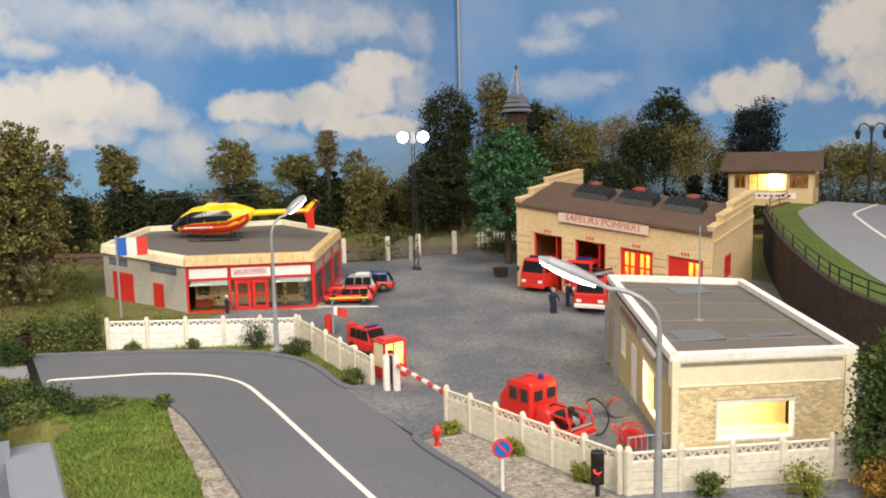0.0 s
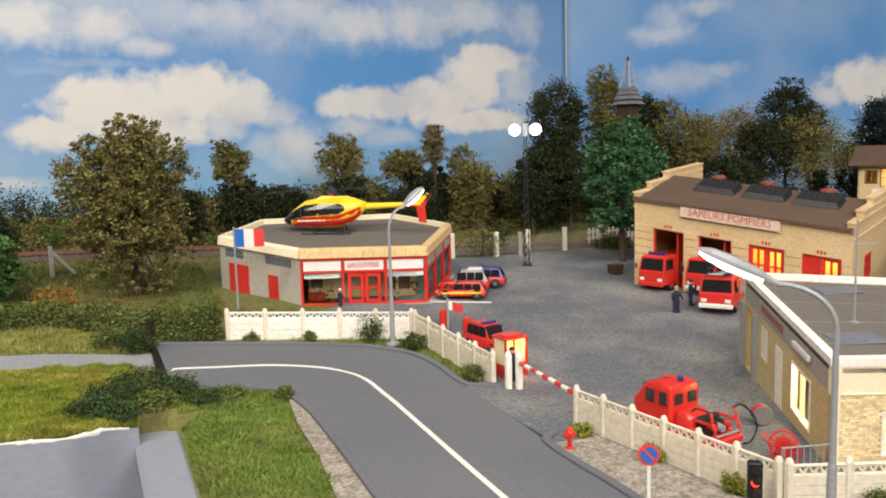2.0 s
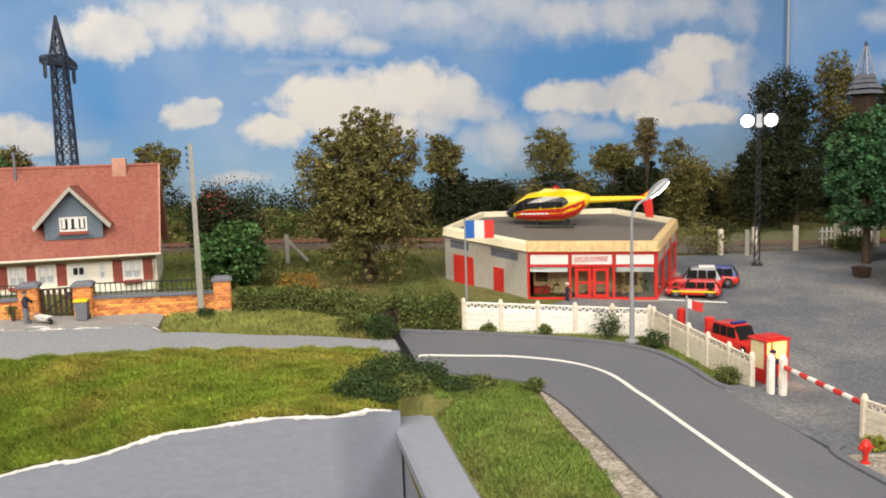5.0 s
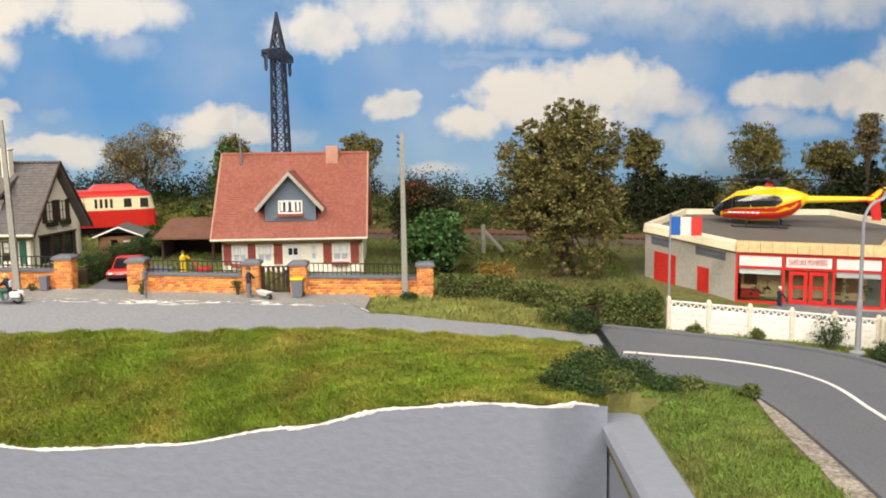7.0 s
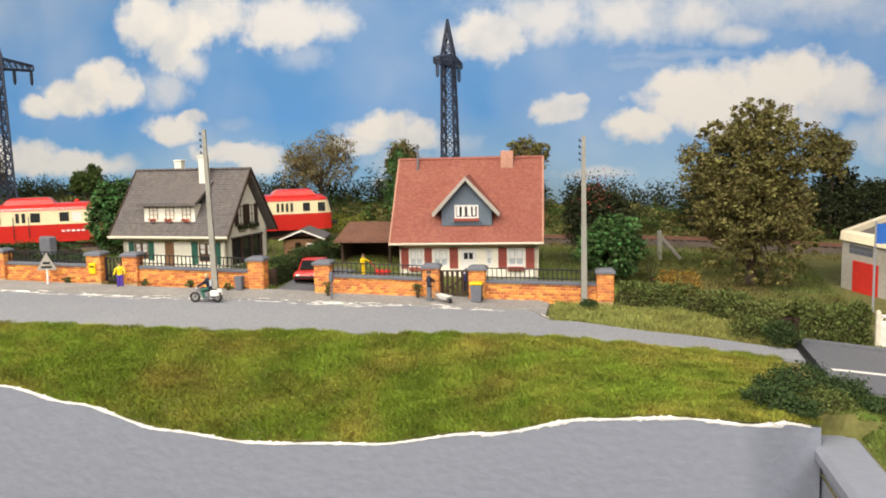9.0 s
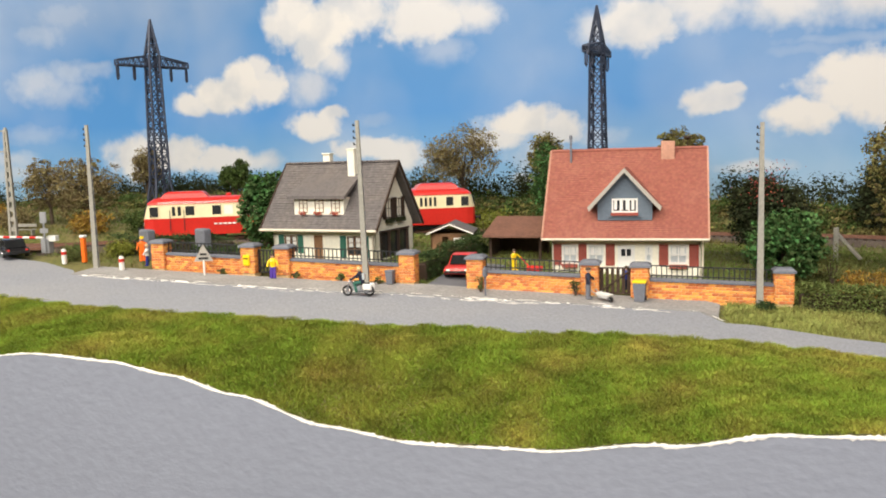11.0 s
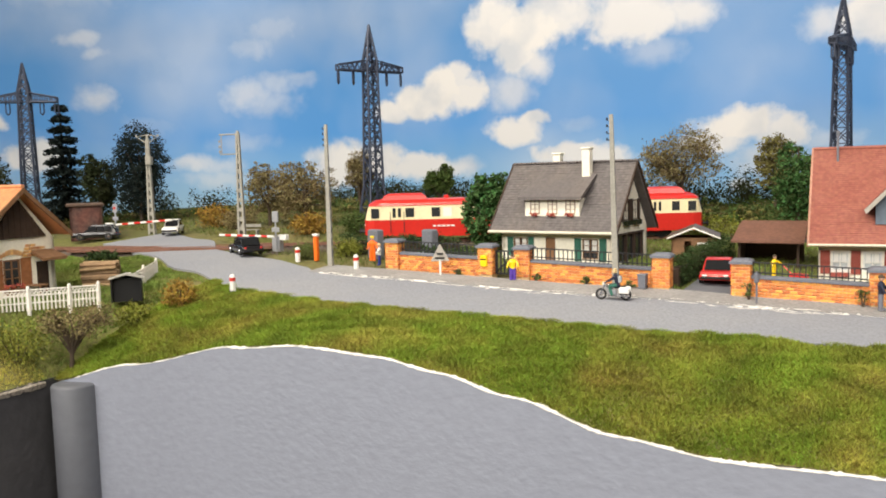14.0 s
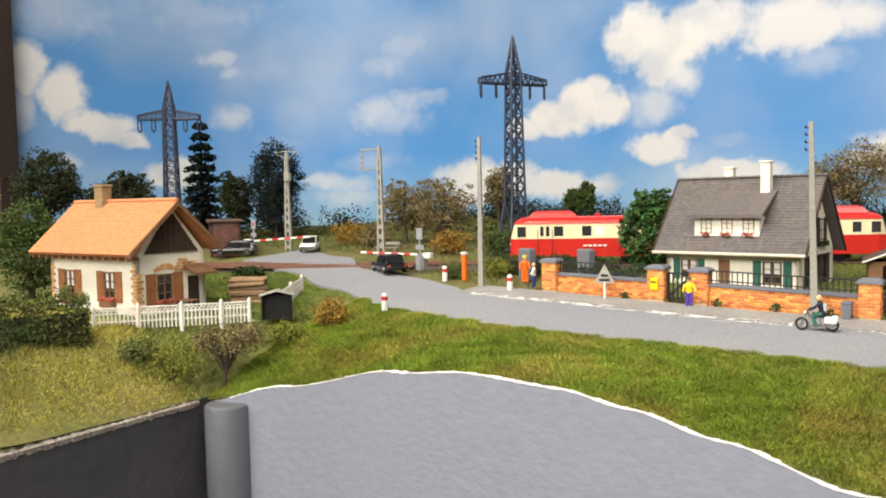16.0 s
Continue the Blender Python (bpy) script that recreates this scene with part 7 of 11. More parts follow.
# old-style double lantern on the raised road
ln_ = thing("lantern_post", 94.5, 61.0, ramp_z(94.5, 61.0), -50, "dark green ornamental lantern post with curled arms", "street lamp")
bm = B()
turned(bm, 0, 0, [(0.5, 0), (0.45, 0.8), (0.2, 1.1), (0.13, 8.8), (0.18, 9.1)], 10)
for s in (-1, 1):
    pipe(bm, [(0, 0, 8.0), (s * 0.3, 0, 9.0), (s * 0.8, 0, 9.4), (s * 1.3, 0, 9.2), (s * 1.5, 0, 8.5)], 0.09, 6)
part("post", bm, M["iron"], ln_)
for s in (-1, 1):
    bm = B()
    turned(bm, s * 1.5, 0, [(0.2, 7.5), (0.36, 8.3), (0.4, 8.35), (0.1, 8.7)], 8)
    part("lantern", bm, M["iron"], ln_)

# church-like roof turret far behind the hall
tw = thing("lattice_tower", 60.2, 86.5, 8.35, 20, "pale lattice mast rising over a small dark shingled roof", "tower")
bm = B()
for s in (-1, 1):
    for q in (-1, 1):
        rod(bm, (s * 0.75, q * 0.75, 11.6), (s * 0.1, q * 0.1, 14.9), 0.09, 0.06, 5)
for k in range(4):
    z0 = 11.6 + 0.8 * k
    w = 0.75 - 0.155 * k
    for q in (-1, 1):
        rod(bm, (-w, q * w, z0), (w * 0.8, q * w * 0.8, z0 + 0.8), 0.05, 0.05, 4)
        rod(bm, (q * w, -w, z0), (q * w, w, z0), 0.05, 0.05, 4)
part("mast", bm, M["steel"], tw)
bm = B()
turned(bm, 0, 0, [(0.12, 14.8), (0.2, 15.0), (0.1, 15.4)], 8)
part("finial", bm, M["iron"], tw)
for k, (w, z) in enumerate(((1.5, 9.6), (1.35, 10.2), (1.1, 10.8), (0.9, 11.3))):
    bm = B()
    loft(bm, [[(-w, -w, z), (w, -w, z), (w, w, z), (-w, w, z)], [(-w * 0.7, -w * 0.7, z + 0.5), (w * 0.7, -w * 0.7, z + 0.5), (w * 0.7, w * 0.7, z + 0.5), (-w * 0.7, w * 0.7, z + 0.5)]])
    part("roof_tier", bm, M["coping"], tw)
bm = B()
box(bm, 0, 0, -5.2, 1.9, 1.9, 15.4, 0.05)
part("shaft", bm, M["wood_dark"], tw)


# ---- vehicles ----
def wheel(parent, x, y, r, w, hub):
    bm = B()
    rod(bm, (x, y - w / 2, r), (x, y + w / 2, r), r, r, 14)
    wh = part("wheel", bm, M["rubber"], parent)
    bm = B()
    s = 1 if y > 0 else -1
    rod(bm, (x, y + s * w / 2 - s * 0.02, r), (x, y + s * w / 2 + s * 0.02, r), r * 0.6, r * 0.5, 10)
    part("rim", bm, hub, wh)


def soften(bm, w, seg=2, limit=0.4):
    """Rounds the sharp edges of a body shell."""
    bmesh.ops.recalc_face_normals(bm, faces=bm.faces[:])
    es = [e for e in bm.edges if len(e.link_faces) == 2 and e.calc_face_angle(0) > limit]
    bmesh.ops.bevel(bm, geom=es, offset=w, segments=seg, affect="EDGES", profile=0.5, clamp_overlap=True)


def car(name, x, y, z, rz, paint, label, roof=None, length=4.9, width=1.95, height=1.65, estate=True, stripe=None, bar=False, category="car"):
    ob = thing(name, x, y, z, rz, label, category)
    h, w = length / 2, width / 2
    zc = height * 0.56
    bm = B()
    rings = []
    for f, lo, hi, ww in ((-1.0, 0.42, 0.62, 0.84), (-0.94, 0.27, 0.86, 0.95), (-0.6, 0.25, 0.93, 1.0), (0.45, 0.25, 0.98, 1.0), (0.9, 0.27, 0.92, 0.96), (1.0, 0.4, 0.7, 0.86)):
        hi2, lo2 = hi * zc, lo
        rings.append([(f * h, -w * ww * 0.94, lo2), (f * h, w * ww * 0.94, lo2), (f * h, w * ww, (lo2 + hi2) / 2), (f * h, w * ww * 0.93, hi2),
                      (f * h, -w * ww * 0.93, hi2), (f * h, -w * ww, (lo2 + hi2) / 2)])
    loft(bm, rings)
    soften(bm, 0.2, 3)
    part("body", bm, paint, ob, smooth=True)
    back = 0.95 if estate else 0.72
    bm = B()
    cab = [(-0.42, 0.9, zc * 0.92), (-0.12, 0.80, height * 0.97), (0.1, 0.79, height), (back - 0.2, 0.78, height * 0.98), (back, 0.86, zc * 0.95)]
    loft(bm, [[(f * h, -w * ww, zc * 0.9), (f * h, w * ww, zc * 0.9), (f * h, w * ww * 0.93, zz), (f * h, -w * ww * 0.93, zz)] for f, ww, zz in cab])
    soften(bm, 0.22, 3)
    part("cabin", bm, roof or paint, ob, smooth=True)
    for s in (-1, 1):
        for a, b in ((-0.22, 0.10), (0.14, 0.42), (0.46, back - 0.18)) if estate else ((-0.22, 0.12), (0.16, 0.5)):
            bm = B()
            y0, y1 = s * w * 0.885, s * w * 0.80
            quad(bm, (a * h - (0.08 * h if a < 0 else 0), y0, zc * 1.04), (b * h, y0, zc * 1.04), (b * h, y1, height * 0.92), (a * h, y1, height * 0.92))
            bmesh.ops.solidify(bm, geom=bm.faces[:], thickness=0.04)
            part("side_window", bm, M["glass_dark"], ob)
    for f0, f1, nm in ((-0.44, -0.13, "windscreen"), (back + 0.02, back - 0.16, "rear_window")):
        bm = B()
        quad(bm, (f0 * h, -w * 0.78, zc * 0.98), (f0 * h, w * 0.78, zc * 0.98), (f1 * h - 0.02, w * 0.70, height * 0.95), (f1 * h - 0.02, -w * 0.70, height * 0.95))
        bmesh.ops.solidify(bm, geom=bm.faces[:], thickness=0.05)
        part(nm, bm, M["glass_dark"], ob)
    for fx in (-0.62, 0.62):
        for s in (-1, 1):
            wheel(ob, fx * h, s * (w - 0.14), 0.37, 0.26, M["chrome"])
    for s in (-1, 1):
        bm = B()
        box(bm, -h * 0.97, s * w * 0.62, zc * 0.56, 0.1, 0.3, 0.17, 0.03)
        part("headlight", bm, M["white"], ob)
        bm = B()
        box(bm, h * 0.98, s * w * 0.68, zc * 0.6, 0.08, 0.2, 0.22, 0.02)
        part("tail_light", bm, M["red_matt"], ob)
    for f in (-1.0, 1.0):
        bm = B()
        box(bm, f * h * 0.985, 0, 0.36, 0.16, width * 0.86, 0.18, 0.04)
        part("bumper", bm, M["black"], ob)
    bm = B()
    box(bm, -h - 0.005, 0, 0.42, 0.03, 0.5, 0.12)
    part("number_bar", bm, M["white"], ob)
    if stripe:
        for s in (-1, 1):
            bm = B()
            box(bm, 0.02 * h, s * (w * 1.0), zc * 0.62, length * 0.78, 0.03, 0.13)
            part("stripe", bm, stripe, ob)
    if bar:
        bm = B()
        box(bm, 0.05, 0, height, 0.3, 1.0, 0.14, 0.04)
        part("light_bar", bm, M["blue"], ob, "blue light bar")
    return ob


AX = -28  # the three station cars stand side by side
car("fire_car", 25.4, 59.5, G(25.4, 59.5), AX, M["red"], "red fire service estate car with yellow side stripe", None, 4.0, 1.65, 1.32, True, M["yellow"])
c2 = car("fire_car", 26.5, 61.4, G(26.5, 61.4), AX, M["red"], "red fire service off-roader with silver roof", M["steel"], 4.1, 1.7, 1.8, True)
bm = B()
box(bm, 0.9, 0, 1.8, 1.2, 1.1, 0.12, 0.04)
part("roof_box", bm, M["white"], c2)
car("fire_car", 28.5, 62.5, G(28.5, 62.5), AX - 3, M["red"], "red fire service estate car with blue roof and light bar", M["blue"], 4.2, 1.75, 1.6, True, None, True)
car("parked_car", -30.0, 60.2, G(-30.0, 60.2) + 0.02, 97, M["red"], "small red hatchback parked in a driveway", None, 4.4, 2.1, 1.5, False)
car("parked_car", -69.2, 57.0, G(-69.2, 57.0) + 0.08, -30, M["black_gloss"], "glossy black hatchback waiting at the level crossing", None, 4.7, 2.0, 1.5, False)
car("parked_car", -87.5, 65.0, G(-87.5, 65.0) + 0.1, 128, M["white"], "cream classic car beyond the level crossing", M["white"], 3.9, 1.75, 1.6, False)
car("parked_car", -94.6, 60.8, G(-94.6, 60.8), 40, M["black_gloss"], "dark car parked beside a low shed", None, 4.6, 1.9, 1.6, True)


def truck(x, y, z, rz, label, length, cab_l, height, body="box", white_band=True, width=2.65):
    """Forward-control fire engine; it faces -x."""
    ob = thing("fire_engine", x, y, z, rz, label, "fire engine", "fire engines")
    h, w = length / 2, width / 2
    bm = B()
    loft(bm, [[(-h, -w * 0.96, 0.55), (-h, w * 0.96, 0.55), (-h, w * 0.96, height * 0.55), (-h, -w * 0.96, height * 0.55)],
              [(-h + 0.06, -w, 0.55), (-h + 0.06, w, 0.55), (-h + 0.1, w, height * 0.58), (-h + 0.1, -w, height * 0.58)],
              [(-h + cab_l, -w, 0.55), (-h + cab_l, w, 0.55), (-h + cab_l, w, height * 0.58), (-h + cab_l, -w, height * 0.58)]])
    loft(bm, [[(-h + 0.1, -w, height * 0.58), (-h + 0.1, w, height * 0.58), (-h + cab_l, w, height * 0.58), (-h + cab_l, -w, height * 0.58)],
              [(-h + 0.35, -w * 0.92, height * 0.95), (-h + 0.35, w * 0.92, height * 0.95), (-h + cab_l, w * 0.92, height * 0.95), (-h + cab_l, -w * 0.92, height * 0.95)],
              [(-h + 0.6, -w * 0.8, height), (-h + 0.6, w * 0.8, height), (-h + cab_l - 0.1, w * 0.8, height), (-h + cab_l - 0.1, -w * 0.8, height)]])
    soften(bm, 0.14)
    part("cab", bm, M["red"], ob, "glossy red cab")
    bm = B()
    quad(bm, (-h + 0.09, -w * 0.86, height * 0.6), (-h + 0.09, w * 0.86, height * 0.6), (-h + 0.31, w * 0.8, height * 0.92), (-h + 0.31, -w * 0.8, height * 0.92))
    bmesh.ops.solidify(bm, geom=bm.faces[:], thickness=0.05)
    part("windscreen", bm, M["glass_dark"], ob)
    for s in (-1, 1):
        bm = B()
        a, b = -h + 0.3, -h + cab_l * 0.62
        quad(bm, (a, s * (w + 0.01), height * 0.62), (b, s * (w + 0.01), height * 0.62), (b, s * (w * 0.94), height * 0.9), (a + 0.15, s * (w * 0.94), height * 0.9))
        bmesh.ops.solidify(bm, geom=bm.faces[:], thickness=0.05)
        part("side_window", bm, M["glass_dark"], ob)
        bm = B()
        box(bm, -h - 0.02, s * w * 0.68, 0.85, 0.1, 0.42, 0.26, 0.05)
        part("headlight", bm, M["white"], ob)
        bm = B()
        box(bm, -h + 0.05, s * (w + 0.22), height * 0.62, 0.08, 0.18, 0.42, 0.03)
        part("mirror", bm, M["black"], ob)
    bm = B()
    box(bm, -h - 0.03, 0, 0.42, 0.2, width * 0.98, 0.34, 0.06)
    part("bumper", bm, M["white"] if white_band else M["red"], ob)
    bm = B()
    box(bm, -h + cab_l + (length - cab_l) / 2, 0, 0.5, length - cab_l, width * 0.5, 0.3, 0.02)
    part("chassis", bm, M["black"], ob)
    bl = length - cab_l - 0.12
    xb = h - bl / 2
    if body in ("box", "ladder"):
        bm = B()
        box(bm, xb, 0, 0.75, bl, width * 0.97, height * (0.55 if body == "ladder" else 0.72), 0.08)
        part("body", bm, M["red"], ob, "red equipment body")
        n = 3
        for s in (-1, 1):
            for k in range(n):
                bm = B()
                x0 = xb - bl / 2 + bl * (k + 0.5) / n
                box(bm, x0, s * width * 0.49, 1.1, bl / n * 0.84, 0.05, height * 0.36, 0.02)
                part("roller_shutter", bm, M["steel"], ob)
    if body == "ladder":
        lad = []
        bm = B()
        for s in (-1, 1):
            pipe(bm, [(h + 0.6, s * 0.55, height * 0.75), (-h - 0.3, s * 0.55, height * 1.1)], 0.09, 5)
            pipe(bm, [(h + 0.6, s * 0.55, height * 0.75 + 0.4), (-h - 0.3, s * 0.55, height * 1.1 + 0.4)], 0.07, 5)
        part("ladder_beam", bm, M["black"], ob)
        for k in range(16):
            f = k / 15
            bm = B()
            xx, zz = h + 0.6 - f * (length + 0.9), height * (0.75 + 0.35 * f)
            rod(bm, (xx, -0.55, zz), (xx, 0.55, zz), 0.05, 0.05, 5)
            rod(bm, (xx, -0.55, zz), (xx + 0.3, -0.55, zz + 0.4), 0.04, 0.04, 4)
            part("rung", bm, M["steel"], ob)
    bm = B()
    box(bm, -h + cab_l * 0.45, 0, height, 0.4, width * 0.7, 0.2, 0.06)
    part("light_bar", bm, M["blue"], ob, "blue warning light bar")
    for fx in (-h + cab_l * 0.55, h - bl * 0.3):
        for s in (-1, 1):
            wheel(ob, fx, s * (w - 0.2), 0.55, 0.36, M["red"])
    return ob


truck(43.2, 56.6, 1.3, 22, "red light fire engine parked before an open bay", 5.6, 2.4, 2.9, "box", False, 2.4)
truck(46.0, 54.0, 1.15, 26, "red fire engine with white roof parked in the bay row", 6.4, 2.2, 3.0, "box", True, 2.5)
truck(43.6, 50.0, 0.85, 37, "red turntable ladder fire engine with black ladder", 8.0, 2.3, 2.7, "ladder", True, 2.5)
# small red van by the gate
car("fire_van", 21.6, 46.6, G(21.6, 46.6), 102, M["red"], "old red fire service van with dark windows", None, 3.7, 1.6, 1.75, True, None, True)

# old bonneted pump truck seen from behind, with its hoses
pt = thing("pump_truck", 22.8, 29.5, 0.3, -80, "vintage red crew-cab fire pump truck with rear pump", "fire engine")
bm = B()
loft(bm, [[(-2.5, -0.95, 0.5), (-2.5, 0.95, 0.5), (-2.4, 0.9, 2.0), (-2.4, -0.9, 2.0)], [(-2.2, -1.15, 0.5), (-2.2, 1.15, 0.5), (-2.1, 1.1, 2.1), (-2.1, -1.1, 2.1)],
          [(-1.8, -1.2, 0.5), (-1.8, 1.2, 0.5), (-1.5, 1.02, 2.95), (-1.5, -1.02, 2.95)], [(-0.6, -1.2, 0.5), (-0.6, 1.2, 0.5), (-0.6, 1.02, 3.12), (-0.6, -1.02, 3.12)],
          [(0.35, -1.2, 0.5), (0.35, 1.2, 0.5), (0.25, 1.02, 3.0), (0.25, -1.02, 3.0)]])
soften(bm, 0.2, 3, 0.3)
part("crew_cab", bm, M["red"], pt, "rounded red crew cab", smooth=True)
for s in (-1, 1):
    for a, b in ((-1.35, -0.72), (-0.45, 0.12)):
        bm = B()
        box(bm, (a + b) / 2, s * 1.10, 1.95, b - a, 0.07, 0.72, 0.03, 0, 0, s * 4)
        part("side_window", bm, M["glass_dark"], pt)
        bm = B()
        Face((a - 0.05, -1.14), (b + 0.05, -1.14)).sash(bm, 0, b - a + 0.1, 1.9, 2.72, 0.05, -0.02, 0.02) if s < 0 else Face((b + 0.05, 1.14), (a - 0.05, 1.14)).sash(bm, 0, b - a + 0.1, 1.9, 2.72, 0.05, -0.02, 0.02)
        part("window_seal", bm, M["red_matt"], pt)
for y in (-0.5, 0.5):
    bm = B()
    box(bm, 0.32, y, 2.0, 0.07, 0.62, 0.58, 0.03)
    part("rear_window", bm, M["glass_dark"], pt)
bm = B()
box(bm, -1.86, 0, 2.15, 0.08, 1.7, 0.68, 0.06, 0, 18)
part("windscreen", bm, M["glass_dark"], pt)
bm = B()
pipe(bm, [(-2.62, -1.05, 0.7), (-2.7, -0.6, 0.72), (-2.7, 0.6, 0.72), (-2.62, 1.05, 0.7)], 0.1, 8)
part("bumper", bm, M["white"], pt)
bm = B()
box(bm, 1.7, 0, 0.55, 2.9, 2.1, 0.4, 0.08)
part("rear_deck", bm, M["red"], pt)
bm = B()
loft(bm, [[(0.35, -1.0, 0.9), (0.35, 1.0, 0.9), (0.35, 0.8, 1.8), (0.35, -0.8, 1.8)], [(1.0, -1.0, 0.9), (1.0, 1.0, 0.9), (1.0, 0.8, 1.85), (1.0, -0.8, 1.85)], [(1.55, -0.95, 0.9), (1.55, 0.95, 0.9), (1.5, 0.75, 1.6), (1.5, -0.75, 1.6)]])
soften(bm, 0.22, 3, 0.3)
part("water_tank", bm, M["red"], pt, "rounded red water tank", smooth=True)
for x, y, z, sx, sy, sz in ((2.1, -0.42, 0.95, 0.9, 0.62, 0.75), (2.1, 0.36, 0.95, 0.8, 0.7, 0.62), (1.75, 0.0, 0.95, 0.35, 1.5, 0.85)):
    bm = B()
    box(bm, x, y, z, sx, sy, sz, 0.12)
    part("pump_block", bm, M["black"], pt, "oily black pump block")
for k, (y, z, r) in enumerate(((-0.55, 1.45, 0.2), (0.0, 1.3, 0.24), (0.52, 1.4, 0.18))):
    bm = B()
    rod(bm, (2.3, y, z), (2.72, y, z), r, r * 0.8, 12)
    part("outlet", bm, M["red"] if k != 1 else M["steel"], pt)
for y in (-0.9, 0.9):
    bm = B()
    pipe(bm, [(1.6, y, 1.65), (2.75, y, 1.65), (2.95, y, 1.45), (2.95, y, 0.6)], 0.08, 7)
    pipe(bm, [(2.75, y, 1.6), (2.75, y, 2.0), (2.6, y * 0.9, 2.2)], 0.07, 7)
    part("side_rail", bm, M["red"], pt)
bm = B()
pipe(bm, [(2.95, -0.9, 1.1), (2.95, 0.9, 1.1)], 0.06, 7)
pipe(bm, [(3.1, -0.95, 0.55), (3.1, 0.95, 0.55)], 0.06, 7)
for k in range(9):
    rod(bm, (3.1, -0.9 + 0.225 * k, 0.3), (3.1, -0.9 + 0.225 * k, 0.55), 0.03, 0.03, 5)
part("rear_step", bm, M["steel"], pt)
for sgn, pts in ((1, [(2.6, 0.8, 2.2), (2.75, 1.3, 2.3), (3.0, 1.9, 1.7), (3.1, 2.05, 1.0), (3.0, 1.7, 0.35), (2.9, 1.1, 0.35)]), (-1, [(1.2, -0.5, 1.9), (1.6, -0.6, 2.15), (2.2, -0.3, 2.0), (2.4, 0.2, 1.6)])):
    bm = B()
    pipe(bm, [tuple(p) for p in spline(pts, 5)], 0.05, 6)
    part("hose", bm, M["black"], pt)
bm = B()
turned(bm, -0.1, 0.1, [(0.15, 3.05), (0.15, 3.3), (0.08, 3.38)], 10)
part("beacon", bm, M["blue"], pt, "blue beacon")
bm = B()
box(bm, -0.95, 0, 3.1, 0.4, 0.3, 0.1, 0.04)
part("roof_vent", bm, M["red"], pt)
for x in (-1.6, 1.7):
    for s in (-1, 1):
        wheel(pt, x, s * 0.98, 0.5, 0.32, M["red"])
        bm = B()
        rod(bm, (x, s * 0.8, 0.6), (x, s * 1.2, 0.6), 0.64, 0.64, 16)
        part("mudguard", bm, M["red"], pt)
pt.scale = (0.86, 0.86, 0.86)

# hose reels in front of the garage block
hr = thing("hose_reel", 27.4, 29.4, 0.3, 60, "red hose drum with grey flanges leaning by the wall", "hose reel")
bm = B()
rod(bm, (-0.45, 0, 0.75), (0.45, 0, 0.75), 0.62, 0.62, 16)
part("drum", bm, M["red_matt"], hr)
for s in (-1, 1):
    bm = B()
    rod(bm, (s * 0.45, 0, 0.75), (s * 0.55, 0, 0.75), 0.75, 0.72, 18)
    part("flange", bm, M["coping"], hr)
bm = B()
pipe(bm, [(0.3, 0.6, 0.6), (0.3, 1.5, 1.9)], 0.06, 6)
part("handle", bm, M["wood"], hr)
hr.scale = (0.62, 0.62, 0.62)
hc = thing("hose_cart", 24.9, 25.5, 0.3, 50, "red two-wheeled hose cart with spoked wheels", "hose cart")
for s in (-1, 1):
    bm = B()
    for k in range(16):
        a, b = k * math.pi / 8, (k + 1) * math.pi / 8
        rod(bm, (s * 0.75, 0.85 * math.cos(a), 0.85 + 0.85 * math.sin(a)), (s * 0.75, 0.85 * math.cos(b), 0.85 + 0.85 * math.sin(b)), 0.07, 0.07, 5)
        if k % 2 == 0:
            rod(bm, (s * 0.75, 0, 0.85), (s * 0.75, 0.85 * math.cos(a), 0.85 + 0.85 * math.sin(a)), 0.04, 0.04, 4)
    part("wheel", bm, M["red"], hc)
bm = B()
rod(bm, (-0.6, 0, 0.9), (0.6, 0, 0.9), 0.55, 0.55, 14)
part("drum", bm, M["red_matt"], hc)
bm = B()
for s in (-1, 1):
    pipe(bm, [(s * 0.55, 0.2, 0.9), (s * 0.5, 1.3, 1.6)], 0.06, 5)
pipe(bm, [(-0.5, 1.3, 1.6), (0.5, 1.3, 1.6)], 0.06, 5)
part("shaft", bm, M["red"], hc)
hc.scale = (0.66, 0.66, 0.66)
bg = thing("crowd_barrier", 25.4, 24.3, 0.3, -14, "low grey metal crowd barrier", "barrier")
bm = B()
pipe(bm, [(-1.5, 0, 0), (-1.5, 0, 1.0), (1.5, 0, 1.0), (1.5, 0, 0)], 0.05, 5)
pipe(bm, [(-1.5, 0, 0.2), (1.5, 0, 0.2)], 0.04, 5)
for k in range(11):
    rod(bm, (-1.4 + 0.28 * k, 0, 0.2), (-1.4 + 0.28 * k, 0, 1.0), 0.025, 0.025, 4)
part("barrier_frame", bm, M["steel"], bg)

# rescue helicopter on the roof pad
he = thing("helicopter", 17.6, 68.2, 5.72 + KS * (68.2 - YS), -25, "yellow and red rescue helicopter with dark cabin glass", "helicopter")


def hull(bm, stations, lo=-1.0, hi=1.0, grow=0.0, n=14):
    rings = []
    for x, zc, hw, hh in stations:
        r = []
        for k in range(n):
            a = lo * math.pi / 2 + (hi - lo) * math.pi / 2 * k / (n - 1) if (lo, hi) != (-1.0, 1.0) else 2 * math.pi * k / n
            r.append((x, (hw + grow) * math.cos(a), zc + (hh + grow) * math.sin(a)))
        rings.append(r)
    loft(bm, rings)


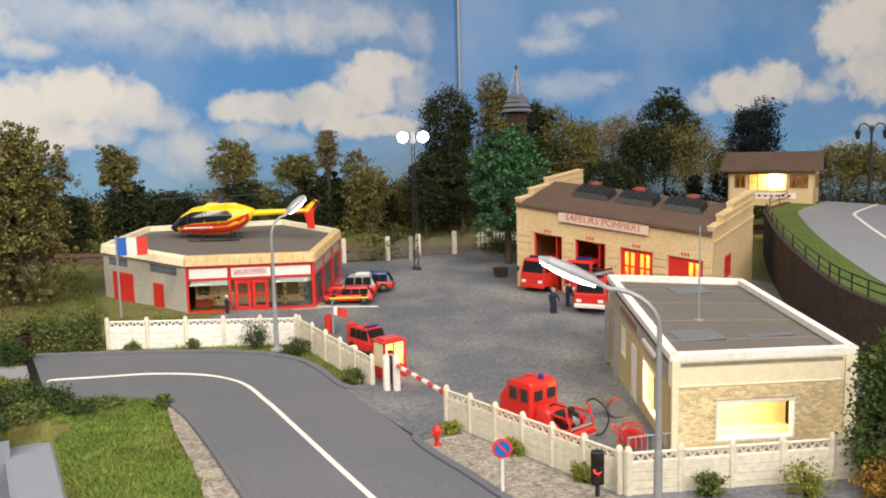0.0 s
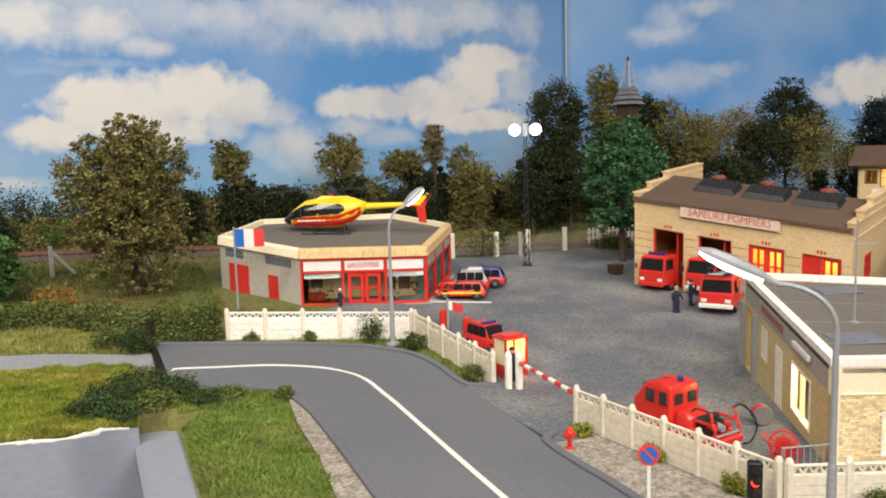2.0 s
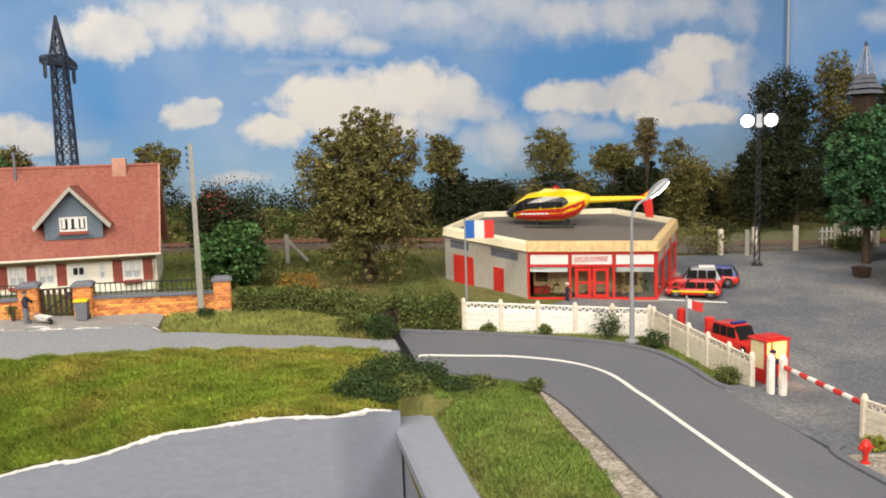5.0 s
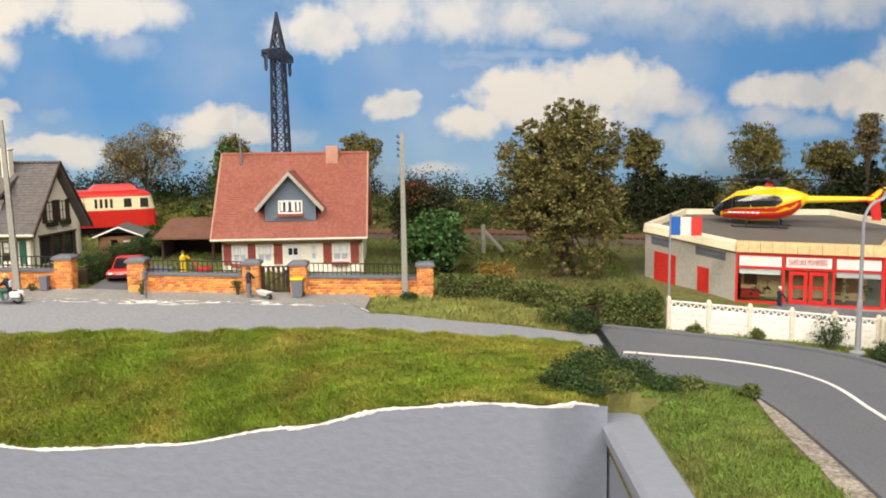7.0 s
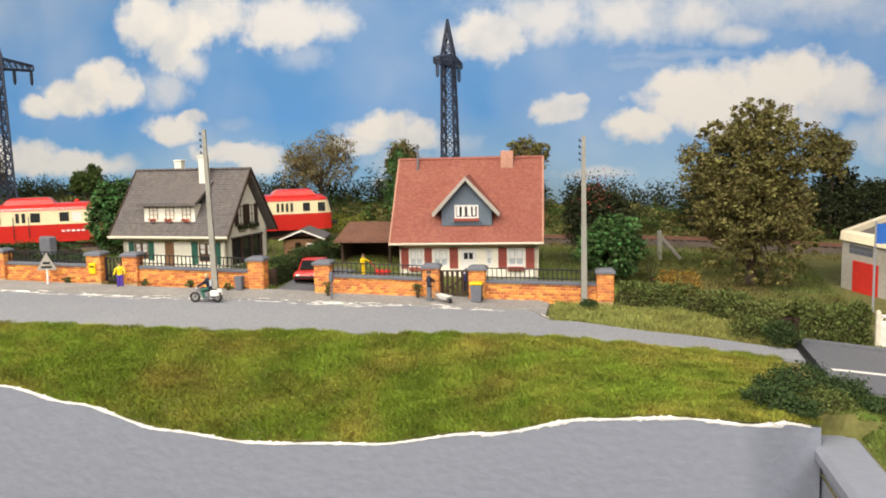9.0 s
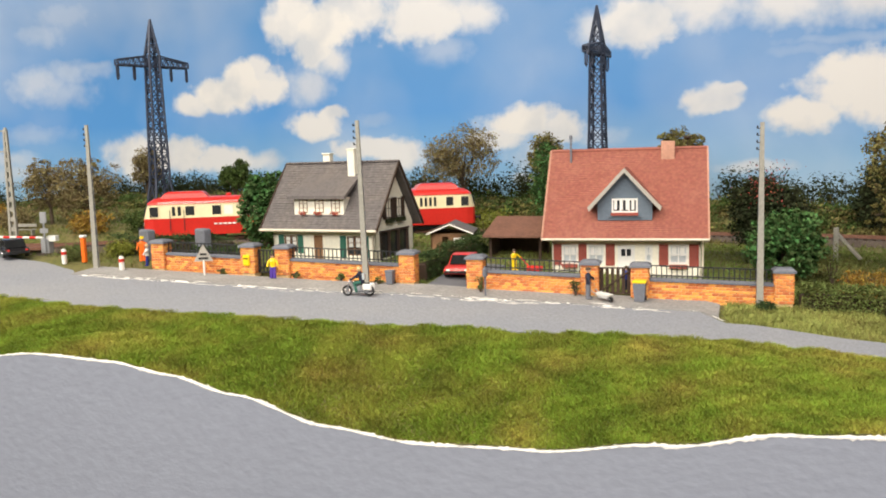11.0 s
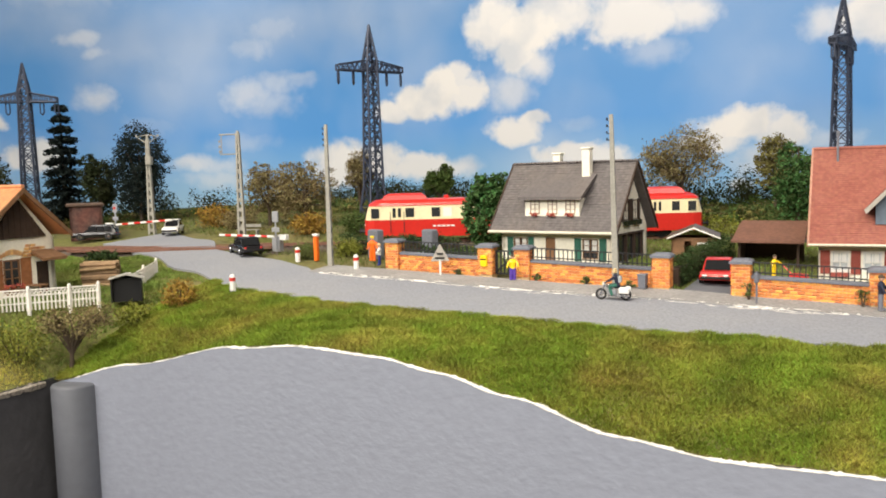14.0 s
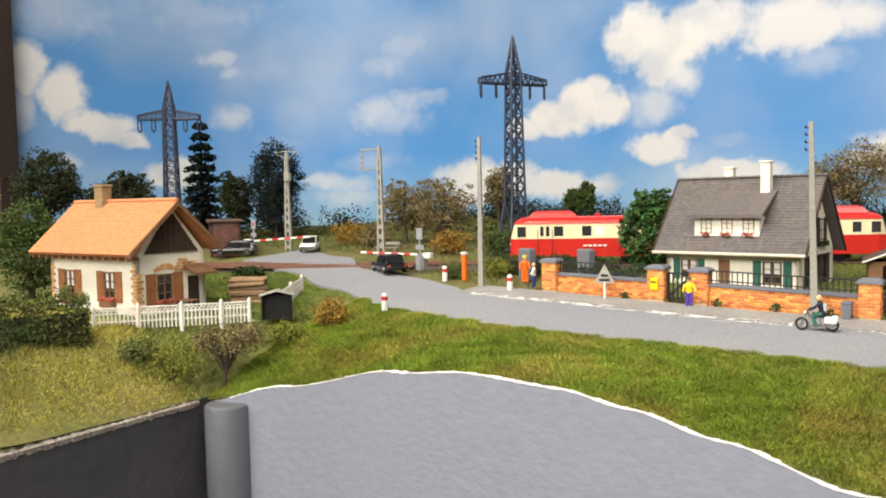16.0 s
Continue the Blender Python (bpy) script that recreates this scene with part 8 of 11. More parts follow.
ST = [(-4.2, 1.15, 0.05, 0.05), (-3.9, 1.2, 0.45, 0.35), (-3.3, 1.4, 0.85, 0.72), (-2.3, 1.68, 1.12, 1.15), (-1.0, 1.75, 1.2, 1.32), (0.6, 1.8, 1.18, 1.32), (1.7, 1.95, 0.95, 1.05), (2.4, 2.15, 0.5, 0.6), (2.8, 2.3, 0.26, 0.3)]
bm = B()
hull(bm, ST)
part("fuselage", bm, M["yellow"], he, "glossy yellow fuselage", smooth=True)
# red belly sides, a little proud of the hull
for s in (-1, 1):
    bm = B()
    rows = []
    for (x, zc, hw, hh), (a0, a1) in zip(ST[2:8], ((-62, -8), (-58, -9), (-55, -9), (-55, -8), (-58, 2), (-50, 8))):
        rows.append([(x, s * (hw + 0.03) * math.cos(radians(a)), zc + (hh + 0.03) * math.sin(radians(a))) for a in (a0, a0 * 0.6 + a1 * 0.4, a1)])
    for r0, r1 in zip(rows, rows[1:]):
        for k in range(2):
            quad(bm, r0[k], r0[k + 1], r1[k + 1], r1[k])
    bmesh.ops.remove_doubles(bm, verts=bm.verts[:], dist=0.001)
    part("red_flank", bm, M["red"], he)
    bm = B()
    rows = []
    for (x, zc, hw, hh), (a0, a1) in zip([ST[1], ST[2], ST[3], ST[4], ST[5], (1.1, 1.86, 1.03, 1.13)], ((-25, 60), (-6, 52), (-5, 42), (-5, 38), (-4, 34), (6, 26))):
        rows.append([(x, s * (hw + 0.035) * math.cos(radians(a)), zc + (hh + 0.035) * math.sin(radians(a))) for a in (a0, (a0 + a1) / 2, a1)])
    for r0, r1 in zip(rows, rows[1:]):
        for k in range(2):
            quad(bm, r0[k], r0[k + 1], r1[k + 1], r1[k])
    bmesh.ops.remove_doubles(bm, verts=bm.verts[:], dist=0.001)
    part("side_glass", bm, M["black_gloss"], he, "dark cabin glass")
    for k, x in enumerate((-2.55, -1.15, 0.0)):
        bm = B()
        box(bm, x, s * 1.15, 1.5, 0.09, 0.06, 0.85, 0.02, 0, 0, s * 10)
        part("window_post", bm, M["yellow"] if k else M["black"], he)
    bm = B()
    for k in range(7):
        box(bm, -2.7 + 0.34 * k, s * 1.13, 1.13, 0.24, 0.04, 0.13)
    part("lettering_bars", bm, M["white"], he)
bm = B()
hull(bm, [(-4.22, 1.17, 0.06, 0.06), (-3.92, 1.22, 0.48, 0.38), (-3.5, 1.36, 0.76, 0.62)])
part("nose_glass", bm, M["black_gloss"], he)
bm = B()
loft(bm, [[(-1.6, -0.6, 2.75), (1.8, -0.5, 2.7), (1.8, 0.5, 2.7), (-1.6, 0.6, 2.75)], [(-0.9, -0.45, 3.2), (1.3, -0.35, 3.1), (1.3, 0.35, 3.1), (-0.9, 0.45, 3.2)]])
part("engine_cowl", bm, M["yellow"], he)
bm = B()
rod(bm, (2.4, 0, 2.2), (7.4, 0, 2.3), 0.30, 0.17, 10)
part("tail_boom", bm, M["yellow"], he)
bm = B()
profile(bm, [(6.3, 2.3), (7.0, 2.0), (7.25, 0.75), (7.85, 0.7), (7.75, 2.1), (8.35, 3.1), (7.85, 3.2), (7.0, 2.55)], -0.07, 0.07)
part("tail_fin", bm, M["red"], he, "red swept tail fin")
bm = B()
profile(bm, [(7.1, 2.56), (7.85, 3.2), (8.1, 3.16), (7.5, 2.4)], -0.076, 0.076)
part("fin_tip", bm, M["yellow"], he)
for s in (-1, 1):
    bm = B()
    box(bm, 6.6, s * 0.75, 2.2, 0.7, 1.2, 0.08, 0.02)
    part("stabiliser", bm, M["red"], he)
    bm = B()
    pipe(bm, [(-2.6, s * 1.0, 0.12), (-2.2, s * 1.0, 0.06), (1.6, s * 1.0, 0.06)], 0.06, 6)
    for x in (-1.5, 0.9):
        pipe(bm, [(x, s * 1.0, 0.06), (x, s * 0.6, 0.75)], 0.055, 6)
    part("skid", bm, M["black"], he)
bm = B()
rod(bm, (0, 0, 3.1), (0, 0, 3.6), 0.12, 0.1, 8)
turned(bm, 0, 0, [(0.35, 3.15), (0.3, 3.35), (0.15, 3.42)], 10)
part("rotor_mast", bm, M["red"], he)
for k in range(4):
    bm = B()
    a = radians(12 + 90 * k)
    c, s = math.cos(a), math.sin(a)
    w = 0.19
    loft(bm, [[(r * c - w * s, r * s + w * c, z), (r * c + w * s, r * s - w * c, z), (r * c + w * s, r * s - w * c, z + 0.1), (r * c - w * s, r * s + w * c, z + 0.1)]
              for r, z in ((0.2, 3.6), (2.0, 3.68), (3.8, 3.62), (5.4, 3.45))])
    part("rotor_blade", bm, M["black"], he, "thin black rotor blade")
bm = B()
rod(bm, (8.1, -0.12, 2.9), (8.1, -0.22, 2.9), 0.12, 0.12, 8)
for k in range(2):
    box(bm, 8.1, -0.2, 2.88, 1.1, 0.03, 0.12, 0, 0, 35 + 90 * k)
part("tail_rotor", bm, M["black"], he)

# ---- concrete fences round the yard ----
def concrete_fence(pts, label, material, rail=True):
    """Posts with stacked slabs and a pierced top course; pts: (x, y) of the posts."""
    cx, cy = pts[len(pts) // 2]
    ob = thing("concrete_fence", cx, cy, G(cx, cy), 0, label, "fence", "concrete fences")
    for x, y in pts:
        bm = B()
        z = G(x, y)
        box(bm, x, y, z - 0.2, 0.28, 0.28, 2.0, 0.05)
        turned(bm, x, y, [(0.16, z + 1.78), (0.11, z + 1.92), (0.02, z + 1.97)], 6)
        wpart("post", bm, M["concrete"], ob)
    for (ax, ay), (bx, by) in zip(pts, pts[1:]):
        f = Face((ax, ay), (bx, by))
        za, zb = G(ax, ay), G(bx, by)
        k = (zb - za) / f.length

        def zz(s, h):
            return za + k * s + h

        for i in range(4):
            bm = B()
            s0, s1 = 0.14, f.length - 0.14
            lo, hi = -0.15 + 0.36 * i, -0.15 + 0.36 * (i + 1) - 0.02
            v = [bm.verts.new(f.at(s, zz(s, h), o)) for h in (lo, hi) for o in (-0.08, 0.08) for s in (s0, s1)]
            for q in ((0, 2, 3, 1), (4, 5, 7, 6), (0, 1, 5, 4), (2, 6, 7, 3), (0, 4, 6, 2), (1, 3, 7, 5)):
                bm.faces.new([v[j] for j in q])
            wpart("slab", bm, material, ob)
        bm = B()
        n = max(3, int(f.length / 0.42))
        for h in (1.30, 1.66):
            pipe(bm, [f.at(0.1, zz(0.1, h)), f.at(f.length - 0.1, zz(f.length - 0.1, h))], 0.07, 5)
        for i in range(n):
            a, b = 0.1 + (f.length - 0.2) * i / n, 0.1 + (f.length - 0.2) * (i + 1) / n
            m_ = (a + b) / 2
            rod(bm, f.at(a, zz(a, 1.32)), f.at(m_, zz(m_, 1.66)), 0.05, 0.05, 4)
            rod(bm, f.at(m_, zz(m_, 1.66)), f.at(b, zz(b, 1.32)), 0.05, 0.05, 4)
        wpart("pierced_course", bm, material, ob, "pierced top course of the fence")
    return ob


def between(p, q, n):
    return [(p[0] + (q[0] - p[0]) * k / n, p[1] + (q[1] - p[1]) * k / n) for k in range(n + 1)]


concrete_fence(between((6.4, 53.4), (18.0, 51.0), 5), "whitewashed concrete slab fence with pierced top course", M["concrete_white"])
concrete_fence(between((18.1, 50.6), (19.1, 41.0), 5), "stained cream concrete slab fence beside the gate", M["concrete"])
concrete_fence(between((19.7, 33.2), (21.4, 22.3), 6), "cream concrete slab fence along the gravel verge", M["concrete"])
concrete_fence(between((21.6, 22.0), (33.5, 17.2), 6), "cream concrete fence with arched top course", M["concrete"])

# gate: two stout posts, striped barrier, sentry box
for x, y in ((19.5, 39.9), (20.0, 39.6)):
    bm = B()
    box(bm, x, y, 0.2, 0.34, 0.34, 2.0, 0.06)
    turned(bm, x, y, [(0.2, 2.18), (0.12, 2.34), (0.02, 2.4)], 8)
    solid("gate_post", bm, M["concrete_white"], label="short white concrete post at the yard gate", category="post", group="gate posts")
bx_scale = 0.84
ba = thing("barrier", 20.0, 39.4, 1.75, 0, "red and white striped barrier pole across the gate", "barrier")
a, b = Vector((20.0, 39.4, 1.75)), Vector((19.75, 33.3, 1.75))
for k in range(9):
    bm = B()
    rod(bm, a.lerp(b, k / 9), a.lerp(b, (k + 1) / 9), 0.13, 0.13, 8)
    wpart("band", bm, M["red"] if k % 2 == 0 else M["white"], ba)
bx = thing("sentry_box", 20.7, 42.0, G(20.7, 42.0), 8, "lit red sentry box with glazed sides", "sentry box")
for x in (-0.85, 0.85):
    for y in (-0.7, 0.7):
        bm = B()
        box(bm, x, y, 0, 0.16, 0.16, 2.7, 0.02)
        part("corner_post", bm, M["red"], bx)
bm = B()
box(bm, 0, 0, 2.65, 2.0, 1.7, 0.16, 0.04)
box(bm, 0, 0, 2.8, 1.5, 1.2, 0.12, 0.04)
part("roof", bm, M["red"], bx)
for n_, q in (("back_panel", (0, 0.72, 1.7, 0.06)), ("side_panel", (0.86, 0, 0.06, 1.4)), ("side_panel", (-0.86, 0, 0.06, 1.4))):
    bm = B()
    box(bm, q[0], q[1], 0.0, q[2], q[3], 0.9)
    part(n_, bm, M["red"], bx)
    bm = B()
    box(bm, q[0], q[1], 0.9, q[2] * 0.9, q[3] * 0.9, 1.75)
    part("panel_board", bm, M["cream"], bx)
bx.scale = (bx_scale, bx_scale, bx_scale)
room_lamp(20.7, 41.9, 2.1, 0.009, (1.0, 0.62, 0.25))


# flags, beacons, signs
def flag(x, y, z, h, rz, w, colours, label, sag=0.0):
    ob = thing("flag", x, y, z, rz, label, "flag", "flags")
    bm = B()
    rod(bm, (0, 0, 0), (0, 0, h), 0.09, 0.06, 7)
    ball(bm, 0, 0, h, 0.1, 1, 1)
    part("pole", bm, M["steel"], ob)
    n = 4
    for i, c in enumerate(colours):
        bm = B()
        for k in range(n):
            u0, u1 = (i + k / n) / 3, (i + (k + 1) / n) / 3
            w0, w1 = 0.12 * math.sin(u0 * 7), 0.12 * math.sin(u1 * 7)
            quad(bm, (w * u0, w0, h - 0.1 - sag * u0), (w * u1, w1, h - 0.1 - sag * u1), (w * u1, w1, h - 0.1 - w * 0.62 - sag * u1), (w * u0, w0, h - 0.1 - w * 0.62 - sag * u0))
        bmesh.ops.remove_doubles(bm, verts=bm.verts[:], dist=0.001)
        bmesh.ops.solidify(bm, geom=bm.faces[:], thickness=0.03)
        part("cloth_band", bm, c, ob)


FB = mat("flag_blue", (0.02, 0.12, 0.45), 0.7, 0.06)
FR = mat("flag_red", (0.70, 0.05, 0.04), 0.7, 0.06)
flag(8.2, 60.8, G(8.2, 60.8), 5.9, -14, 2.1, (FB, M["white"], FR), "tricolour flag in blue, white and red on a grey pole")
flag(21.0, 51.9, G(21, 51.9), 2.1, -25, 1.0, (M["white"], FR, FR), "small white and red flag beside the fence", 0.3)
for x, y in ((20.9, 52.4), (21.6, 50.0)):
    bm = B()
    turned(bm, x, y, [(0.32, G(x, y)), (0.32, G(x, y) + 1.15), (0.2, G(x, y) + 1.25)], 10)
    solid("red_bollard", bm, M["red"], label="short glossy red bollard in the yard", category="bollard", group="red bollards")
sg = thing("no_parking_sign", 17.15, 24.2, 0.35, -28, "round blue no-parking sign with red rim on a post", "road sign")
bm = B()
rod(bm, (0, 0, 0), (0, 0, 2.3), 0.07, 0.07, 6)
part("post", bm, M["white"], sg)
for r, y, m_, n_ in ((0.40, -0.08, FR, "rim"), (0.31, -0.10, FB, "disc")):
    bm = B()
    rod(bm, (0, y + 0.04, 2.05), (0, y, 2.05), r, r, 20)
    part(n_, bm, m_, sg)
bm = B()
box(bm, 0, -0.105, 2.03, 0.6, 0.02, 0.08, 0, 0, 45)
part("bar", bm, FR, sg)
tl_ = thing("traffic_light", 20.3, 22.3, 0.0, -35, "black traffic light showing red on a dark post", "traffic light")
bm = B()
rod(bm, (0, 0, 0), (0, 0, 1.0), 0.09, 0.09, 7)
part("post", bm, M["iron"], tl_)
bm = B()
box(bm, 0, 0, 0.9, 0.5, 0.4, 1.35, 0.06)
part("housing", bm, M["black"], tl_)
for k in range(3):
    bm = B()
    z0 = 1.12 + 0.42 * k
    rod(bm, (0, -0.2, z0), (0, -0.24, z0), 0.15, 0.15, 10)
    part("lens", bm, M["lamp_red"] if k == 1 else M["black_gloss"], tl_)
    bm = B()
    rod(bm, (0, -0.2, z0 + 0.12), (0, -0.42, z0 + 0.1), 0.16, 0.14, 8)
    part("visor", bm, M["black"], tl_)
hy_ = thing("fire_hydrant", 17.55, 30.3, 0.42, 0, "small red fire hydrant on the gravel verge", "hydrant")
bm = B()
turned(bm, 0, 0, [(0.2, 0), (0.2, 0.08), (0.11, 0.12), (0.11, 0.5), (0.2, 0.55), (0.22, 0.8), (0.12, 0.98), (0.03, 1.03)], 10)
part("body", bm, M["red"], hy_)
for s in (-1, 1):
    bm = B()
    rod(bm, (s * 0.15, 0, 0.68), (s * 0.3, 0, 0.68), 0.09, 0.09, 8)
    part("outlet", bm, M["red"], hy_)
# planted tub by the hall
tb = thing("tree_tub", 41.6, 62.0, G(41.6, 62.0), 0, "dark brown square planting tub under the tree", "planter")
bm = B()
loft(bm, [[(-0.8, -0.8, 0), (0.8, -0.8, 0), (0.8, 0.8, 0), (-0.8, 0.8, 0)], [(-1.0, -1.0, 1.2), (1.0, -1.0, 1.2), (1.0, 1.0, 1.2), (-1.0, 1.0, 1.2)]])
part("tub", bm, M["wood_dark"], tb)
tb.scale = (0.55, 0.55, 0.7)
# bay line in front of the station
bm = B()
slab(bm, [(22.6, 59.3), (26.9, 57.2), (26.96, 57.33), (22.66, 59.43)], lambda x, y: G(x, y) - 0.05, lambda x, y: G(x, y) + 0.03)
solid("parking_line", bm, M["white"], label="white painted parking line on the yard", category="road marking", kind="structure")

# track fence behind the yard: concrete posts and wire lattice
tf = thing("track_fence", 40, 71, G(40, 71), 0, "wire lattice fence on concrete posts beside the track", "fence")
P_ = [(27.0, 76.0), (31.0, 74.3), (35.4, 73.4), (39.0, 73.6), (43.2, 73.4), (47.4, 73.2), (51.6, 73.0)]
for x, y in P_:
    bm = B()
    box(bm, x, y, G(x, y) - 0.1, 0.42, 0.42, 2.5, 0.05)
    wpart("post", bm, M["concrete"], tf)
for (ax, ay), (bx_, by) in zip(P_, P_[1:]):
    bm = B()
    L_ = math.hypot(bx_ - ax, by - ay)
    n = int(L_ / 0.3)
    for i in range(n):
        for d in (-1, 1):
            f0, f1 = i / n, min(1, (i + 5) / n) if d > 0 else max(0, (i - 5) / n)
            p = (ax + (bx_ - ax) * f0, ay + (by - ay) * f0)
            q = (ax + (bx_ - ax) * f1, ay + (by - ay) * f1)
            rod(bm, (p[0], p[1], G(*p) + 0.2), (q[0], q[1], G(*q) + 0.2 + 1.7 * abs(f1 - f0) * n / 5), 0.022, 0.022, 3)
    wpart("wire_mesh", bm, M["grey_concrete"], tf)
# leaning post props seen left of the big tree and by the yard
for x, y, rz in ((-4.6, 75.0, 10), (37.6, 72.5, 40)):
    bm = B()
    box(bm, 0, 0, -0.2, 0.35, 0.35, 2.6, 0.04)
    rod(bm, (0.1, 0, 1.9), (1.7, -0.4, 0), 0.16, 0.16, 6)
    solid("fence_strut", bm, M["grey_concrete"], x, y, G(x, y), rz, label="old concrete fence post with a leaning strut", category="fence post", group="strutted posts")
# white fence piece beside the hall
wf = thing("picket_fence", 50.5, 75.5, G(50.5, 75), 0, "short white picket fence by the track", "fence")
for k in range(12):
    bm = B()
    box(bm, -3 + 0.5 * k, 0, 0, 0.2, 0.08, 1.7, 0.02)
    part("picket", bm, M["white"], wf)
bm = B()
box(bm, -0.2, 0.07, 0.5, 6.2, 0.06, 0.15)
box(bm, -0.2, 0.07, 1.2, 6.2, 0.06, 0.15)
part("rail", bm, M["white"], wf)

# ---- level crossing ----
def half_barrier(x, y, z, rz, length, tip):
    ob = thing("crossing_barrier", x, y, z, rz, "white and red level crossing barrier on a grey stand", "barrier", "crossing barriers")
    bm = B()
    box(bm, 0, 0, 0, 0.8, 0.7, 1.25, 0.06)
    part("machine", bm, M["steel"], ob)
    for k in range(9):
        bm = B()
        p, q = Vector((0.4, 0, 1.3)), Vector((length, 0, 1.3 + tip))
        rod(bm, p.lerp(q, k / 9), p.lerp(q, (k + 1) / 9), 0.11, 0.11, 6)
        part("band", bm, M["white"] if k % 2 == 0 else M["red"], ob)
    bm = B()
    box(bm, -0.6, 0, 1.0, 0.9, 0.5, 0.5, 0.05)
    part("counterweight", bm, M["white"], ob)
    bm = B()
    rod(bm, (-0.2, 0.5, 0), (-0.2, 0.5, 3.2), 0.08, 0.08, 6)
    box(bm, -0.2, 0.5, 1.75, 0.8, 0.08, 0.4, 0.04)
    box(bm, -0.2, 0.5, 2.6, 0.62, 0.16, 0.95, 0.05)
    part("signal_head", bm, M["steel"], ob)
    bm = B()
    rod(bm, (-0.2, 0.43, 3.1), (-0.2, 0.39, 3.1), 0.17, 0.17, 10)
    part("signal_lens", bm, M["red_matt"], ob, "unlit red signal lens")
    return ob


half_barrier(-67.5, 59.2, G(-67.5, 59.2), 186, 6.4, 0.1)
half_barrier(-94.5, 63.0, G(-94.5, 63), 8, 8.0, 0.5)
for x, y in ((-59.0, 45.2), (-62.4, 55.9), (-55.5, 54.6)):
    ob = thing("verge_post", x, y, G(x, y) - 0.05, 0, "white roadside marker post with red band", "marker post", "marker posts")
    bm = B()
    turned(bm, 0, 0, [(0.2, 0), (0.2, 0.75)], 10)
    part("shaft", bm, M["white"], ob)
    bm = B()
    turned(bm, 0, 0, [(0.21, 0.75), (0.21, 1.0)], 10)
    part("band", bm, M["red_matt"], ob)
    bm = B()
    turned(bm, 0, 0, [(0.2, 1.0), (0.17, 1.15), (0.08, 1.22)], 10)
    part("cap", bm, M["white"], ob)
op = thing("warning_post", -61.0, 56.6, G(-61, 56.6), 0, "orange roadside call post with white cap", "call post")
bm = B()
box(bm, 0, 0, 0, 0.36, 0.36, 2.0, 0.06)
part("body", bm, M["orange"], op)
bm = B()
box(bm, 0, 0, 2.0, 0.46, 0.46, 0.22, 0.06)
part("cap", bm, M["white"], op)
ws = thing("warning_sign", -48.1, 54.7, G(-48.1, 54.7), 28, "grey triangular warning sign seen from behind on a post", "road sign")
bm = B()
rod(bm, (0, 0, 0), (0, 0, 1.2), 0.08, 0.08, 6)
part("post", bm, M["white"], ws)
bm = B()
profile(bm, [(-0.68, 1.1), (0.68, 1.1), (0.0, 2.35)], -0.04, 0.04)
part("plate", bm, M["plaster_grey"], ws)
bm = B()
box(bm, 0, -0.06, 1.25, 0.7, 0.03, 0.14)
box(bm, 0, -0.06, 1.55, 0.45, 0.03, 0.14)
part("pictogram", bm, M["black"], ws)
for x, y, h in ((-57.2, 59.6, 2.5), (-53.2, 61.6, 2.4)):
    bm = B()
    box(bm, 0, 0, -0.2, 1.35, 0.8, h, 0.12)
    solid("equipment_cabinet", bm, M["coping"], x, y, G(x, y), -20, label="dark grey trackside equipment cabinet", category="cabinet", group="cabinets")
# small shed of brick beyond the crossing
bs = thing("brick_shed", -99.3, 63.0, G(-99.3, 63), -35, "low ruined brick shed with a dark opening", "shed")
walls(bs, M["ruin_brick"], "", [(Face((-3.2, -1.6), (3.2, -1.6)), -0.3, 3.4, 0.3, [(0.6, 3.6, -0.3, 2.6)])] + [(Face(p, q), -0.3, 3.4, 0.3, ()) for p, q in (((3.2, -1.6), (3.2, 1.6)), ((3.2, 1.6), (-3.2, 1.6)), ((-3.2, 1.6), (-3.2, -1.6)))], False)
bm = B()
box(bm, 0, 0, 3.4, 7.0, 3.8, 0.25, 0.05)
part("roof", bm, M["roof_brown"], bs)
# bench by the far side of the crossing
bn = thing("bench", -77.5, 66.0, G(-77.5, 66), 10, "plain grey wooden bench", "bench")
bm = B()
box(bm, 0, 0, 0.5, 2.6, 0.5, 0.1, 0.02)
part("seat", bm, M["grey_concrete"], bn)
for s in (-1, 1):
    bm = B()
    box(bm, s * 1.0, 0, 0, 0.12, 0.45, 0.5)
    part("leg", bm, M["grey_concrete"], bn)
bm = B()
box(bm, 0, 0.25, 0.8, 2.6, 0.08, 0.3, 0.02)
part("backrest", bm, M["grey_concrete"], bn)


# ---- brick garden fences: piers, copings, iron rails (their bricks come last) ----
FENCE_LINE = [(-52.8, 55.9), (-45.0, 56.1), (-42.2, 56.2), (-32.6, 56.3), (-27.8, 56.4), (-20.4, 57.2), (-17.3, 57.5), (-8.9, 58.8)]
PIERS = []
for i, (x, y) in enumerate(FENCE_LINE):
    ob = thing("fence_pier", x, y, G(x, y) + 0.05, 4, "square orange brick fence pier with slate cap", "fence pier", "brick piers")
    bm = B()
    box(bm, 0, 0, -0.3, 1.02, 1.02, 2.28, 0.02)
    part("core", bm, M["mortar"], ob)
    bm = B()
    loft(bm, [[(-0.66, -0.66, 1.98), (0.66, -0.66, 1.98), (0.66, 0.66, 1.98), (-0.66, 0.66, 1.98)], [(-0.66, -0.66, 2.12), (0.66, -0.66, 2.12), (0.66, 0.66, 2.12), (-0.66, 0.66, 2.12)],
              [(-0.45, -0.45, 2.26), (0.45, -0.45, 2.26), (0.45, 0.45, 2.26), (-0.45, 0.45, 2.26)]])
    part("cap", bm, M["coping"], ob)
    PIERS.append(ob)
RUNS = []
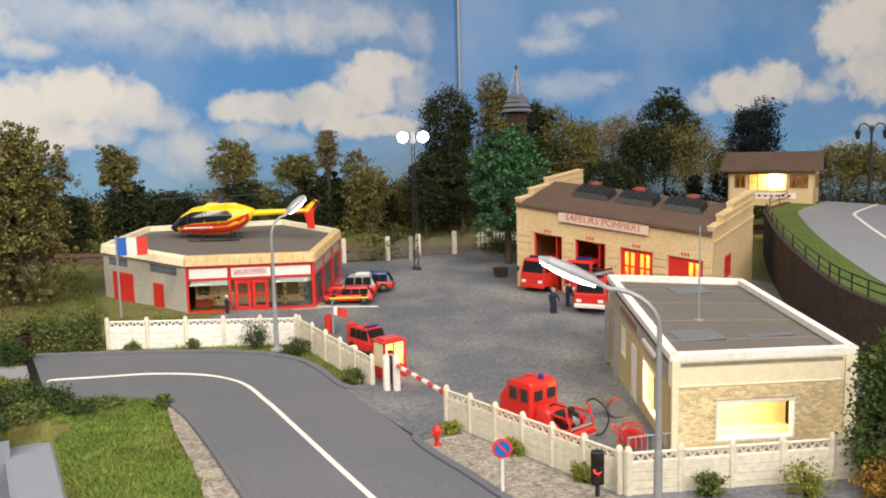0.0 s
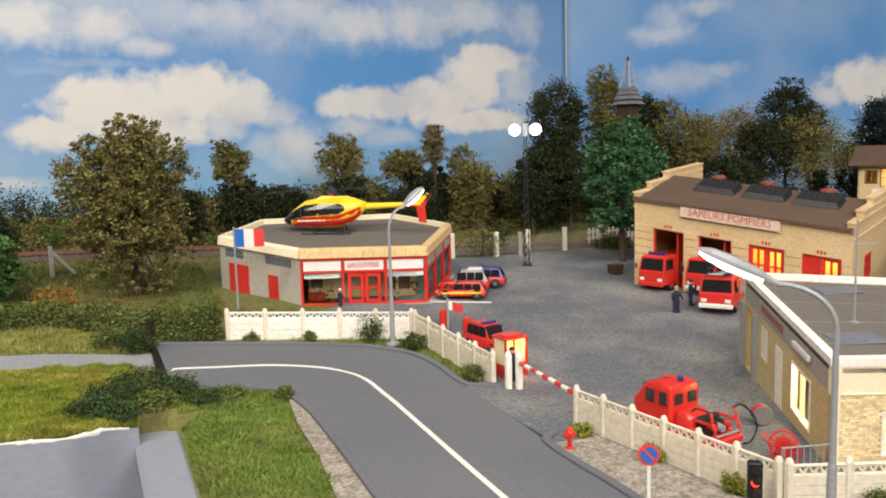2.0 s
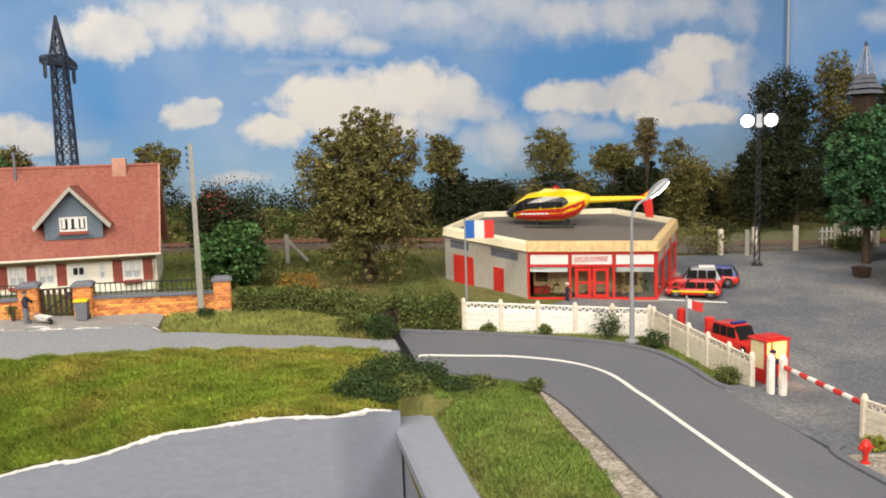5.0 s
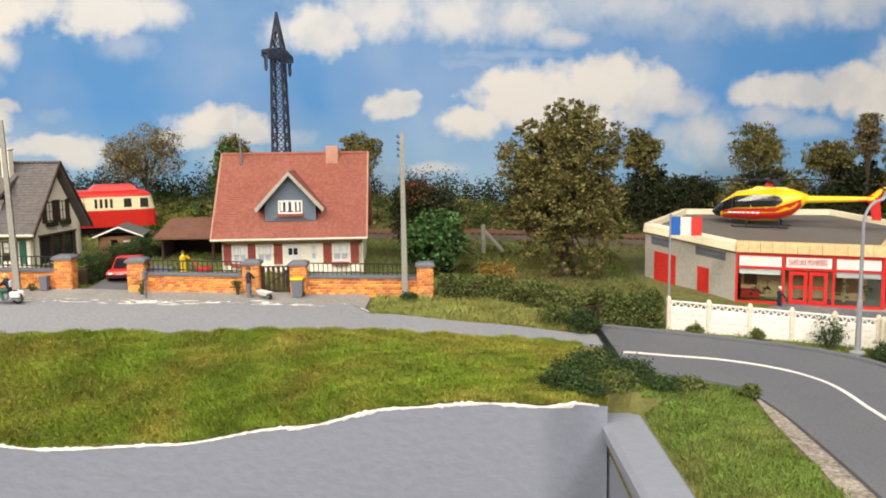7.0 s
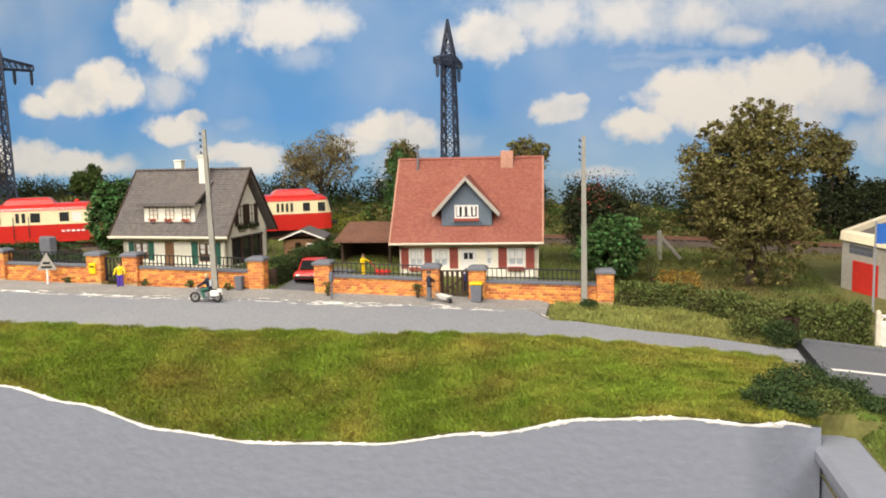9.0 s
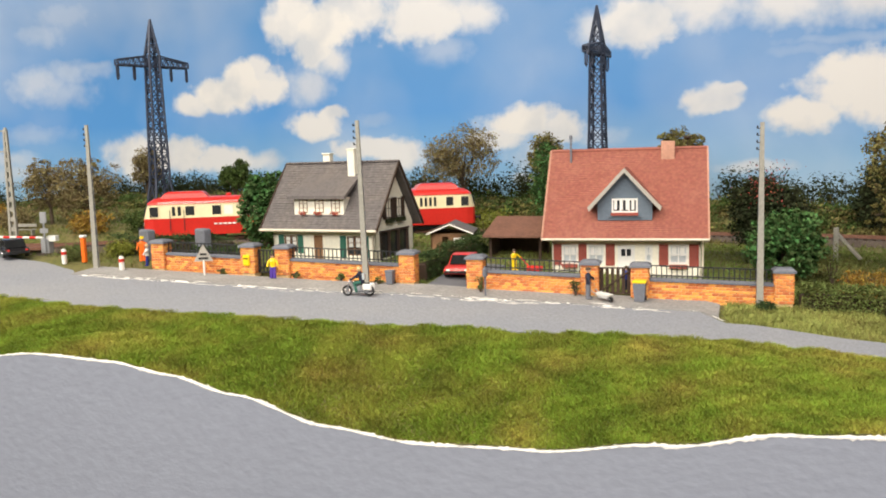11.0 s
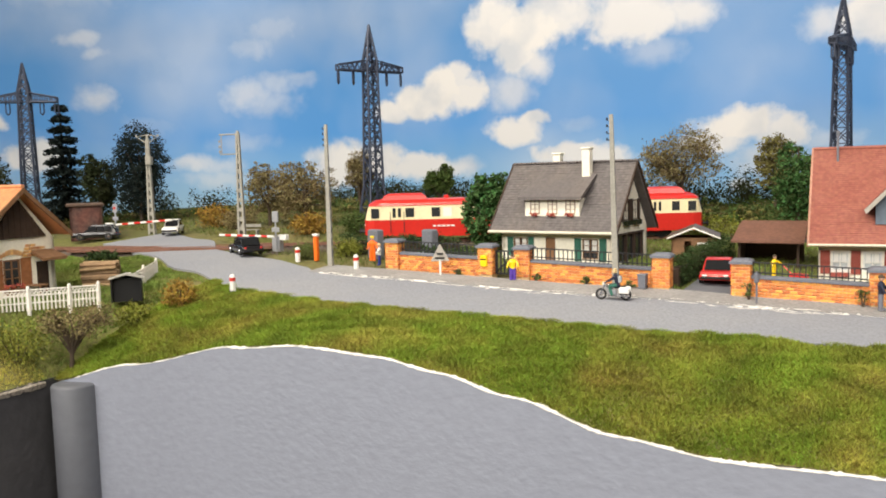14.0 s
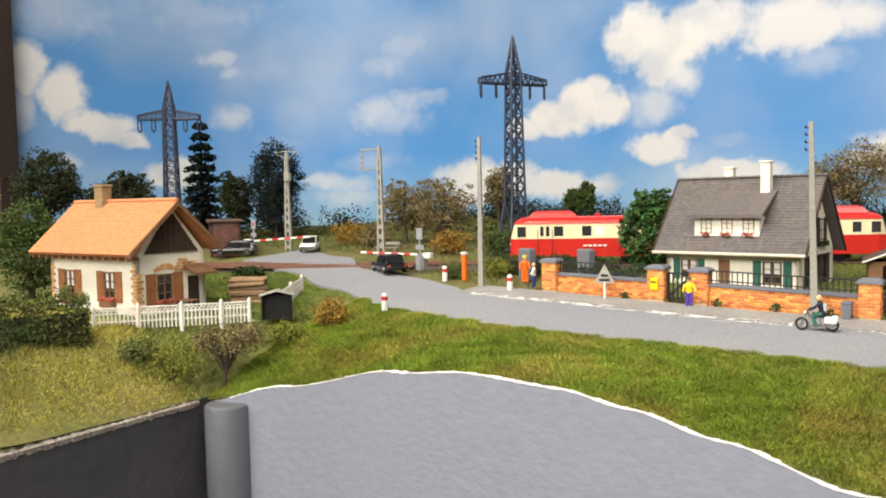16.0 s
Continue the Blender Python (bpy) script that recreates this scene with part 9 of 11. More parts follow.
for a, b in ((0, 1), (2, 3), (4, 5), (6, 7)):
    p, q = Vector(FENCE_LINE[a]), Vector(FENCE_LINE[b])
    d = (q - p).normalized()
    p, q = p + d * 0.52, q - d * 0.52
    L_ = (q - p).length
    za, zb = G(p.x, p.y) + 0.05, G(q.x, q.y) + 0.05
    ob = thing("brick_fence", p.x, p.y, za, math.degrees(math.atan2(d.y, d.x)), "low orange brick garden fence with slate coping and iron rails", "fence", "brick fences")
    k = (zb - za) / L_
    f = Face((0, 0), (L_, 0))

    def skew(bm, k=k):
        for v in bm.verts:
            v.co.z += k * v.co.x
        return bm

    bm = B()
    f.blk(bm, 0, L_, -0.3, 1.12, -0.17, 0.17)
    part("core", skew(bm), M["mortar"], ob)
    bm = B()
    loft(bm, [[(0, -0.32, 1.12), (0, 0.32, 1.12), (0, 0.32, 1.24), (0, 0.05, 1.34), (0, -0.32, 1.24)], [(L_, -0.32, 1.12), (L_, 0.32, 1.12), (L_, 0.32, 1.24), (L_, 0.05, 1.34), (L_, -0.32, 1.24)]])
    part("coping", skew(bm), M["coping"], ob, "slate coping")
    for h in (1.45, 2.05):
        bm = B()
        box(bm, L_ / 2, 0, h, L_, 0.09, 0.07)
        part("rail", skew(bm), M["iron"], ob)
    n = int(L_ / 0.31)
    bars = None
    bmb = B()
    box(bmb, 0, 0, 1.3, 0.06, 0.06, 0.78)
    me = finish(bmb, "baluster", M["iron"])
    for i in range(n):
        x = (i + 0.5) * L_ / n
        o = new("baluster", me)
        o.parent = ob
        o.location = (x * S, 0, k * x * S)
    RUNS.append((ob, L_, k))
# garden gates
for (a, b), m_ in (((1, 2), "iron"), ((5, 6), "wood_dark")):
    p, q = Vector(FENCE_LINE[a]), Vector(FENCE_LINE[b])
    d = (q - p).normalized()
    ob = thing("garden_gate", (p.x + q.x) / 2, (p.y + q.y) / 2 + 0.1, G(p.x, p.y) + 0.08, math.degrees(math.atan2(d.y, d.x)), "closed dark garden gate between brick piers", "gate", "garden gates")
    w = (q - p).length - 1.1
    bm = B()
    Face((-w / 2, 0), (w / 2, 0)).sash(bm, 0, w, 0.05, 1.75, 0.09, -0.06, 0.06)
    part("gate_frame", bm, M[m_], ob)
    for i in range(6):
        bm = B()
        box(bm, -w / 2 + w * (i + 0.5) / 6, 0, 0.1, 0.12 if m_ == "iron" else 0.2, 0.06, 1.6)
        part("slat", bm, M[m_], ob)
    bm = B()
    rod(bm, (-w / 2, -0.07, 0.15), (w / 2, -0.07, 1.6), 0.06, 0.06, 5)
    part("brace", bm, M[m_], ob)


# bins, letter box, post
def bin_(x, y, rz, body, lid, label):
    ob = thing("wheelie_bin", x, y, G(x, y) + 0.12, rz, label, "bin")
    bm = B()
    loft(bm, [[(-0.3, -0.3, 0), (0.3, -0.3, 0), (0.3, 0.3, 0), (-0.3, 0.3, 0)], [(-0.38, -0.4, 1.15), (0.38, -0.4, 1.15), (0.38, 0.36, 1.15), (-0.38, 0.36, 1.15)]])
    part("body", bm, body, ob)
    bm = B()
    box(bm, 0, -0.02, 1.15, 0.86, 0.86, 0.16, 0.05)
    part("lid", bm, lid, ob)
    for s in (-1, 1):
        bm = B()
        rod(bm, (s * 0.3, 0.32, 0.14), (s * 0.38, 0.32, 0.14), 0.14, 0.14, 8)
        part("wheel", bm, M["black"], ob)
    return ob


bin_(-17.2, 56.4, 0, M["coping"], M["yellow"], "dark grey wheelie bin with yellow lid by the gate")
bin_(-33.6, 55.4, 0, M["coping"], M["coping"], "dark blue-grey wheelie bin beside the driveway pier").scale = (0.68, 0.68, 0.72)
lb = thing("letter_box", -45.0, 55.5, G(-45, 55.5) + 0.75, 0, "yellow letter box fixed to the brick pier", "letter box")
bm = B()
box(bm, 0, 0, 0, 0.55, 0.2, 0.8, 0.06)
part("body", bm, M["yellow"], lb)
bm = B()
box(bm, 0, -0.11, 0.5, 0.4, 0.03, 0.08)
part("slot", bm, M["black"], lb)
sp = thing("round_sign", -26.6, 54.5, G(-26.6, 54.5), 0, "narrow dark roadside sign on a thin post", "road sign")
bm = B()
rod(bm, (0, 0, 0), (0, 0, 2.0), 0.06, 0.06, 6)
part("post", bm, M["coping"], sp)
bm = B()
box(bm, 0, 0, 1.3, 0.25, 0.45, 0.6, 0.08)
part("plate", bm, M["coping"], sp)

# motorcycle with panniers
mc = thing("motorcycle", -34.3, 52.0, G(-34.3, 52) + 0.06, 6, "silver touring motorcycle with pale panniers on the street", "motorcycle")
for x in (-0.78, 0.70):
    bm = B()
    for k in range(16):
        a, b = k * math.pi / 8, (k + 1) * math.pi / 8
        rod(bm, (x + 0.29 * math.cos(a), 0, 0.35 + 0.29 * math.sin(a)), (x + 0.29 * math.cos(b), 0, 0.35 + 0.29 * math.sin(b)), 0.065, 0.065, 6)
    wl = part("wheel", bm, M["rubber"], mc)
    bm = B()
    for k in range(6):
        a = k * math.pi / 6
        rod(bm, (x - 0.28 * math.cos(a), 0, 0.35 - 0.28 * math.sin(a)), (x + 0.28 * math.cos(a), 0, 0.35 + 0.28 * math.sin(a)), 0.012, 0.012, 3)
    rod(bm, (x, -0.09, 0.35), (x, 0.09, 0.35), 0.07, 0.07, 8)
    part("spokes", bm, M["chrome"], wl)
bm = B()
for y in (-0.1, 0.1):
    pipe(bm, [(-0.78, y, 0.35), (-0.52, y, 0.98)], 0.035, 5)
pipe(bm, [(-0.5, -0.36, 1.08), (-0.5, -0.1, 1.02), (-0.5, 0.1, 1.02), (-0.5, 0.36, 1.08)], 0.03, 5)
part("fork", bm, M["chrome"], mc)
bm = B()
pipe(bm, [(-0.5, 0, 0.92), (-0.35, 0, 0.38), (0.25, 0, 0.32), (0.70, 0, 0.35)], 0.05, 6)
pipe(bm, [(-0.5, 0, 0.92), (0.1, 0, 0.76), (0.70, 0, 0.40)], 0.045, 6)
box(bm, -0.08, 0, 0.3, 0.48, 0.34, 0.36, 0.07)
part("frame_and_engine", bm, M["steel"], mc)
bm = B()
hull_ = [(-0.48, 0.04, 0.06), (-0.36, 0.15, 0.14), (-0.05, 0.16, 0.15), (0.12, 0.08, 0.08)]
loft(bm, [[(x, w * math.cos(a), 0.86 + h * math.sin(a)) for a in [k * math.pi / 4 for k in range(8)]] for x, w, h in hull_])
part("tank", bm, M["chrome"], mc, smooth=True)
bm = B()
box(bm, 0.36, 0, 0.72, 0.72, 0.26, 0.14, 0.05)
part("saddle", bm, M["black"], mc)
for y in (-0.27, 0.27):
    bm = B()
    box(bm, 0.66, y, 0.42, 0.62, 0.2, 0.40, 0.07)
    part("pannier", bm, M["white"], mc, "pale rounded pannier")
    bm = B()
    rod(bm, (-0.1, y * 0.7, 0.26), (0.98, y * 0.8, 0.3), 0.045, 0.06, 6)
    part("exhaust", bm, M["chrome"], mc)
bm = B()
box(bm, -0.62, 0, 0.86, 0.14, 0.2, 0.2, 0.05)
part("headlight", bm, M["white"], mc)
# its rider: one painted casting with bent knees
bm = B()
idx = []
for s_ in (-1, 1):
    rod(bm, (0.22, s_ * 0.14, 0.92), (-0.24, s_ * 0.2, 0.84), 0.12, 0.1, 7)
    rod(bm, (-0.24, s_ * 0.2, 0.84), (-0.06, s_ * 0.22, 0.3), 0.1, 0.08, 7)
idx += [1] * len(bm.faces)
loft(bm, [[(x + 0.17 * w * math.cos(k * math.pi / 4), 0.25 * w * math.sin(k * math.pi / 4), z) for k in range(8)] for x, w, z in ((0.25, 0.9, 0.85), (0.2, 0.95, 1.15), (0.12, 1.1, 1.4), (0.1, 0.6, 1.58))])
for s_ in (-1, 1):
    rod(bm, (0.1, s_ * 0.26, 1.45), (-0.18, s_ * 0.34, 1.2), 0.085, 0.075, 6)
    rod(bm, (-0.18, s_ * 0.34, 1.2), (-0.46, s_ * 0.32, 1.1), 0.075, 0.06, 6)
idx += [0] * (len(bm.faces) - len(idx))
box(bm, 0.36, 0, 1.05, 0.2, 0.36, 0.42, 0.06)
idx += [2] * (len(bm.faces) - len(idx))
ball(bm, 0.06, 0, 1.74, 0.17, 1.1, 1)
idx += [3] * (len(bm.faces) - len(idx))
me = finish(bm, "figurine", M["navy"])
for m_ in (M["shutter_green"], M["pane_pale"], M["gutter_tan"]):
    me.materials.append(m_)
me.polygons.foreach_set("material_index", idx)
rd_ = new("figurine", me)
rd_.matrix_basis = pose(-34.3 * S, 52.0 * S, (G(-34.3, 52) + 0.07) * S, 0, 0, 6)
tagged(rd_, "tiny painted figurine riding the silver motorcycle with a rucksack", "figurine", "miniature figurines")
# hand truck by the gate
ht = thing("wheelbarrow", -19.2, 55.6, G(-19.2, 55.6) + 0.1, -25, "white wheelbarrow parked on the pavement", "wheelbarrow")
bm = B()
loft(bm, [[(-0.5, -0.25, 0.35), (0.3, -0.25, 0.3), (0.3, 0.25, 0.3), (-0.5, 0.25, 0.35)], [(-0.7, -0.4, 0.75), (0.6, -0.4, 0.6), (0.6, 0.4, 0.6), (-0.7, 0.4, 0.75)]])
part("tray", bm, M["white"], ht)
bm = B()
rod(bm, (0.55, -0.06, 0.22), (0.55, 0.06, 0.22), 0.22, 0.22, 12)
part("wheel", bm, M["rubber"], ht)
for s in (-1, 1):
    bm = B()
    pipe(bm, [(0.55, s * 0.1, 0.22), (-0.4, s * 0.3, 0.45), (-1.2, s * 0.35, 0.9)], 0.04, 5)
    part("handle", bm, M["steel"], ht)
ht.scale = (0.75, 0.75, 0.75)


# ---- painted miniature figurines, one plain mesh each ----
def figurine(x, y, z, rz, top, legs, head, label, arm=20.0, tall=2.0):
    bm = B()
    idx = []

    def mark(i):
        while len(idx) < len(bm.faces):
            idx.append(i)

    for s in (-1, 1):
        rod(bm, (s * 0.14, 0, 0), (s * 0.12, 0, 0.95), 0.13, 0.15, 7)
        box(bm, s * 0.15, -0.07, 0, 0.2, 0.36, 0.1, 0.03)
    mark(1)
    loft(bm, [[(0.30 * w * math.cos(k * math.pi / 4), 0.19 * w * math.sin(k * math.pi / 4), zz) for k in range(8)] for w, zz in ((0.85, 0.9), (0.8, 1.15), (1.05, 1.45), (0.7, 1.62), (0.3, 1.68))])
    for s in (-1, 1):
        a = radians(arm) * (1 if s > 0 else 0.6)
        rod(bm, (s * 0.3, 0, 1.5), (s * (0.3 + 0.35 * math.sin(a)), -0.25, 1.5 - 0.55 * math.cos(a)), 0.09, 0.07, 6)
    mark(0)
    ball(bm, 0, -0.02, 1.84, 0.165, 1.15, 1)
    mark(2)
    turned(bm, 0, 0, [(0.185, 1.88), (0.17, 1.99), (0.06, 2.06)], 8)
    mark(1 if head is None else 3)
    me = finish(bm, "figurine", top)
    for m_ in (legs, M["skin"], head or legs):
        me.materials.append(m_)
    me.polygons.foreach_set("material_index", idx)
    ob = new("figurine", me)
    ob.matrix_basis = pose(x * S, y * S, z * S, 0, 0, rz) @ Matrix.Diagonal((tall / 2.06,) * 3 + (1,))
    return tagged(ob, label, "figurine", "miniature figurines")


def ground_z(x, y, lift=0.06):
    return G(x, y) + lift


figurine(38.3, 49.4, ground_z(38.3, 49.4, 0), -20, M["navy"], M["navy"], M["steel"], "tiny painted figurine in dark fire uniform standing in the yard")
figurine(40.6, 50.6, ground_z(40.6, 50.6, 0), 40, M["navy"], M["navy"], M["black"], "tiny painted figurine in dark uniform beside the ladder engine")
figurine(15.6, 59.9, 1.62, 100, M["navy"], M["navy"], M["white"], "tiny painted figurine by the station entrance", 60, 1.6)
figurine(20.3, 41.0, 0.3, 10, M["navy"], M["navy"], M["navy"], "tiny painted figurine at the sentry box")
figurine(-20.3, 55.9, ground_z(-20.3, 55.9, 0.12), 90, M["navy"], M["coping"], M["bark"], "tiny painted figurine in dark blue holding a wheelbarrow", 55)
figurine(-18.4, 59.3, ground_z(-18.4, 59.3), 0, M["blue"], M["navy"], M["bark"], "tiny painted figurine in the front garden", 30, 1.6)
figurine(-42.5, 55.0, ground_z(-42.5, 55.0, 0.12), 20, M["yellow"], mat("violet_cloth", (0.10, 0.05, 0.35), 0.7), M["bark"], "tiny painted figurine with yellow top and violet trousers", 35, 1.75)
figurine(-56.4, 58.0, ground_z(-56.4, 58.0), 30, M["orange"], M["orange"], M["yellow"], "tiny painted figurine in orange work clothes")
figurine(-54.6, 56.4, ground_z(-54.6, 56.4, 0.1), -60, M["white"], M["blue"], M["plaster_tan"], "tiny painted figurine in pale shirt and blue trousers", 40, 1.7)
figurine(-26.9, 62.5, ground_z(-26.9, 62.5), 60, M["yellow"], M["yellow"], M["bark"], "tiny painted figurine in yellow gardening", 60, 1.55)
# red mower in the garden
bm = B()
box(bm, 0, 0, 0.1, 1.1, 0.7, 0.35, 0.08)
pipe(bm, [(0.4, 0, 0.3), (1.2, 0, 1.0)], 0.04, 5)
solid("garden_mower", bm, M["red"], -25.4, 62.6, G(-25.4, 62.6), 160, label="small red garden mower on the lawn", category="mower")

# ---- cottage garden: white fence, log pile, black crate ----
def white_fence(pts, label):
    cx, cy = pts[0]
    ob = thing("garden_fence", cx, cy, land(cx, cy), 0, label, "fence", "white fences")
    for i, (x, y) in enumerate(pts):
        bm = B()
        z = G(x, y) - 0.1
        box(bm, x, y, z - 0.7, 0.2, 0.2, 1.85, 0.04)
        turned(bm, x, y, [(0.12, z + 1.13), (0.08, z + 1.25), (0.02, z + 1.3)], 6)
        wpart("post", bm, M["concrete_white"], ob)
    for (ax, ay), (bx_, by) in zip(pts, pts[1:]):
        za, zb = G(ax, ay) - 0.1, G(bx_, by) - 0.1
        for h in (0.18, 0.66, 1.02):
            bm = B()
            rod(bm, (ax, ay, za + h), (bx_, by, zb + h), 0.05, 0.05, 5)
            wpart("rail", bm, M["concrete_white"], ob)
        n = max(2, int(math.hypot(bx_ - ax, by - ay) / 0.22))
        for k in range(n):
            f = (k + 0.5) / n
            bm = B()
            x, y, z = ax + (bx_ - ax) * f, ay + (by - ay) * f, za + (zb - za) * f
            box(bm, x, y, z - 0.3, 0.08, 0.08, 1.0)
            wpart("baluster", bm, M["concrete_white"], ob)
        bm = B()
        for k in range(n):
            f0, f1 = k / n, (k + 1) / n
            rod(bm, (ax + (bx_ - ax) * f0, ay + (by - ay) * f0, za + (zb - za) * f0 + 0.64), (ax + (bx_ - ax) * f1, ay + (by - ay) * f1, za + (zb - za) * f1 + 0.93), 0.04, 0.04, 4)
            rod(bm, (ax + (bx_ - ax) * f1, ay + (by - ay) * f1, za + (zb - za) * f1 + 0.64), (ax + (bx_ - ax) * f0, ay + (by - ay) * f0, za + (zb - za) * f0 + 0.93), 0.03, 0.03, 4)
        wpart("lattice", bm, M["concrete_white"], ob)


white_fence([(-70.3, 31.5), (-69.0, 33.7), (-67.7, 35.9), (-66.5, 38.0), (-65.7, 39.6)], "white painted garden fence with lattice band")
white_fence([(-70.0, 48.0), (-68.3, 45.4), (-66.8, 43.0)], "white sloping fence by the log pile")
lp = thing("log_pile", -70.5, 43.4, G(-69.8, 43.4) - 0.15, 44, "stacked pile of cut firewood logs", "log pile")
bm = B()
loft(bm, [[(x, 0.2 * w * math.cos(a), 0.17 * w * math.sin(a)) for a in (0.3, 1.3, 2.6, 3.5, 4.6, 5.6)] for x, w in ((-1.25, 0.9), (-0.4, 1.05), (0.5, 0.95), (1.25, 1.0))])
me = finish(bm, "log", M["log"])
rnd = random.Random(23)
for r in range(6):
    for c in range(4):
        o = new("log", me)
        o.parent = lp
        o.matrix_basis = pose(rnd.uniform(-0.12, 0.12) * S, (c * 0.4 + (r % 2) * 0.2 - 0.7) * S, (0.15 + r * 0.3) * S, rnd.uniform(0, 360), rnd.uniform(-3, 3), rnd.uniform(-5, 5))
bc = thing("black_crate", -65.0, 41.3, G(-65.0, 41.3) - 0.35, 48, "black open-fronted crate under a pale pitched board", "crate")
for x in (-1.12, 1.12):
    bm = B()
    box(bm, x, 0, 0, 0.12, 1.5, 1.8, 0.02)
    part("side", bm, M["black"], bc)
bm = B()
box(bm, 0, 0.68, 0, 2.2, 0.12, 1.9, 0.02)
part("back", bm, M["black"], bc)
bm = B()
box(bm, 0, -0.3, 0, 2.1, 0.06, 1.75)
part("curtain", bm, M["black"], bc, "dark inner board")
for s_ in (-1, 1):
    bm = B()
    loft(bm, [[(s_ * 1.35, -0.85, 1.72), (s_ * 1.35, 0.85, 1.72), (s_ * 1.35, 0.85, 1.77), (s_ * 1.35, -0.85, 1.77)], [(0, -0.85, 2.05), (0, 0.85, 2.05), (0, 0.85, 2.1), (0, -0.85, 2.1)]])
    part("roof_board", bm, M["grey_concrete"], bc, "pale pitched roof board")
bc.scale = (0.84, 0.84, 0.9)
tbn = thing("garden_table", -71.0, 38.4, G(-71, 38.4) - 0.12, 20, "small dark wooden garden table", "table")
bm = B()
box(bm, 0, 0, 0.75, 1.8, 0.8, 0.1, 0.02)
part("tabletop", bm, M["wood"], tbn)
for sx in (-1, 1):
    for sy in (-1, 1):
        bm = B()
        box(bm, sx * 0.75, sy * 0.3, 0, 0.1, 0.1, 0.76)
        part("leg", bm, M["wood"], tbn)

# ---- plants ----
RNG = np.random.RandomState(7)


def leaf_quads(pts, size, rng, flat=0.35):
    """Small leaf blades at the given places, each turned its own way."""
    n = len(pts)
    nrm = rng.normal(size=(n, 3))
    nrm[:, 2] = np.abs(nrm[:, 2]) + flat
    nrm /= np.linalg.norm(nrm, axis=1)[:, None]
    u = np.cross(nrm, rng.normal(size=(n, 3)))
    u /= np.linalg.norm(u, axis=1)[:, None] + 1e-9
    v = np.cross(nrm, u)
    sz = size * rng.uniform(0.55, 1.35, (n, 1))
    q = np.stack([pts - u * sz, pts - v * sz * 0.6, pts + u * sz, pts + v * sz * 0.6], axis=1).reshape(-1, 3)
    f = np.arange(4 * n).reshape(-1, 4)
    return q, f.tolist()


def crown_points(blobs, n, rng, clump=0.26, shell=0.5, twig=28):
    """Places of leaves: clumps of leaves spread through ellipsoids, thinner inside."""
    vol = np.array([b[3] * b[4] * b[5] for b in blobs])
    out = []
    for b, share in zip(blobs, vol / vol.sum()):
        k = max(4, int(n * share / twig))
        d = rng.normal(size=(k, 3))
        d /= np.linalg.norm(d, axis=1)[:, None]
        r = shell + (1 - shell) * rng.uniform(0, 1, (k, 1)) ** 0.6
        r *= rng.uniform(0.85, 1.08, (k, 1))
        c = np.array(b[:3]) + d * r * np.array(b[3:])
        m = np.array(b[3:]).mean() * clump
        p = np.repeat(c, twig, axis=0) + rng.normal(size=(k * twig, 3)) * m * np.array([0.55, 0.55, 0.42])
        out.append(p)
    return np.concatenate(out)


def tree(name, label, x, y, z, blobs, leaf, n, size, trunk=0.3, category="tree", limbs=6, clump=0.26, shell=0.5, twig=28, group="", seed=1):
    """blobs: ellipsoids (x, y, z, rx, ry, rz) about the foot of the trunk."""
    rng = np.random.RandomState(seed)
    ob = thing(name, x, y, z, 0, label, category, group)
    top = max(b[2] for b in blobs)
    bm = B()
    bend = rng.uniform(-0.3, 0.3, 2)
    stem = [(0, 0, -0.4), (bend[0] * 0.4, bend[1] * 0.4, top * 0.33), (bend[0], bend[1], top * 0.66), (bend[0] * 0.6, bend[1] * 0.6, top * 1.05)]
    for i, (p, q) in enumerate(zip(stem, stem[1:])):
        rod(bm, p, q, trunk * (1 - 0.27 * i), trunk * (1 - 0.27 * (i + 1)), 7)
    for k in range(limbs):
        b = blobs[k % len(blobs)]
        a = rng.uniform(0, 6.28)
        e = (b[0] + b[3] * 0.7 * math.cos(a), b[1] + b[4] * 0.7 * math.sin(a), b[2] + b[5] * rng.uniform(-0.3, 0.6))
        s0 = top * rng.uniform(0.25, 0.7)
        m = (e[0] * 0.45, e[1] * 0.45, s0 + (e[2] - s0) * 0.65)
        rod(bm, (bend[0] * 0.5, bend[1] * 0.5, s0), m, trunk * 0.38, trunk * 0.24, 5)
        rod(bm, m, e, trunk * 0.24, trunk * 0.07, 5)
    part("trunk", bm, M["bark"], ob)
    q, f = leaf_quads(crown_points(blobs, n, rng, clump, shell, twig), size, rng)
    o = new("crown", cloud_mesh("crown", q, f, LEAF[leaf]))
    o.parent = ob
    return ob


def bush(x, y, z, r, h, leaf, n, size, label, seed=1, name="bush", group=""):
    rng = np.random.RandomState(seed)
    ob = thing(name, x, y, z, 0, label, "bush", group)
    bm = B()
    for k in range(4):
        a = k * 1.7 + seed
        rod(bm, (0, 0, -0.2), (r * 0.5 * math.cos(a), r * 0.5 * math.sin(a), h * 0.7), 0.07, 0.03, 4)
    part("stem", bm, M["bark"], ob)
    q, f = leaf_quads(crown_points([(0, 0, h * 0.5, r, r, h * 0.52)], n, rng, 0.3, 0.25, 14), size, rng)
    o = new("foliage", cloud_mesh("foliage", q, f, LEAF[leaf]))
    o.parent = ob
    return ob


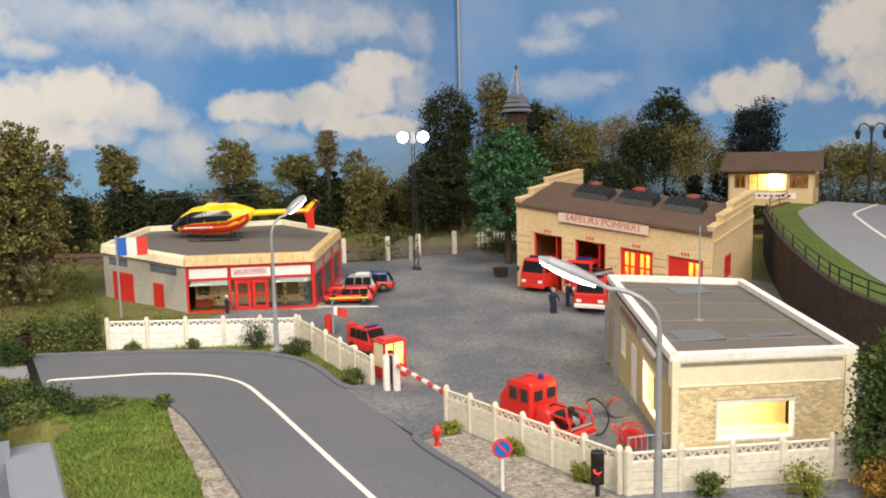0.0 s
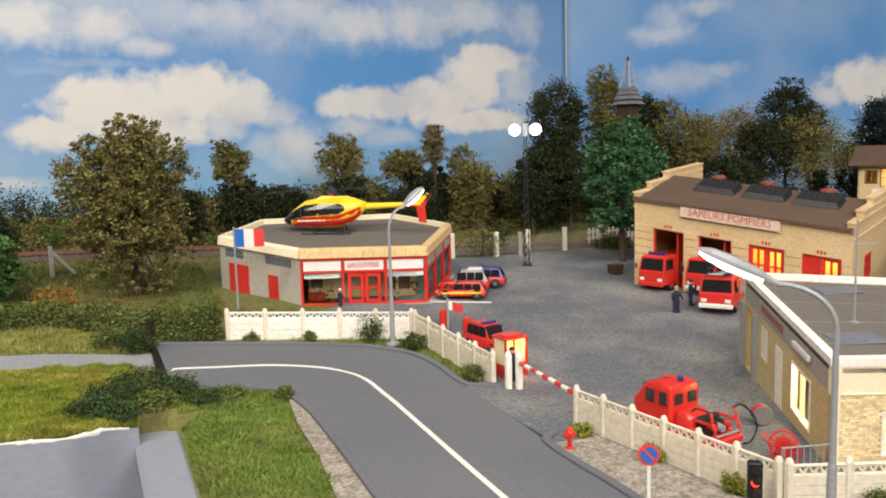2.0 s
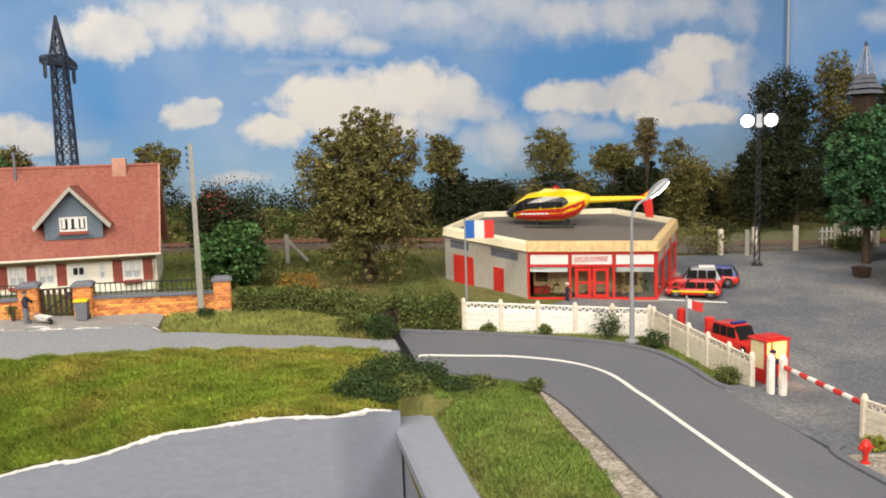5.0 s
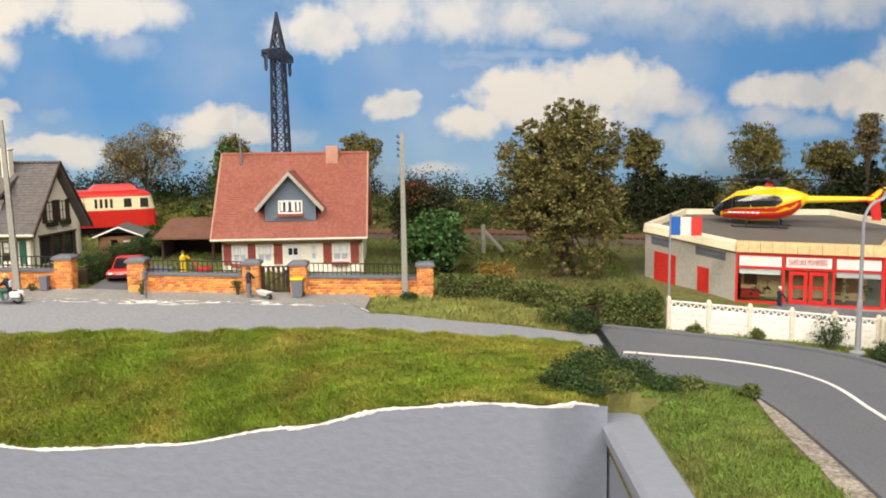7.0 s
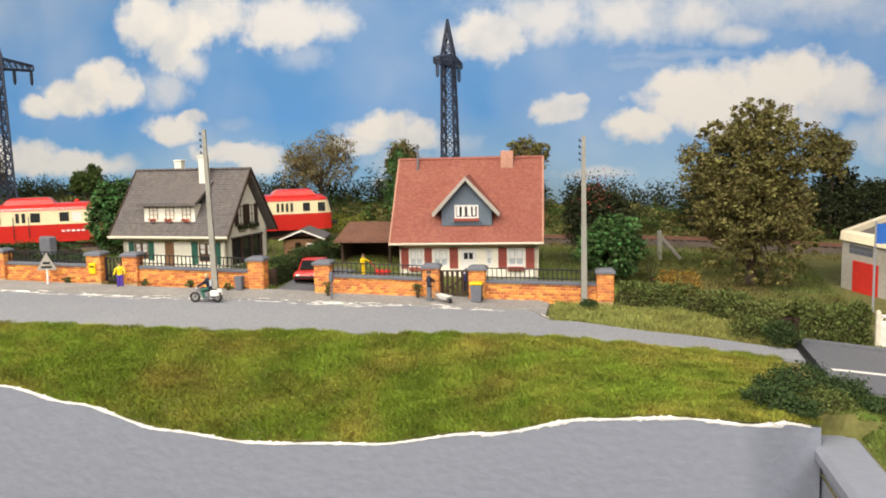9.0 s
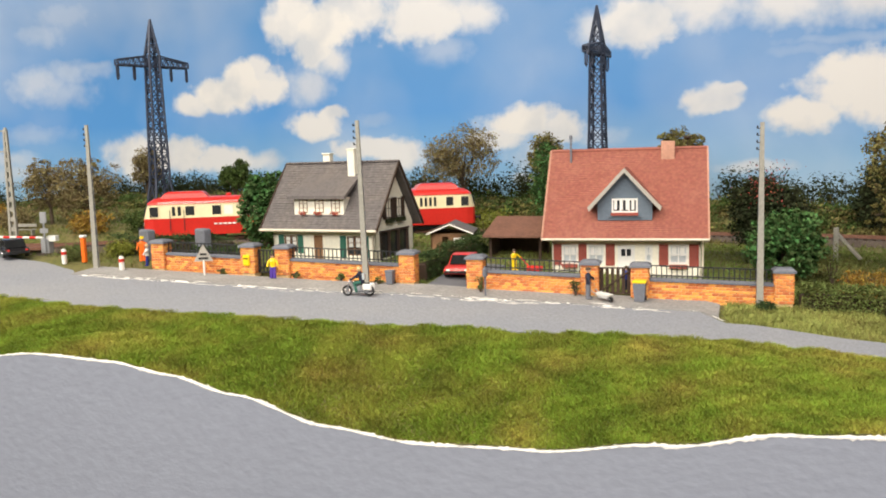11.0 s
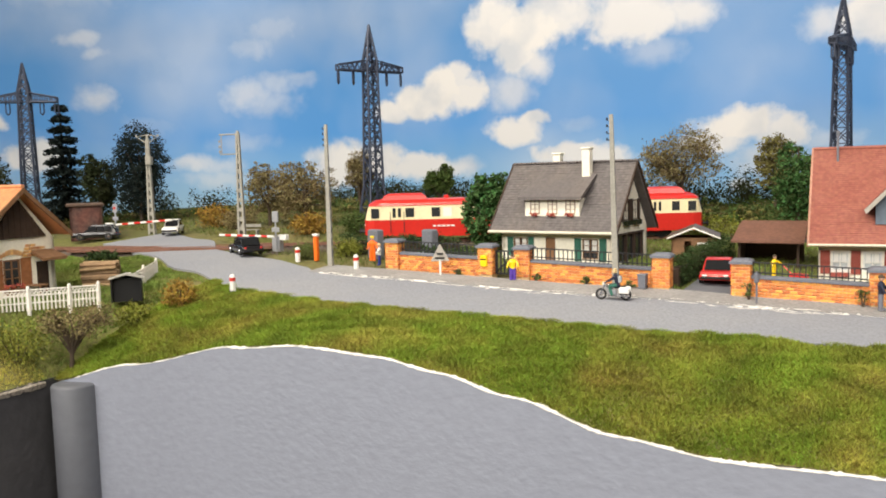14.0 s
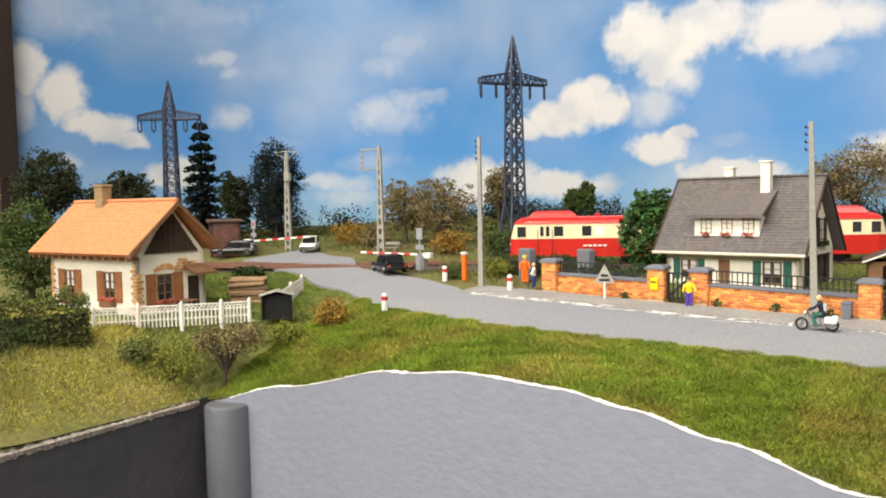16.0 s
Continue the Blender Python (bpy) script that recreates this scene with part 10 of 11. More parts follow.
def hedge(pts, w, h, leaf, n, size, label, seed=2, lift=-0.05):
    """Clipped hedge along a plan line."""
    rng = np.random.RandomState(seed)
    cx, cy = pts[0]
    ob = thing("hedge", cx, cy, G(cx, cy), 0, label, "hedge")
    out = []
    tot = sum(math.hypot(b[0] - a[0], b[1] - a[1]) for a, b in zip(pts, pts[1:]))
    bm = B()
    for a, b in zip(pts, pts[1:]):
        L_ = math.hypot(b[0] - a[0], b[1] - a[1])
        m = int(n * L_ / tot)
        f = rng.uniform(0, 1, m)
        side = rng.choice(3, m, p=[0.4, 0.25, 0.35])
        s = np.where(side == 0, -1.0, np.where(side == 1, 1.0, rng.uniform(-1, 1, m))) * w / 2 + rng.normal(0, 0.06 * w, m)
        u = np.where(side == 2, 1.0, rng.uniform(0, 1, m)) * h + rng.normal(0, 0.07 * h, m)
        tx, ty = (b[0] - a[0]) / L_, (b[1] - a[1]) / L_
        px, py = a[0] + tx * L_ * f - ty * s, a[1] + ty * L_ * f + tx * s
        pz = np.array([G(q, r) for q, r in zip(px, py)]) + lift + u * (1 + 0.08 * np.sin(f * L_ * 2.1) + 0.06 * np.sin(f * L_ * 5.3 + 1))
        out.append(np.stack([px - cx, py - cy, pz - G(cx, cy)], axis=1))
        ang = math.degrees(math.atan2(ty, tx))
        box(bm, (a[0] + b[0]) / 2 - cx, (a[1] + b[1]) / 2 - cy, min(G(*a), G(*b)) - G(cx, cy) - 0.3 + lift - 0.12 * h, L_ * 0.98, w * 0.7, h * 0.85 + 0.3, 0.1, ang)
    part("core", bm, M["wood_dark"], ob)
    q, f = leaf_quads(np.concatenate(out), size, rng)
    o = new("foliage", cloud_mesh("foliage", q, f, LEAF[leaf]))
    o.parent = ob
    return ob


# the large olive tree on the meadow
tree("large_tree", "large olive-brown broadleaf tree with a ragged crown", 1.6, 67.4, G(1.6, 67.4),
     [(0.1, 0, 5.4, 4.6, 4.2, 3.2), (-0.9, 0, 8.4, 4.6, 4.2, 3.6), (1.0, 0, 9.6, 4.0, 3.6, 3.4), (0.5, 0, 12.0, 2.4, 2.4, 1.9), (-2.2, 0, 11.0, 1.9, 1.8, 1.6), (2.9, 0, 11.0, 1.4, 1.4, 1.5), (1.0, -1.5, 2.6, 2.6, 1.6, 1.6),
      (-1.6, -1.0, 2.6, 2.4, 1.8, 1.7), (2.2, -1.4, 1.2, 2.2, 1.5, 1.1), (-0.2, -1.8, 0.9, 2.0, 1.2, 0.9), (3.4, -0.8, 3.4, 1.6, 1.5, 1.4), (-3.6, -0.4, 4.6, 1.5, 1.5, 1.4)],
     "olive", 52000, 0.125, 0.42, limbs=26, clump=0.11, shell=0.35, twig=44, seed=4)
# chestnut at the corner of the hall
tree("chestnut_tree", "bright green leafy chestnut tree beside the hall", 45.6, 66.6, rough_land(45.6, 66.6),
     [(0.2, 0, 5.6, 2.8, 2.6, 2.4), (-0.4, 0, 8.8, 3.2, 3.0, 2.6), (0.6, 0, 11.6, 2.4, 2.2, 1.8), (-3.0, -0.8, 10.6, 1.5, 1.4, 1.3), (3.1, -0.6, 9.8, 1.4, 1.4, 1.3), (-3.3, -0.6, 7.4, 1.5, 1.4, 1.2), (3.3, -0.8, 6.6, 1.5, 1.4, 1.3), (-2.7, -0.5, 4.4, 1.4, 1.3, 1.2), (2.6, -0.5, 4.0, 1.4, 1.3, 1.1), (-1.6, -0.6, 12.6, 1.2, 1.2, 1.1), (1.4, -1.6, 8.2, 1.6, 1.4, 1.4), (0.9, -0.4, 13.2, 1.1, 1.1, 0.9)],
     "fresh", 24000, 0.17, 0.4, limbs=8, clump=0.17, shell=0.55, twig=22, seed=5)
# woodland behind: foot place, crown centre height, radius, half height, foliage
WOODS = [(12.9, 93, 8.6, 2.4, 2.9, "olive"), (26.2, 95, 8.2, 3.6, 3.0, "olive"), (33.1, 93, 7.8, 3.0, 2.8, "olive"), (36.8, 93, 10.2, 1.7, 3.4, "autumn"), (41.0, 91, 6.0, 3.8, 4.2, "olive"),
         (51.2, 88.5, 13.6, 4.0, 5.9, "dark"), (46.5, 86, 5.6, 3.0, 5.2, "dark"), (59.0, 89.5, 15.0, 3.8, 4.6, "olive"), (65.0, 90.5, 12.4, 4.2, 5.2, "dark"), (51.6, 86, 6.4, 3.6, 5.4, "dark"), (58.6, 87.5, 8.0, 4.0, 5.6, "dark")]
WOODS_EAST = [(66.9, 84, 10.4, 5.4, 5.2, "olive"), (73.9, 84, 10.2, 5.2, 5.2, "autumn"), (81.4, 82, 13.6, 4.2, 4.8, "dark"), (82.0, 78, 9.4, 6.2, 4.6, "olive"), (76.5, 81, 9.2, 4.6, 4.8, "dark"), (64.5, 85.5, 8.4, 4.6, 5.2, "dark"),
              (90.2, 75, 12.4, 4.0, 4.8, "conifer"), (101.5, 70, 7.6, 5.6, 5.0, "olive"), (69.5, 80, 6.0, 5.0, 4.4, "dark"), (110, 66, 7.0, 4.6, 4.6, "olive"), (88.5, 77, 6.5, 3.6, 4.2, "dark")]
# a close-grown thicket screens the fields behind the station
THICKET = [(1.0 + 3.1 * k, 93.5 + 1.4 * math.sin(k * 2.3), 2.9 + 0.7 * math.sin(k * 1.7), 2.9, 4.0 + 0.5 * math.cos(k * 2.9), ("dark", "olive", "dark")[(k * k + k // 2) % 3]) for k in range(16)]
WOODS_WEST = [(-40.4, 90.5, 6.8, 4.6, 4.0, "autumn"), (-17.8, 95, 6.6, 2.6, 3.2, "olive"), (-27.7, 79, 5.0, 2.2, 3.8, "chestnut"), (-31.7, 94, 6.2, 2.2, 3.4, "olive"), (-76.0, 73.0, 4.0, 3.6, 3.0, "autumn"), (-81.5, 73.5, 4.4, 3.2, 2.8, "autumn"),
              (-72.6, 78.5, 6.0, 1.9, 2.8, "autumn"), (-69.0, 89.5, 4.4, 2.0, 1.6, "green"), (-103.0, 73.5, 7.6, 3.4, 5.8, "conifer"), (-108.0, 71.5, 5.6, 2.4, 3.4, "dark"), (-106.5, 56.0, 7.6, 3.0, 3.2, "dark"),
              (-114.5, 50.5, 9.0, 3.8, 4.8, "dark"), (-112.0, 57.0, 6.6, 3.4, 3.4, "dark"), (-120.0, 44.0, 7.5, 4.2, 5.0, "olive")]
for i, (x, y, zc, r, hh, leaf) in enumerate(WOODS + WOODS_EAST + WOODS_WEST + THICKET):
    rr = np.random.RandomState(100 + i)
    blobs = [(0, 0, zc, r * 0.85, r * 0.85, hh * 0.8)]
    for _ in range(5):
        a, t = rr.uniform(0, 6.28), rr.uniform(-0.75, 0.8)
        w = r * rr.uniform(0.38, 0.6)
        blobs.append((r * 0.62 * math.cos(a) * (1 - 0.4 * abs(t)), r * 0.62 * math.sin(a) * (1 - 0.4 * abs(t)), zc + hh * t, w, w, w * 0.9))
    if leaf == "conifer":
        blobs += [(0, 0, zc - hh * 0.65, r * 0.9, r * 0.9, hh * 0.5), (r * 0.2, 0, zc + hh * 0.2, r * 0.8, r * 0.8, hh * 0.7), (-r * 0.25, 0, zc - hh * 0.2, r * 0.85, r * 0.85, hh * 0.6)]
    look_ = {"olive": "olive green", "autumn": "brownish autumn", "green": "mid-green", "chestnut": "fresh green", "dark": "dark green", "conifer": "very dark green"}[leaf]
    tree("tree", look_ + " model tree at the edge of the wood", x, y, rough_land(x, y) - 0.1, blobs, leaf, int((5200 + (380 if leaf != "conifer" else 700) * r * hh) * (0.95 if leaf == "autumn" else 1.0)), {"dark": 0.16, "autumn": 0.115}.get(leaf, 0.14), 0.24, limbs=16 if leaf == "autumn" else 9,
         clump=0.19 if leaf in ("autumn", "olive") else 0.2, shell=0.3 if leaf in ("autumn", "olive") else 0.5, twig=26 if leaf in ("autumn", "olive") else 22, group="woodland trees", seed=200 + i)
# layered cedar and a slim fir
for x, y, h, r, tiers in ((-115.0, 71.5, 15.5, 3.3, 11), (95.5, 72.6, 8.6, 1.3, 8), (77.0, 72.4, 7.4, 1.5, 8)):
    ob = thing("conifer", x, y, rough_land(x, y), 0, "dark layered conifer with flat drooping boughs", "tree")
    rng = np.random.RandomState(int(abs(x)))
    bm = B()
    rod(bm, (0, 0, -0.4), (0, 0, h), 0.4, 0.08, 7)
    part("trunk", bm, M["bark"], ob)
    for k in range(tiers):
        f = k / (tiers - 1)
        z0, w = h * (0.12 + 0.86 * f), r * (1 - 0.78 * f)
        pts = []
        for q_ in range(9):
            a = q_ * 0.7 + rng.uniform(-0.3, 0.3)
            t = rng.uniform(0.05, rng.uniform(0.7, 1.15), (130, 1))
            p = np.concatenate([t * w * math.cos(a), t * w * math.sin(a), z0 - 0.22 * t * t * w], axis=1) + rng.normal(size=(130, 3)) * np.array([0.26, 0.26, 0.2]) * (0.6 + w * 0.25)
            pts.append(p)
        q, fc = leaf_quads(np.concatenate(pts), 0.28, rng, 1.2)
        o = new("bough", cloud_mesh("bough", q, fc, LEAF["conifer"]))
        o.parent = ob

# shrubs near the houses
tree("laurel_bush", "dense round fresh green laurel bush", -8.6, 65.6, G(-8.6, 65.6), [(0, 0, 2.4, 2.5, 2.3, 2.3), (0.4, 0, 3.4, 1.9, 1.8, 1.6)], "chestnut", 9000, 0.165, 0.2, "bush", 4, 0.14, 0.6, 26, seed=31)
tree("laurel_bush", "dense dark green rounded laurel beside the house", -50.0, 66.2, G(-50, 66.2), [(0, 0, 3.0, 2.5, 2.3, 2.9), (0.2, 0, 4.9, 2.0, 1.9, 1.6)], "chestnut", 9000, 0.165, 0.2, "bush", 4, 0.14, 0.6, 26, seed=32)
tree("rose_bush", "dark shrub with pinkish red flower tips", -9.4, 71.4, G(-9.4, 71.4), [(0, 0, 3.4, 2.9, 2.4, 2.6), (-1.0, 0, 5.0, 1.8, 1.6, 1.6)], "dark", 15000, 0.13, 0.2, "bush", 4, 0.2, 0.5, 20, seed=33)
rng = np.random.RandomState(12)
q, f = leaf_quads(np.array([-9.9, 70.0, G(-9.9, 70) + 6.0]) + rng.normal(size=(260, 3)) * np.array([0.9, 0.7, 0.9]), 0.08, rng)
o = new("blossom", cloud_mesh("blossom", q - np.array([-9.4, 71.4, G(-9.4, 71.4)]), f, M["flower"]))
o.parent = bpy.data.objects["rose_bush"]
for i, (x, y, r, h, leaf, label) in enumerate([
        (-4.6, 63.0, 1.1, 1.6, "gold", "tuft of dry golden shrub in the meadow"), (-3.2, 62.4, 1.0, 1.9, "gold", "tuft of dry golden shrub in the meadow"), (-5.6, 66.0, 1.0, 3.0, "hedge", "upright clipped green shrub"),
        (7.6, 51.9, 0.5, 0.75, "hedge", "small round green bush by the fence"), (15.0, 50.7, 1.0, 1.7, "hedge_dark", "dark green shrub beside the lamp post"), (17.2, 48.6, 0.9, 1.0, "hedge_dark", "low dark shrub at the fence foot"),
        (11.3, 51.7, 0.45, 0.7, "hedge", "small round green bush by the fence"), (18.3, 42.0, 0.8, 1.0, "hedge", "green bush beside the gate kerb"), (19.0, 31.6, 0.5, 0.7, "lime", "light green tuft at the fence foot"),
        (20.0, 27.8, 0.55, 0.8, "lime", "light green tuft at the fence foot"), (20.9, 23.9, 0.5, 0.8, "lime", "light green tuft at the fence foot"), (24.2, 20.2, 0.6, 1.1, "hedge", "green tuft in front of the fence"),
        (27.3, 18.2, 0.9, 1.4, "lime", "yellowish shrub in front of the fence")]):
    bush(x, y, G(x, y) - 0.05, r, h, leaf, 1100, 0.07, label, 40 + i)
for i, (x, y, r, h, leaf, label) in enumerate([
        (29.6, 16.6, 1.1, 1.8, "gold", "yellowish shrub in front of the fence"), (0.6, 45.2, 1.5, 1.2, "hedge_dark", "dark creeping bush on the grass bank"), (-0.6, 43.3, 1.3, 0.9, "hedge_dark", "dark creeping bush on the grass bank"),
        (-1.6, 41.2, 1.2, 0.9, "hedge_dark", "dark creeping bush over the board edge"), (-0.3, 40.7, 0.9, 0.9, "hedge_dark", "dark creeping bush over the board edge"), (2.4, 44.3, 1.3, 1.0, "hedge_dark", "low creeping bush on the verge"), (3.6, 42.9, 1.0, 0.6, "hedge_dark", "low creeping bush on the verge"), (5.0, 43.2, 0.9, 0.5, "hedge", "low creeping bush on the verge"), (1.2, 42.6, 1.2, 0.9, "hedge", "low creeping bush on the verge"), (7.6, 42.0, 0.45, 0.8, "hedge", "small green tuft at the kerb end"),
        (0.9, 51.6, 1.0, 1.6, "hedge_dark", "dark shrub at the section joint"), (-0.6, 53.0, 1.1, 1.5, "hedge", "green shrub at the meadow edge"), (-9.9, 57.2, 0.6, 0.7, "hedge_dark", "small shrub at the pier foot"),
        (-60.8, 42.2, 1.2, 1.9, "gold", "golden shrub behind the crate"), (-62.4, 39.6, 1.3, 1.5, "lime", "light green shrub on the bank"), (-64.6, 33.0, 2.0, 2.5, "lime", "yellow-green shrub near the corner post"), (-66.0, 31.8, 1.3, 1.7, "hedge", "green shrub near the corner post"),
        (-68.6, 25.0, 2.7, 2.1, "hedge_dark", "broad dark green shrub on the lawn"), (-67.0, 22.6, 2.0, 1.5, "hedge_dark", "broad dark green shrub on the lawn"), (-63.0, 57.6, 1.0, 1.5, "hedge", "green shrub at the crossing"), (-60.0, 59.5, 1.2, 1.5, "lime", "light green shrub by the call post")]):
    zz = rough_land(x, y)
    bush(x, y, zz - 0.1, r, h, leaf, 2000, 0.075, label, 60 + i)
for i, (x, y, r, h, leaf, label) in enumerate([
        (-72.5, 69.5, 2.0, 2.2, "gold", "golden brown shrub near the crossing"), (-88.0, 71.5, 2.2, 2.6, "gold", "golden brown shrub beyond the crossing"), (-83.0, 70.0, 2.2, 2.4, "autumn", "brown shrub beyond the crossing"),
        (-68.0, 71.5, 1.8, 2.4, "green", "light green shrub by the track"), (-36.0, 84.5, 3.0, 2.8, "lime", "light green thicket behind the shed"), (-30.0, 90.0, 3.0, 3.0, "green", "green thicket behind the houses"),
        (-44.5, 81.0, 2.2, 2.2, "lime", "light green thicket behind the house"), (34.4, 74.6, 2.4, 2.8, "olive", "bushy shrub at the track fence"), (36.5, 76.5, 2.0, 3.2, "dark", "dark shrub at the track fence"), (48.5, 72.5, 2.0, 1.6, "hedge", "low shrub at the track fence")]):
    bush(x, y, rough_land(x, y) - 0.1, r, h, leaf, 2400, 0.115, label, 90 + i)
for i, (x, y) in enumerate(((-41.0, 55.5), (-37.5, 55.7), (-27.2, 55.4), (-21.2, 56.4), (-47.0, 55.3), (-34.4, 55.3))):
    bush(x, y, G(x, y) + 0.05, 0.32, 0.55 if i not in (2, 3) else 1.2, "hedge", 130, 0.09, "small green weed tuft at the brick fence foot", 120 + i)
tree("foreground_bush", "sparse brownish twiggy bush on the bank corner", -62.7, 35.2, 0.4, [(0.3, 0.5, 2.9, 1.9, 1.9, 1.0), (-0.8, -0.7, 3.0, 1.1, 1.1, 0.8), (1.2, 1.3, 3.2, 1.2, 1.1, 0.8)], "autumn", 3600, 0.075, 0.17, "bush", 30, 0.3, 0.3, 10, seed=77)
tree("foreground_conifer", "dark green leafy tree close to the viewer", 31.2, 17.0, 0.0, [(0, 0, 2.4, 2.0, 2.0, 2.4), (0, 0, 4.4, 1.7, 1.7, 1.9), (0, 0, 5.7, 1.2, 1.2, 1.4)], "green", 15000, 0.10, 0.3, limbs=6, clump=0.2, shell=0.55, twig=20, seed=78)
tree("garden_tree", "green and gold leafy tree beside the cottage", -86.5, 35.5, G(-86.5, 35.5), [(0, 0, 3.4, 2.6, 2.6, 3.0), (0, 0, 5.8, 2.0, 2.0, 1.8)], "green", 9000, 0.12, 0.3, limbs=6, clump=0.22, shell=0.5, twig=18, seed=79)

# hedges
hedge([(-8.0, 58.6), (-4.6, 59.0), (-1.6, 57.6)], 1.3, 1.35, "hedge", 6500, 0.085, "low rough clipped hedge beside the meadow", 5)
hedge([(-1.6, 57.4), (0.6, 55.6), (1.8, 54.0)], 1.6, 1.45, "hedge", 6500, 0.095, "rambling green hedge at the meadow edge", 6)
hedge([(2.0, 53.6), (6.0, 54.0)], 1.5, 1.8, "hedge", 8000, 0.085, "tall clipped yellow-green hedge by the concrete fence", 7)
hedge([(-32.3, 57.8), (-31.9, 62.0), (-31.2, 69.0)], 0.95, 1.55, "hedge_dark", 10000, 0.07, "tall clipped hedge along the driveway", 8)
hedge([(-62.0, 60.8), (-56.5, 61.8), (-51.0, 62.6)], 1.2, 1.4, "hedge_dark", 6000, 0.075, "low dark hedge behind the cabinets", 9)
hedge([(-52.0, 58.5), (-47.6, 58.8)], 1.0, 1.2, "hedge_dark", 1500, 0.11, "low garden hedge behind the brick fence", 10)
hedge([(-71.6, 19.5), (-69.8, 25.5), (-68.5, 30.2)], 1.6, 2.85, "hedge", 17000, 0.085, "broad clipped green hedge in front of the cottage", 11, -1.0)
hedge([(-71.5, 43.6), (-73.0, 46.0)], 1.4, 1.8, "hedge_dark", 1500, 0.13, "dark clipped hedge behind the cottage", 12)

# continuous scrub along the foot of the backdrop and the field edge
rng = np.random.RandomState(21)
for name_, leaf, rows, label in (("scrub", "dark", 1, "dark scrub along the foot of the backdrop"), ("scrub", "olive", 2, "olive scrub on the rising ground"), ("scrub", "green", 3, "green thicket on the rising ground")):
    pts = []
    for _ in range(760):
        x = rng.uniform(-128, 125)
        far = 102.5 if x < 62 else 107 - (x - 62) * 0.42 - 4.5
        if x < -105:
            far = 92 - (-105 - x) * 1.2
        y = far - (rng.uniform(0, 3) if rows == 1 else rng.uniform(2, 12))
        west = clamp((-x - 20) / 60, 0, 1)
        h = (rng.uniform(2.4, 5.4) if rows == 1 else rng.uniform(0.6, 2.0)) * (1 - 0.25 * west)
        r = rng.uniform(0.8, 1.8)
        k = 120
        d = rng.normal(size=(k, 3))
        d /= np.linalg.norm(d, axis=1)[:, None]
        p = d * np.array([r, r, h * 0.55]) * rng.uniform(0.5, 1.05, (k, 1))
        z0 = land(x, y) if y < 110 else 9
        pts.append(p + np.array([x, y, z0 + h * 0.45]))
    q, f = leaf_quads(np.concatenate(pts), 0.165, rng)
    tagged(new(name_, cloud_mesh(name_, q, f, LEAF[leaf])), label, "scrub", kind="stuff")


# ---- static grass ----
def turf(name, label, material, inside, x0, x1, y0, y1, density, h, seed, zfun):
    rng = np.random.RandomState(seed)
    n = int((x1 - x0) * (y1 - y0) * density)
    xs_, ys_ = rng.uniform(x0, x1, n), rng.uniform(y0, y1, n)
    keep = [(x, y, zfun(x, y)) for x, y in zip(xs_, ys_) if inside(x, y)]
    p = np.array(keep)
    n = len(p)
    a = rng.uniform(0, 6.28, n)
    tall = h * rng.uniform(0.5, 1.2, n) * (0.75 + 0.5 * np.sin(p[:, 0] * 0.9 + np.sin(p[:, 1] * 1.3) * 2) ** 2)
    lean = rng.normal(size=(n, 2)) * 0.75 * tall[:, None]
    w = 0.038 * rng.uniform(0.7, 1.3, n)
    b = np.stack([np.cos(a) * w, np.sin(a) * w, np.zeros(n)], axis=1)
    tip = p + np.concatenate([lean, tall[:, None]], axis=1)
    q = np.stack([p - b - [0, 0, 0.05], p + b - [0, 0, 0.05], tip], axis=1).reshape(-1, 3)
    return tagged(new(name, cloud_mesh(name, q, np.arange(3 * n).reshape(-1, 3).tolist(), material)), label, "grass", kind="stuff")


def on_bank(x, y):
    return curve_at(FASCIA_Y, x) + 0.04 < y < curve_at(STREET_Y, x) - 0.1 + 0.25 * math.sin(x * 3.1)


turf("bank_grass", "dense mid-green static grass on the sloping bank", M["grass"], on_bank, -63, 0.4, 34.3, 51, 760, 0.19, 1, rough_land)
turf("verge_grass", "short fresh green grass between beam and road", M["grass_lush"], lambda x, y: (2.3 < x < 7.1 + 0.25 * math.sin(y * 2.1) + 0.06 * (y - 33) and y < 42.5) or (0.4 < x < 7.6 and 42 < y < 44.6 - 0.12 * max(0, x - 3)), 0.4, 7.6, 18, 45.5, 420, 0.16, 2, rough_land)
turf("meadow_grass", "dry yellow-green grass beside the street", M["grass_dry"], lambda x, y: y > curve_at(BACK_Y, x) + 0.15 and y < 58.3, -12.2, 1.4, 51, 58.5, 170, 0.34, 3, rough_land)
turf("meadow_grass", "shaded green meadow grass round the large tree", M["grass_meadow"], lambda x, y: y > 58 and not (x > 7.4 and y > 60.5 - (x - 8) * 0.1), -8, 12.5, 55, 80, 55, 0.3, 4, rough_land)
turf("fence_grass", "thin green grass at the foot of the white fence", M["grass_lush"], lambda x, y: y > 51.4 - 0.17 * (x - 7) - (0.6 if x > 13 else 0), 5.5, 18, 48.6, 53.2, 80, 0.22, 5, rough_land)
turf("fence_grass", "thin green grass between kerb and concrete fence", M["grass_lush"], lambda x, y: True, 17.5, 18.7, 40.8, 49.5, 110, 0.22, 6, rough_land)
turf("garden_grass", "green lawn behind the brick fences", M["grass_lush"], lambda x, y: y > curve_at(BACK_Y, x) + 2.6 and not (-31 < x < -27.6 and y < 63), -54, -8, 57, 80, 34, 0.26, 7, rough_land)
turf("cottage_grass", "yellow-green lawn in front of the cottage", M["grass_sun"], lambda x, y: y < 33.8, -90, -63.1, 14, 36.5, 230, 0.17, 8, rough_land)
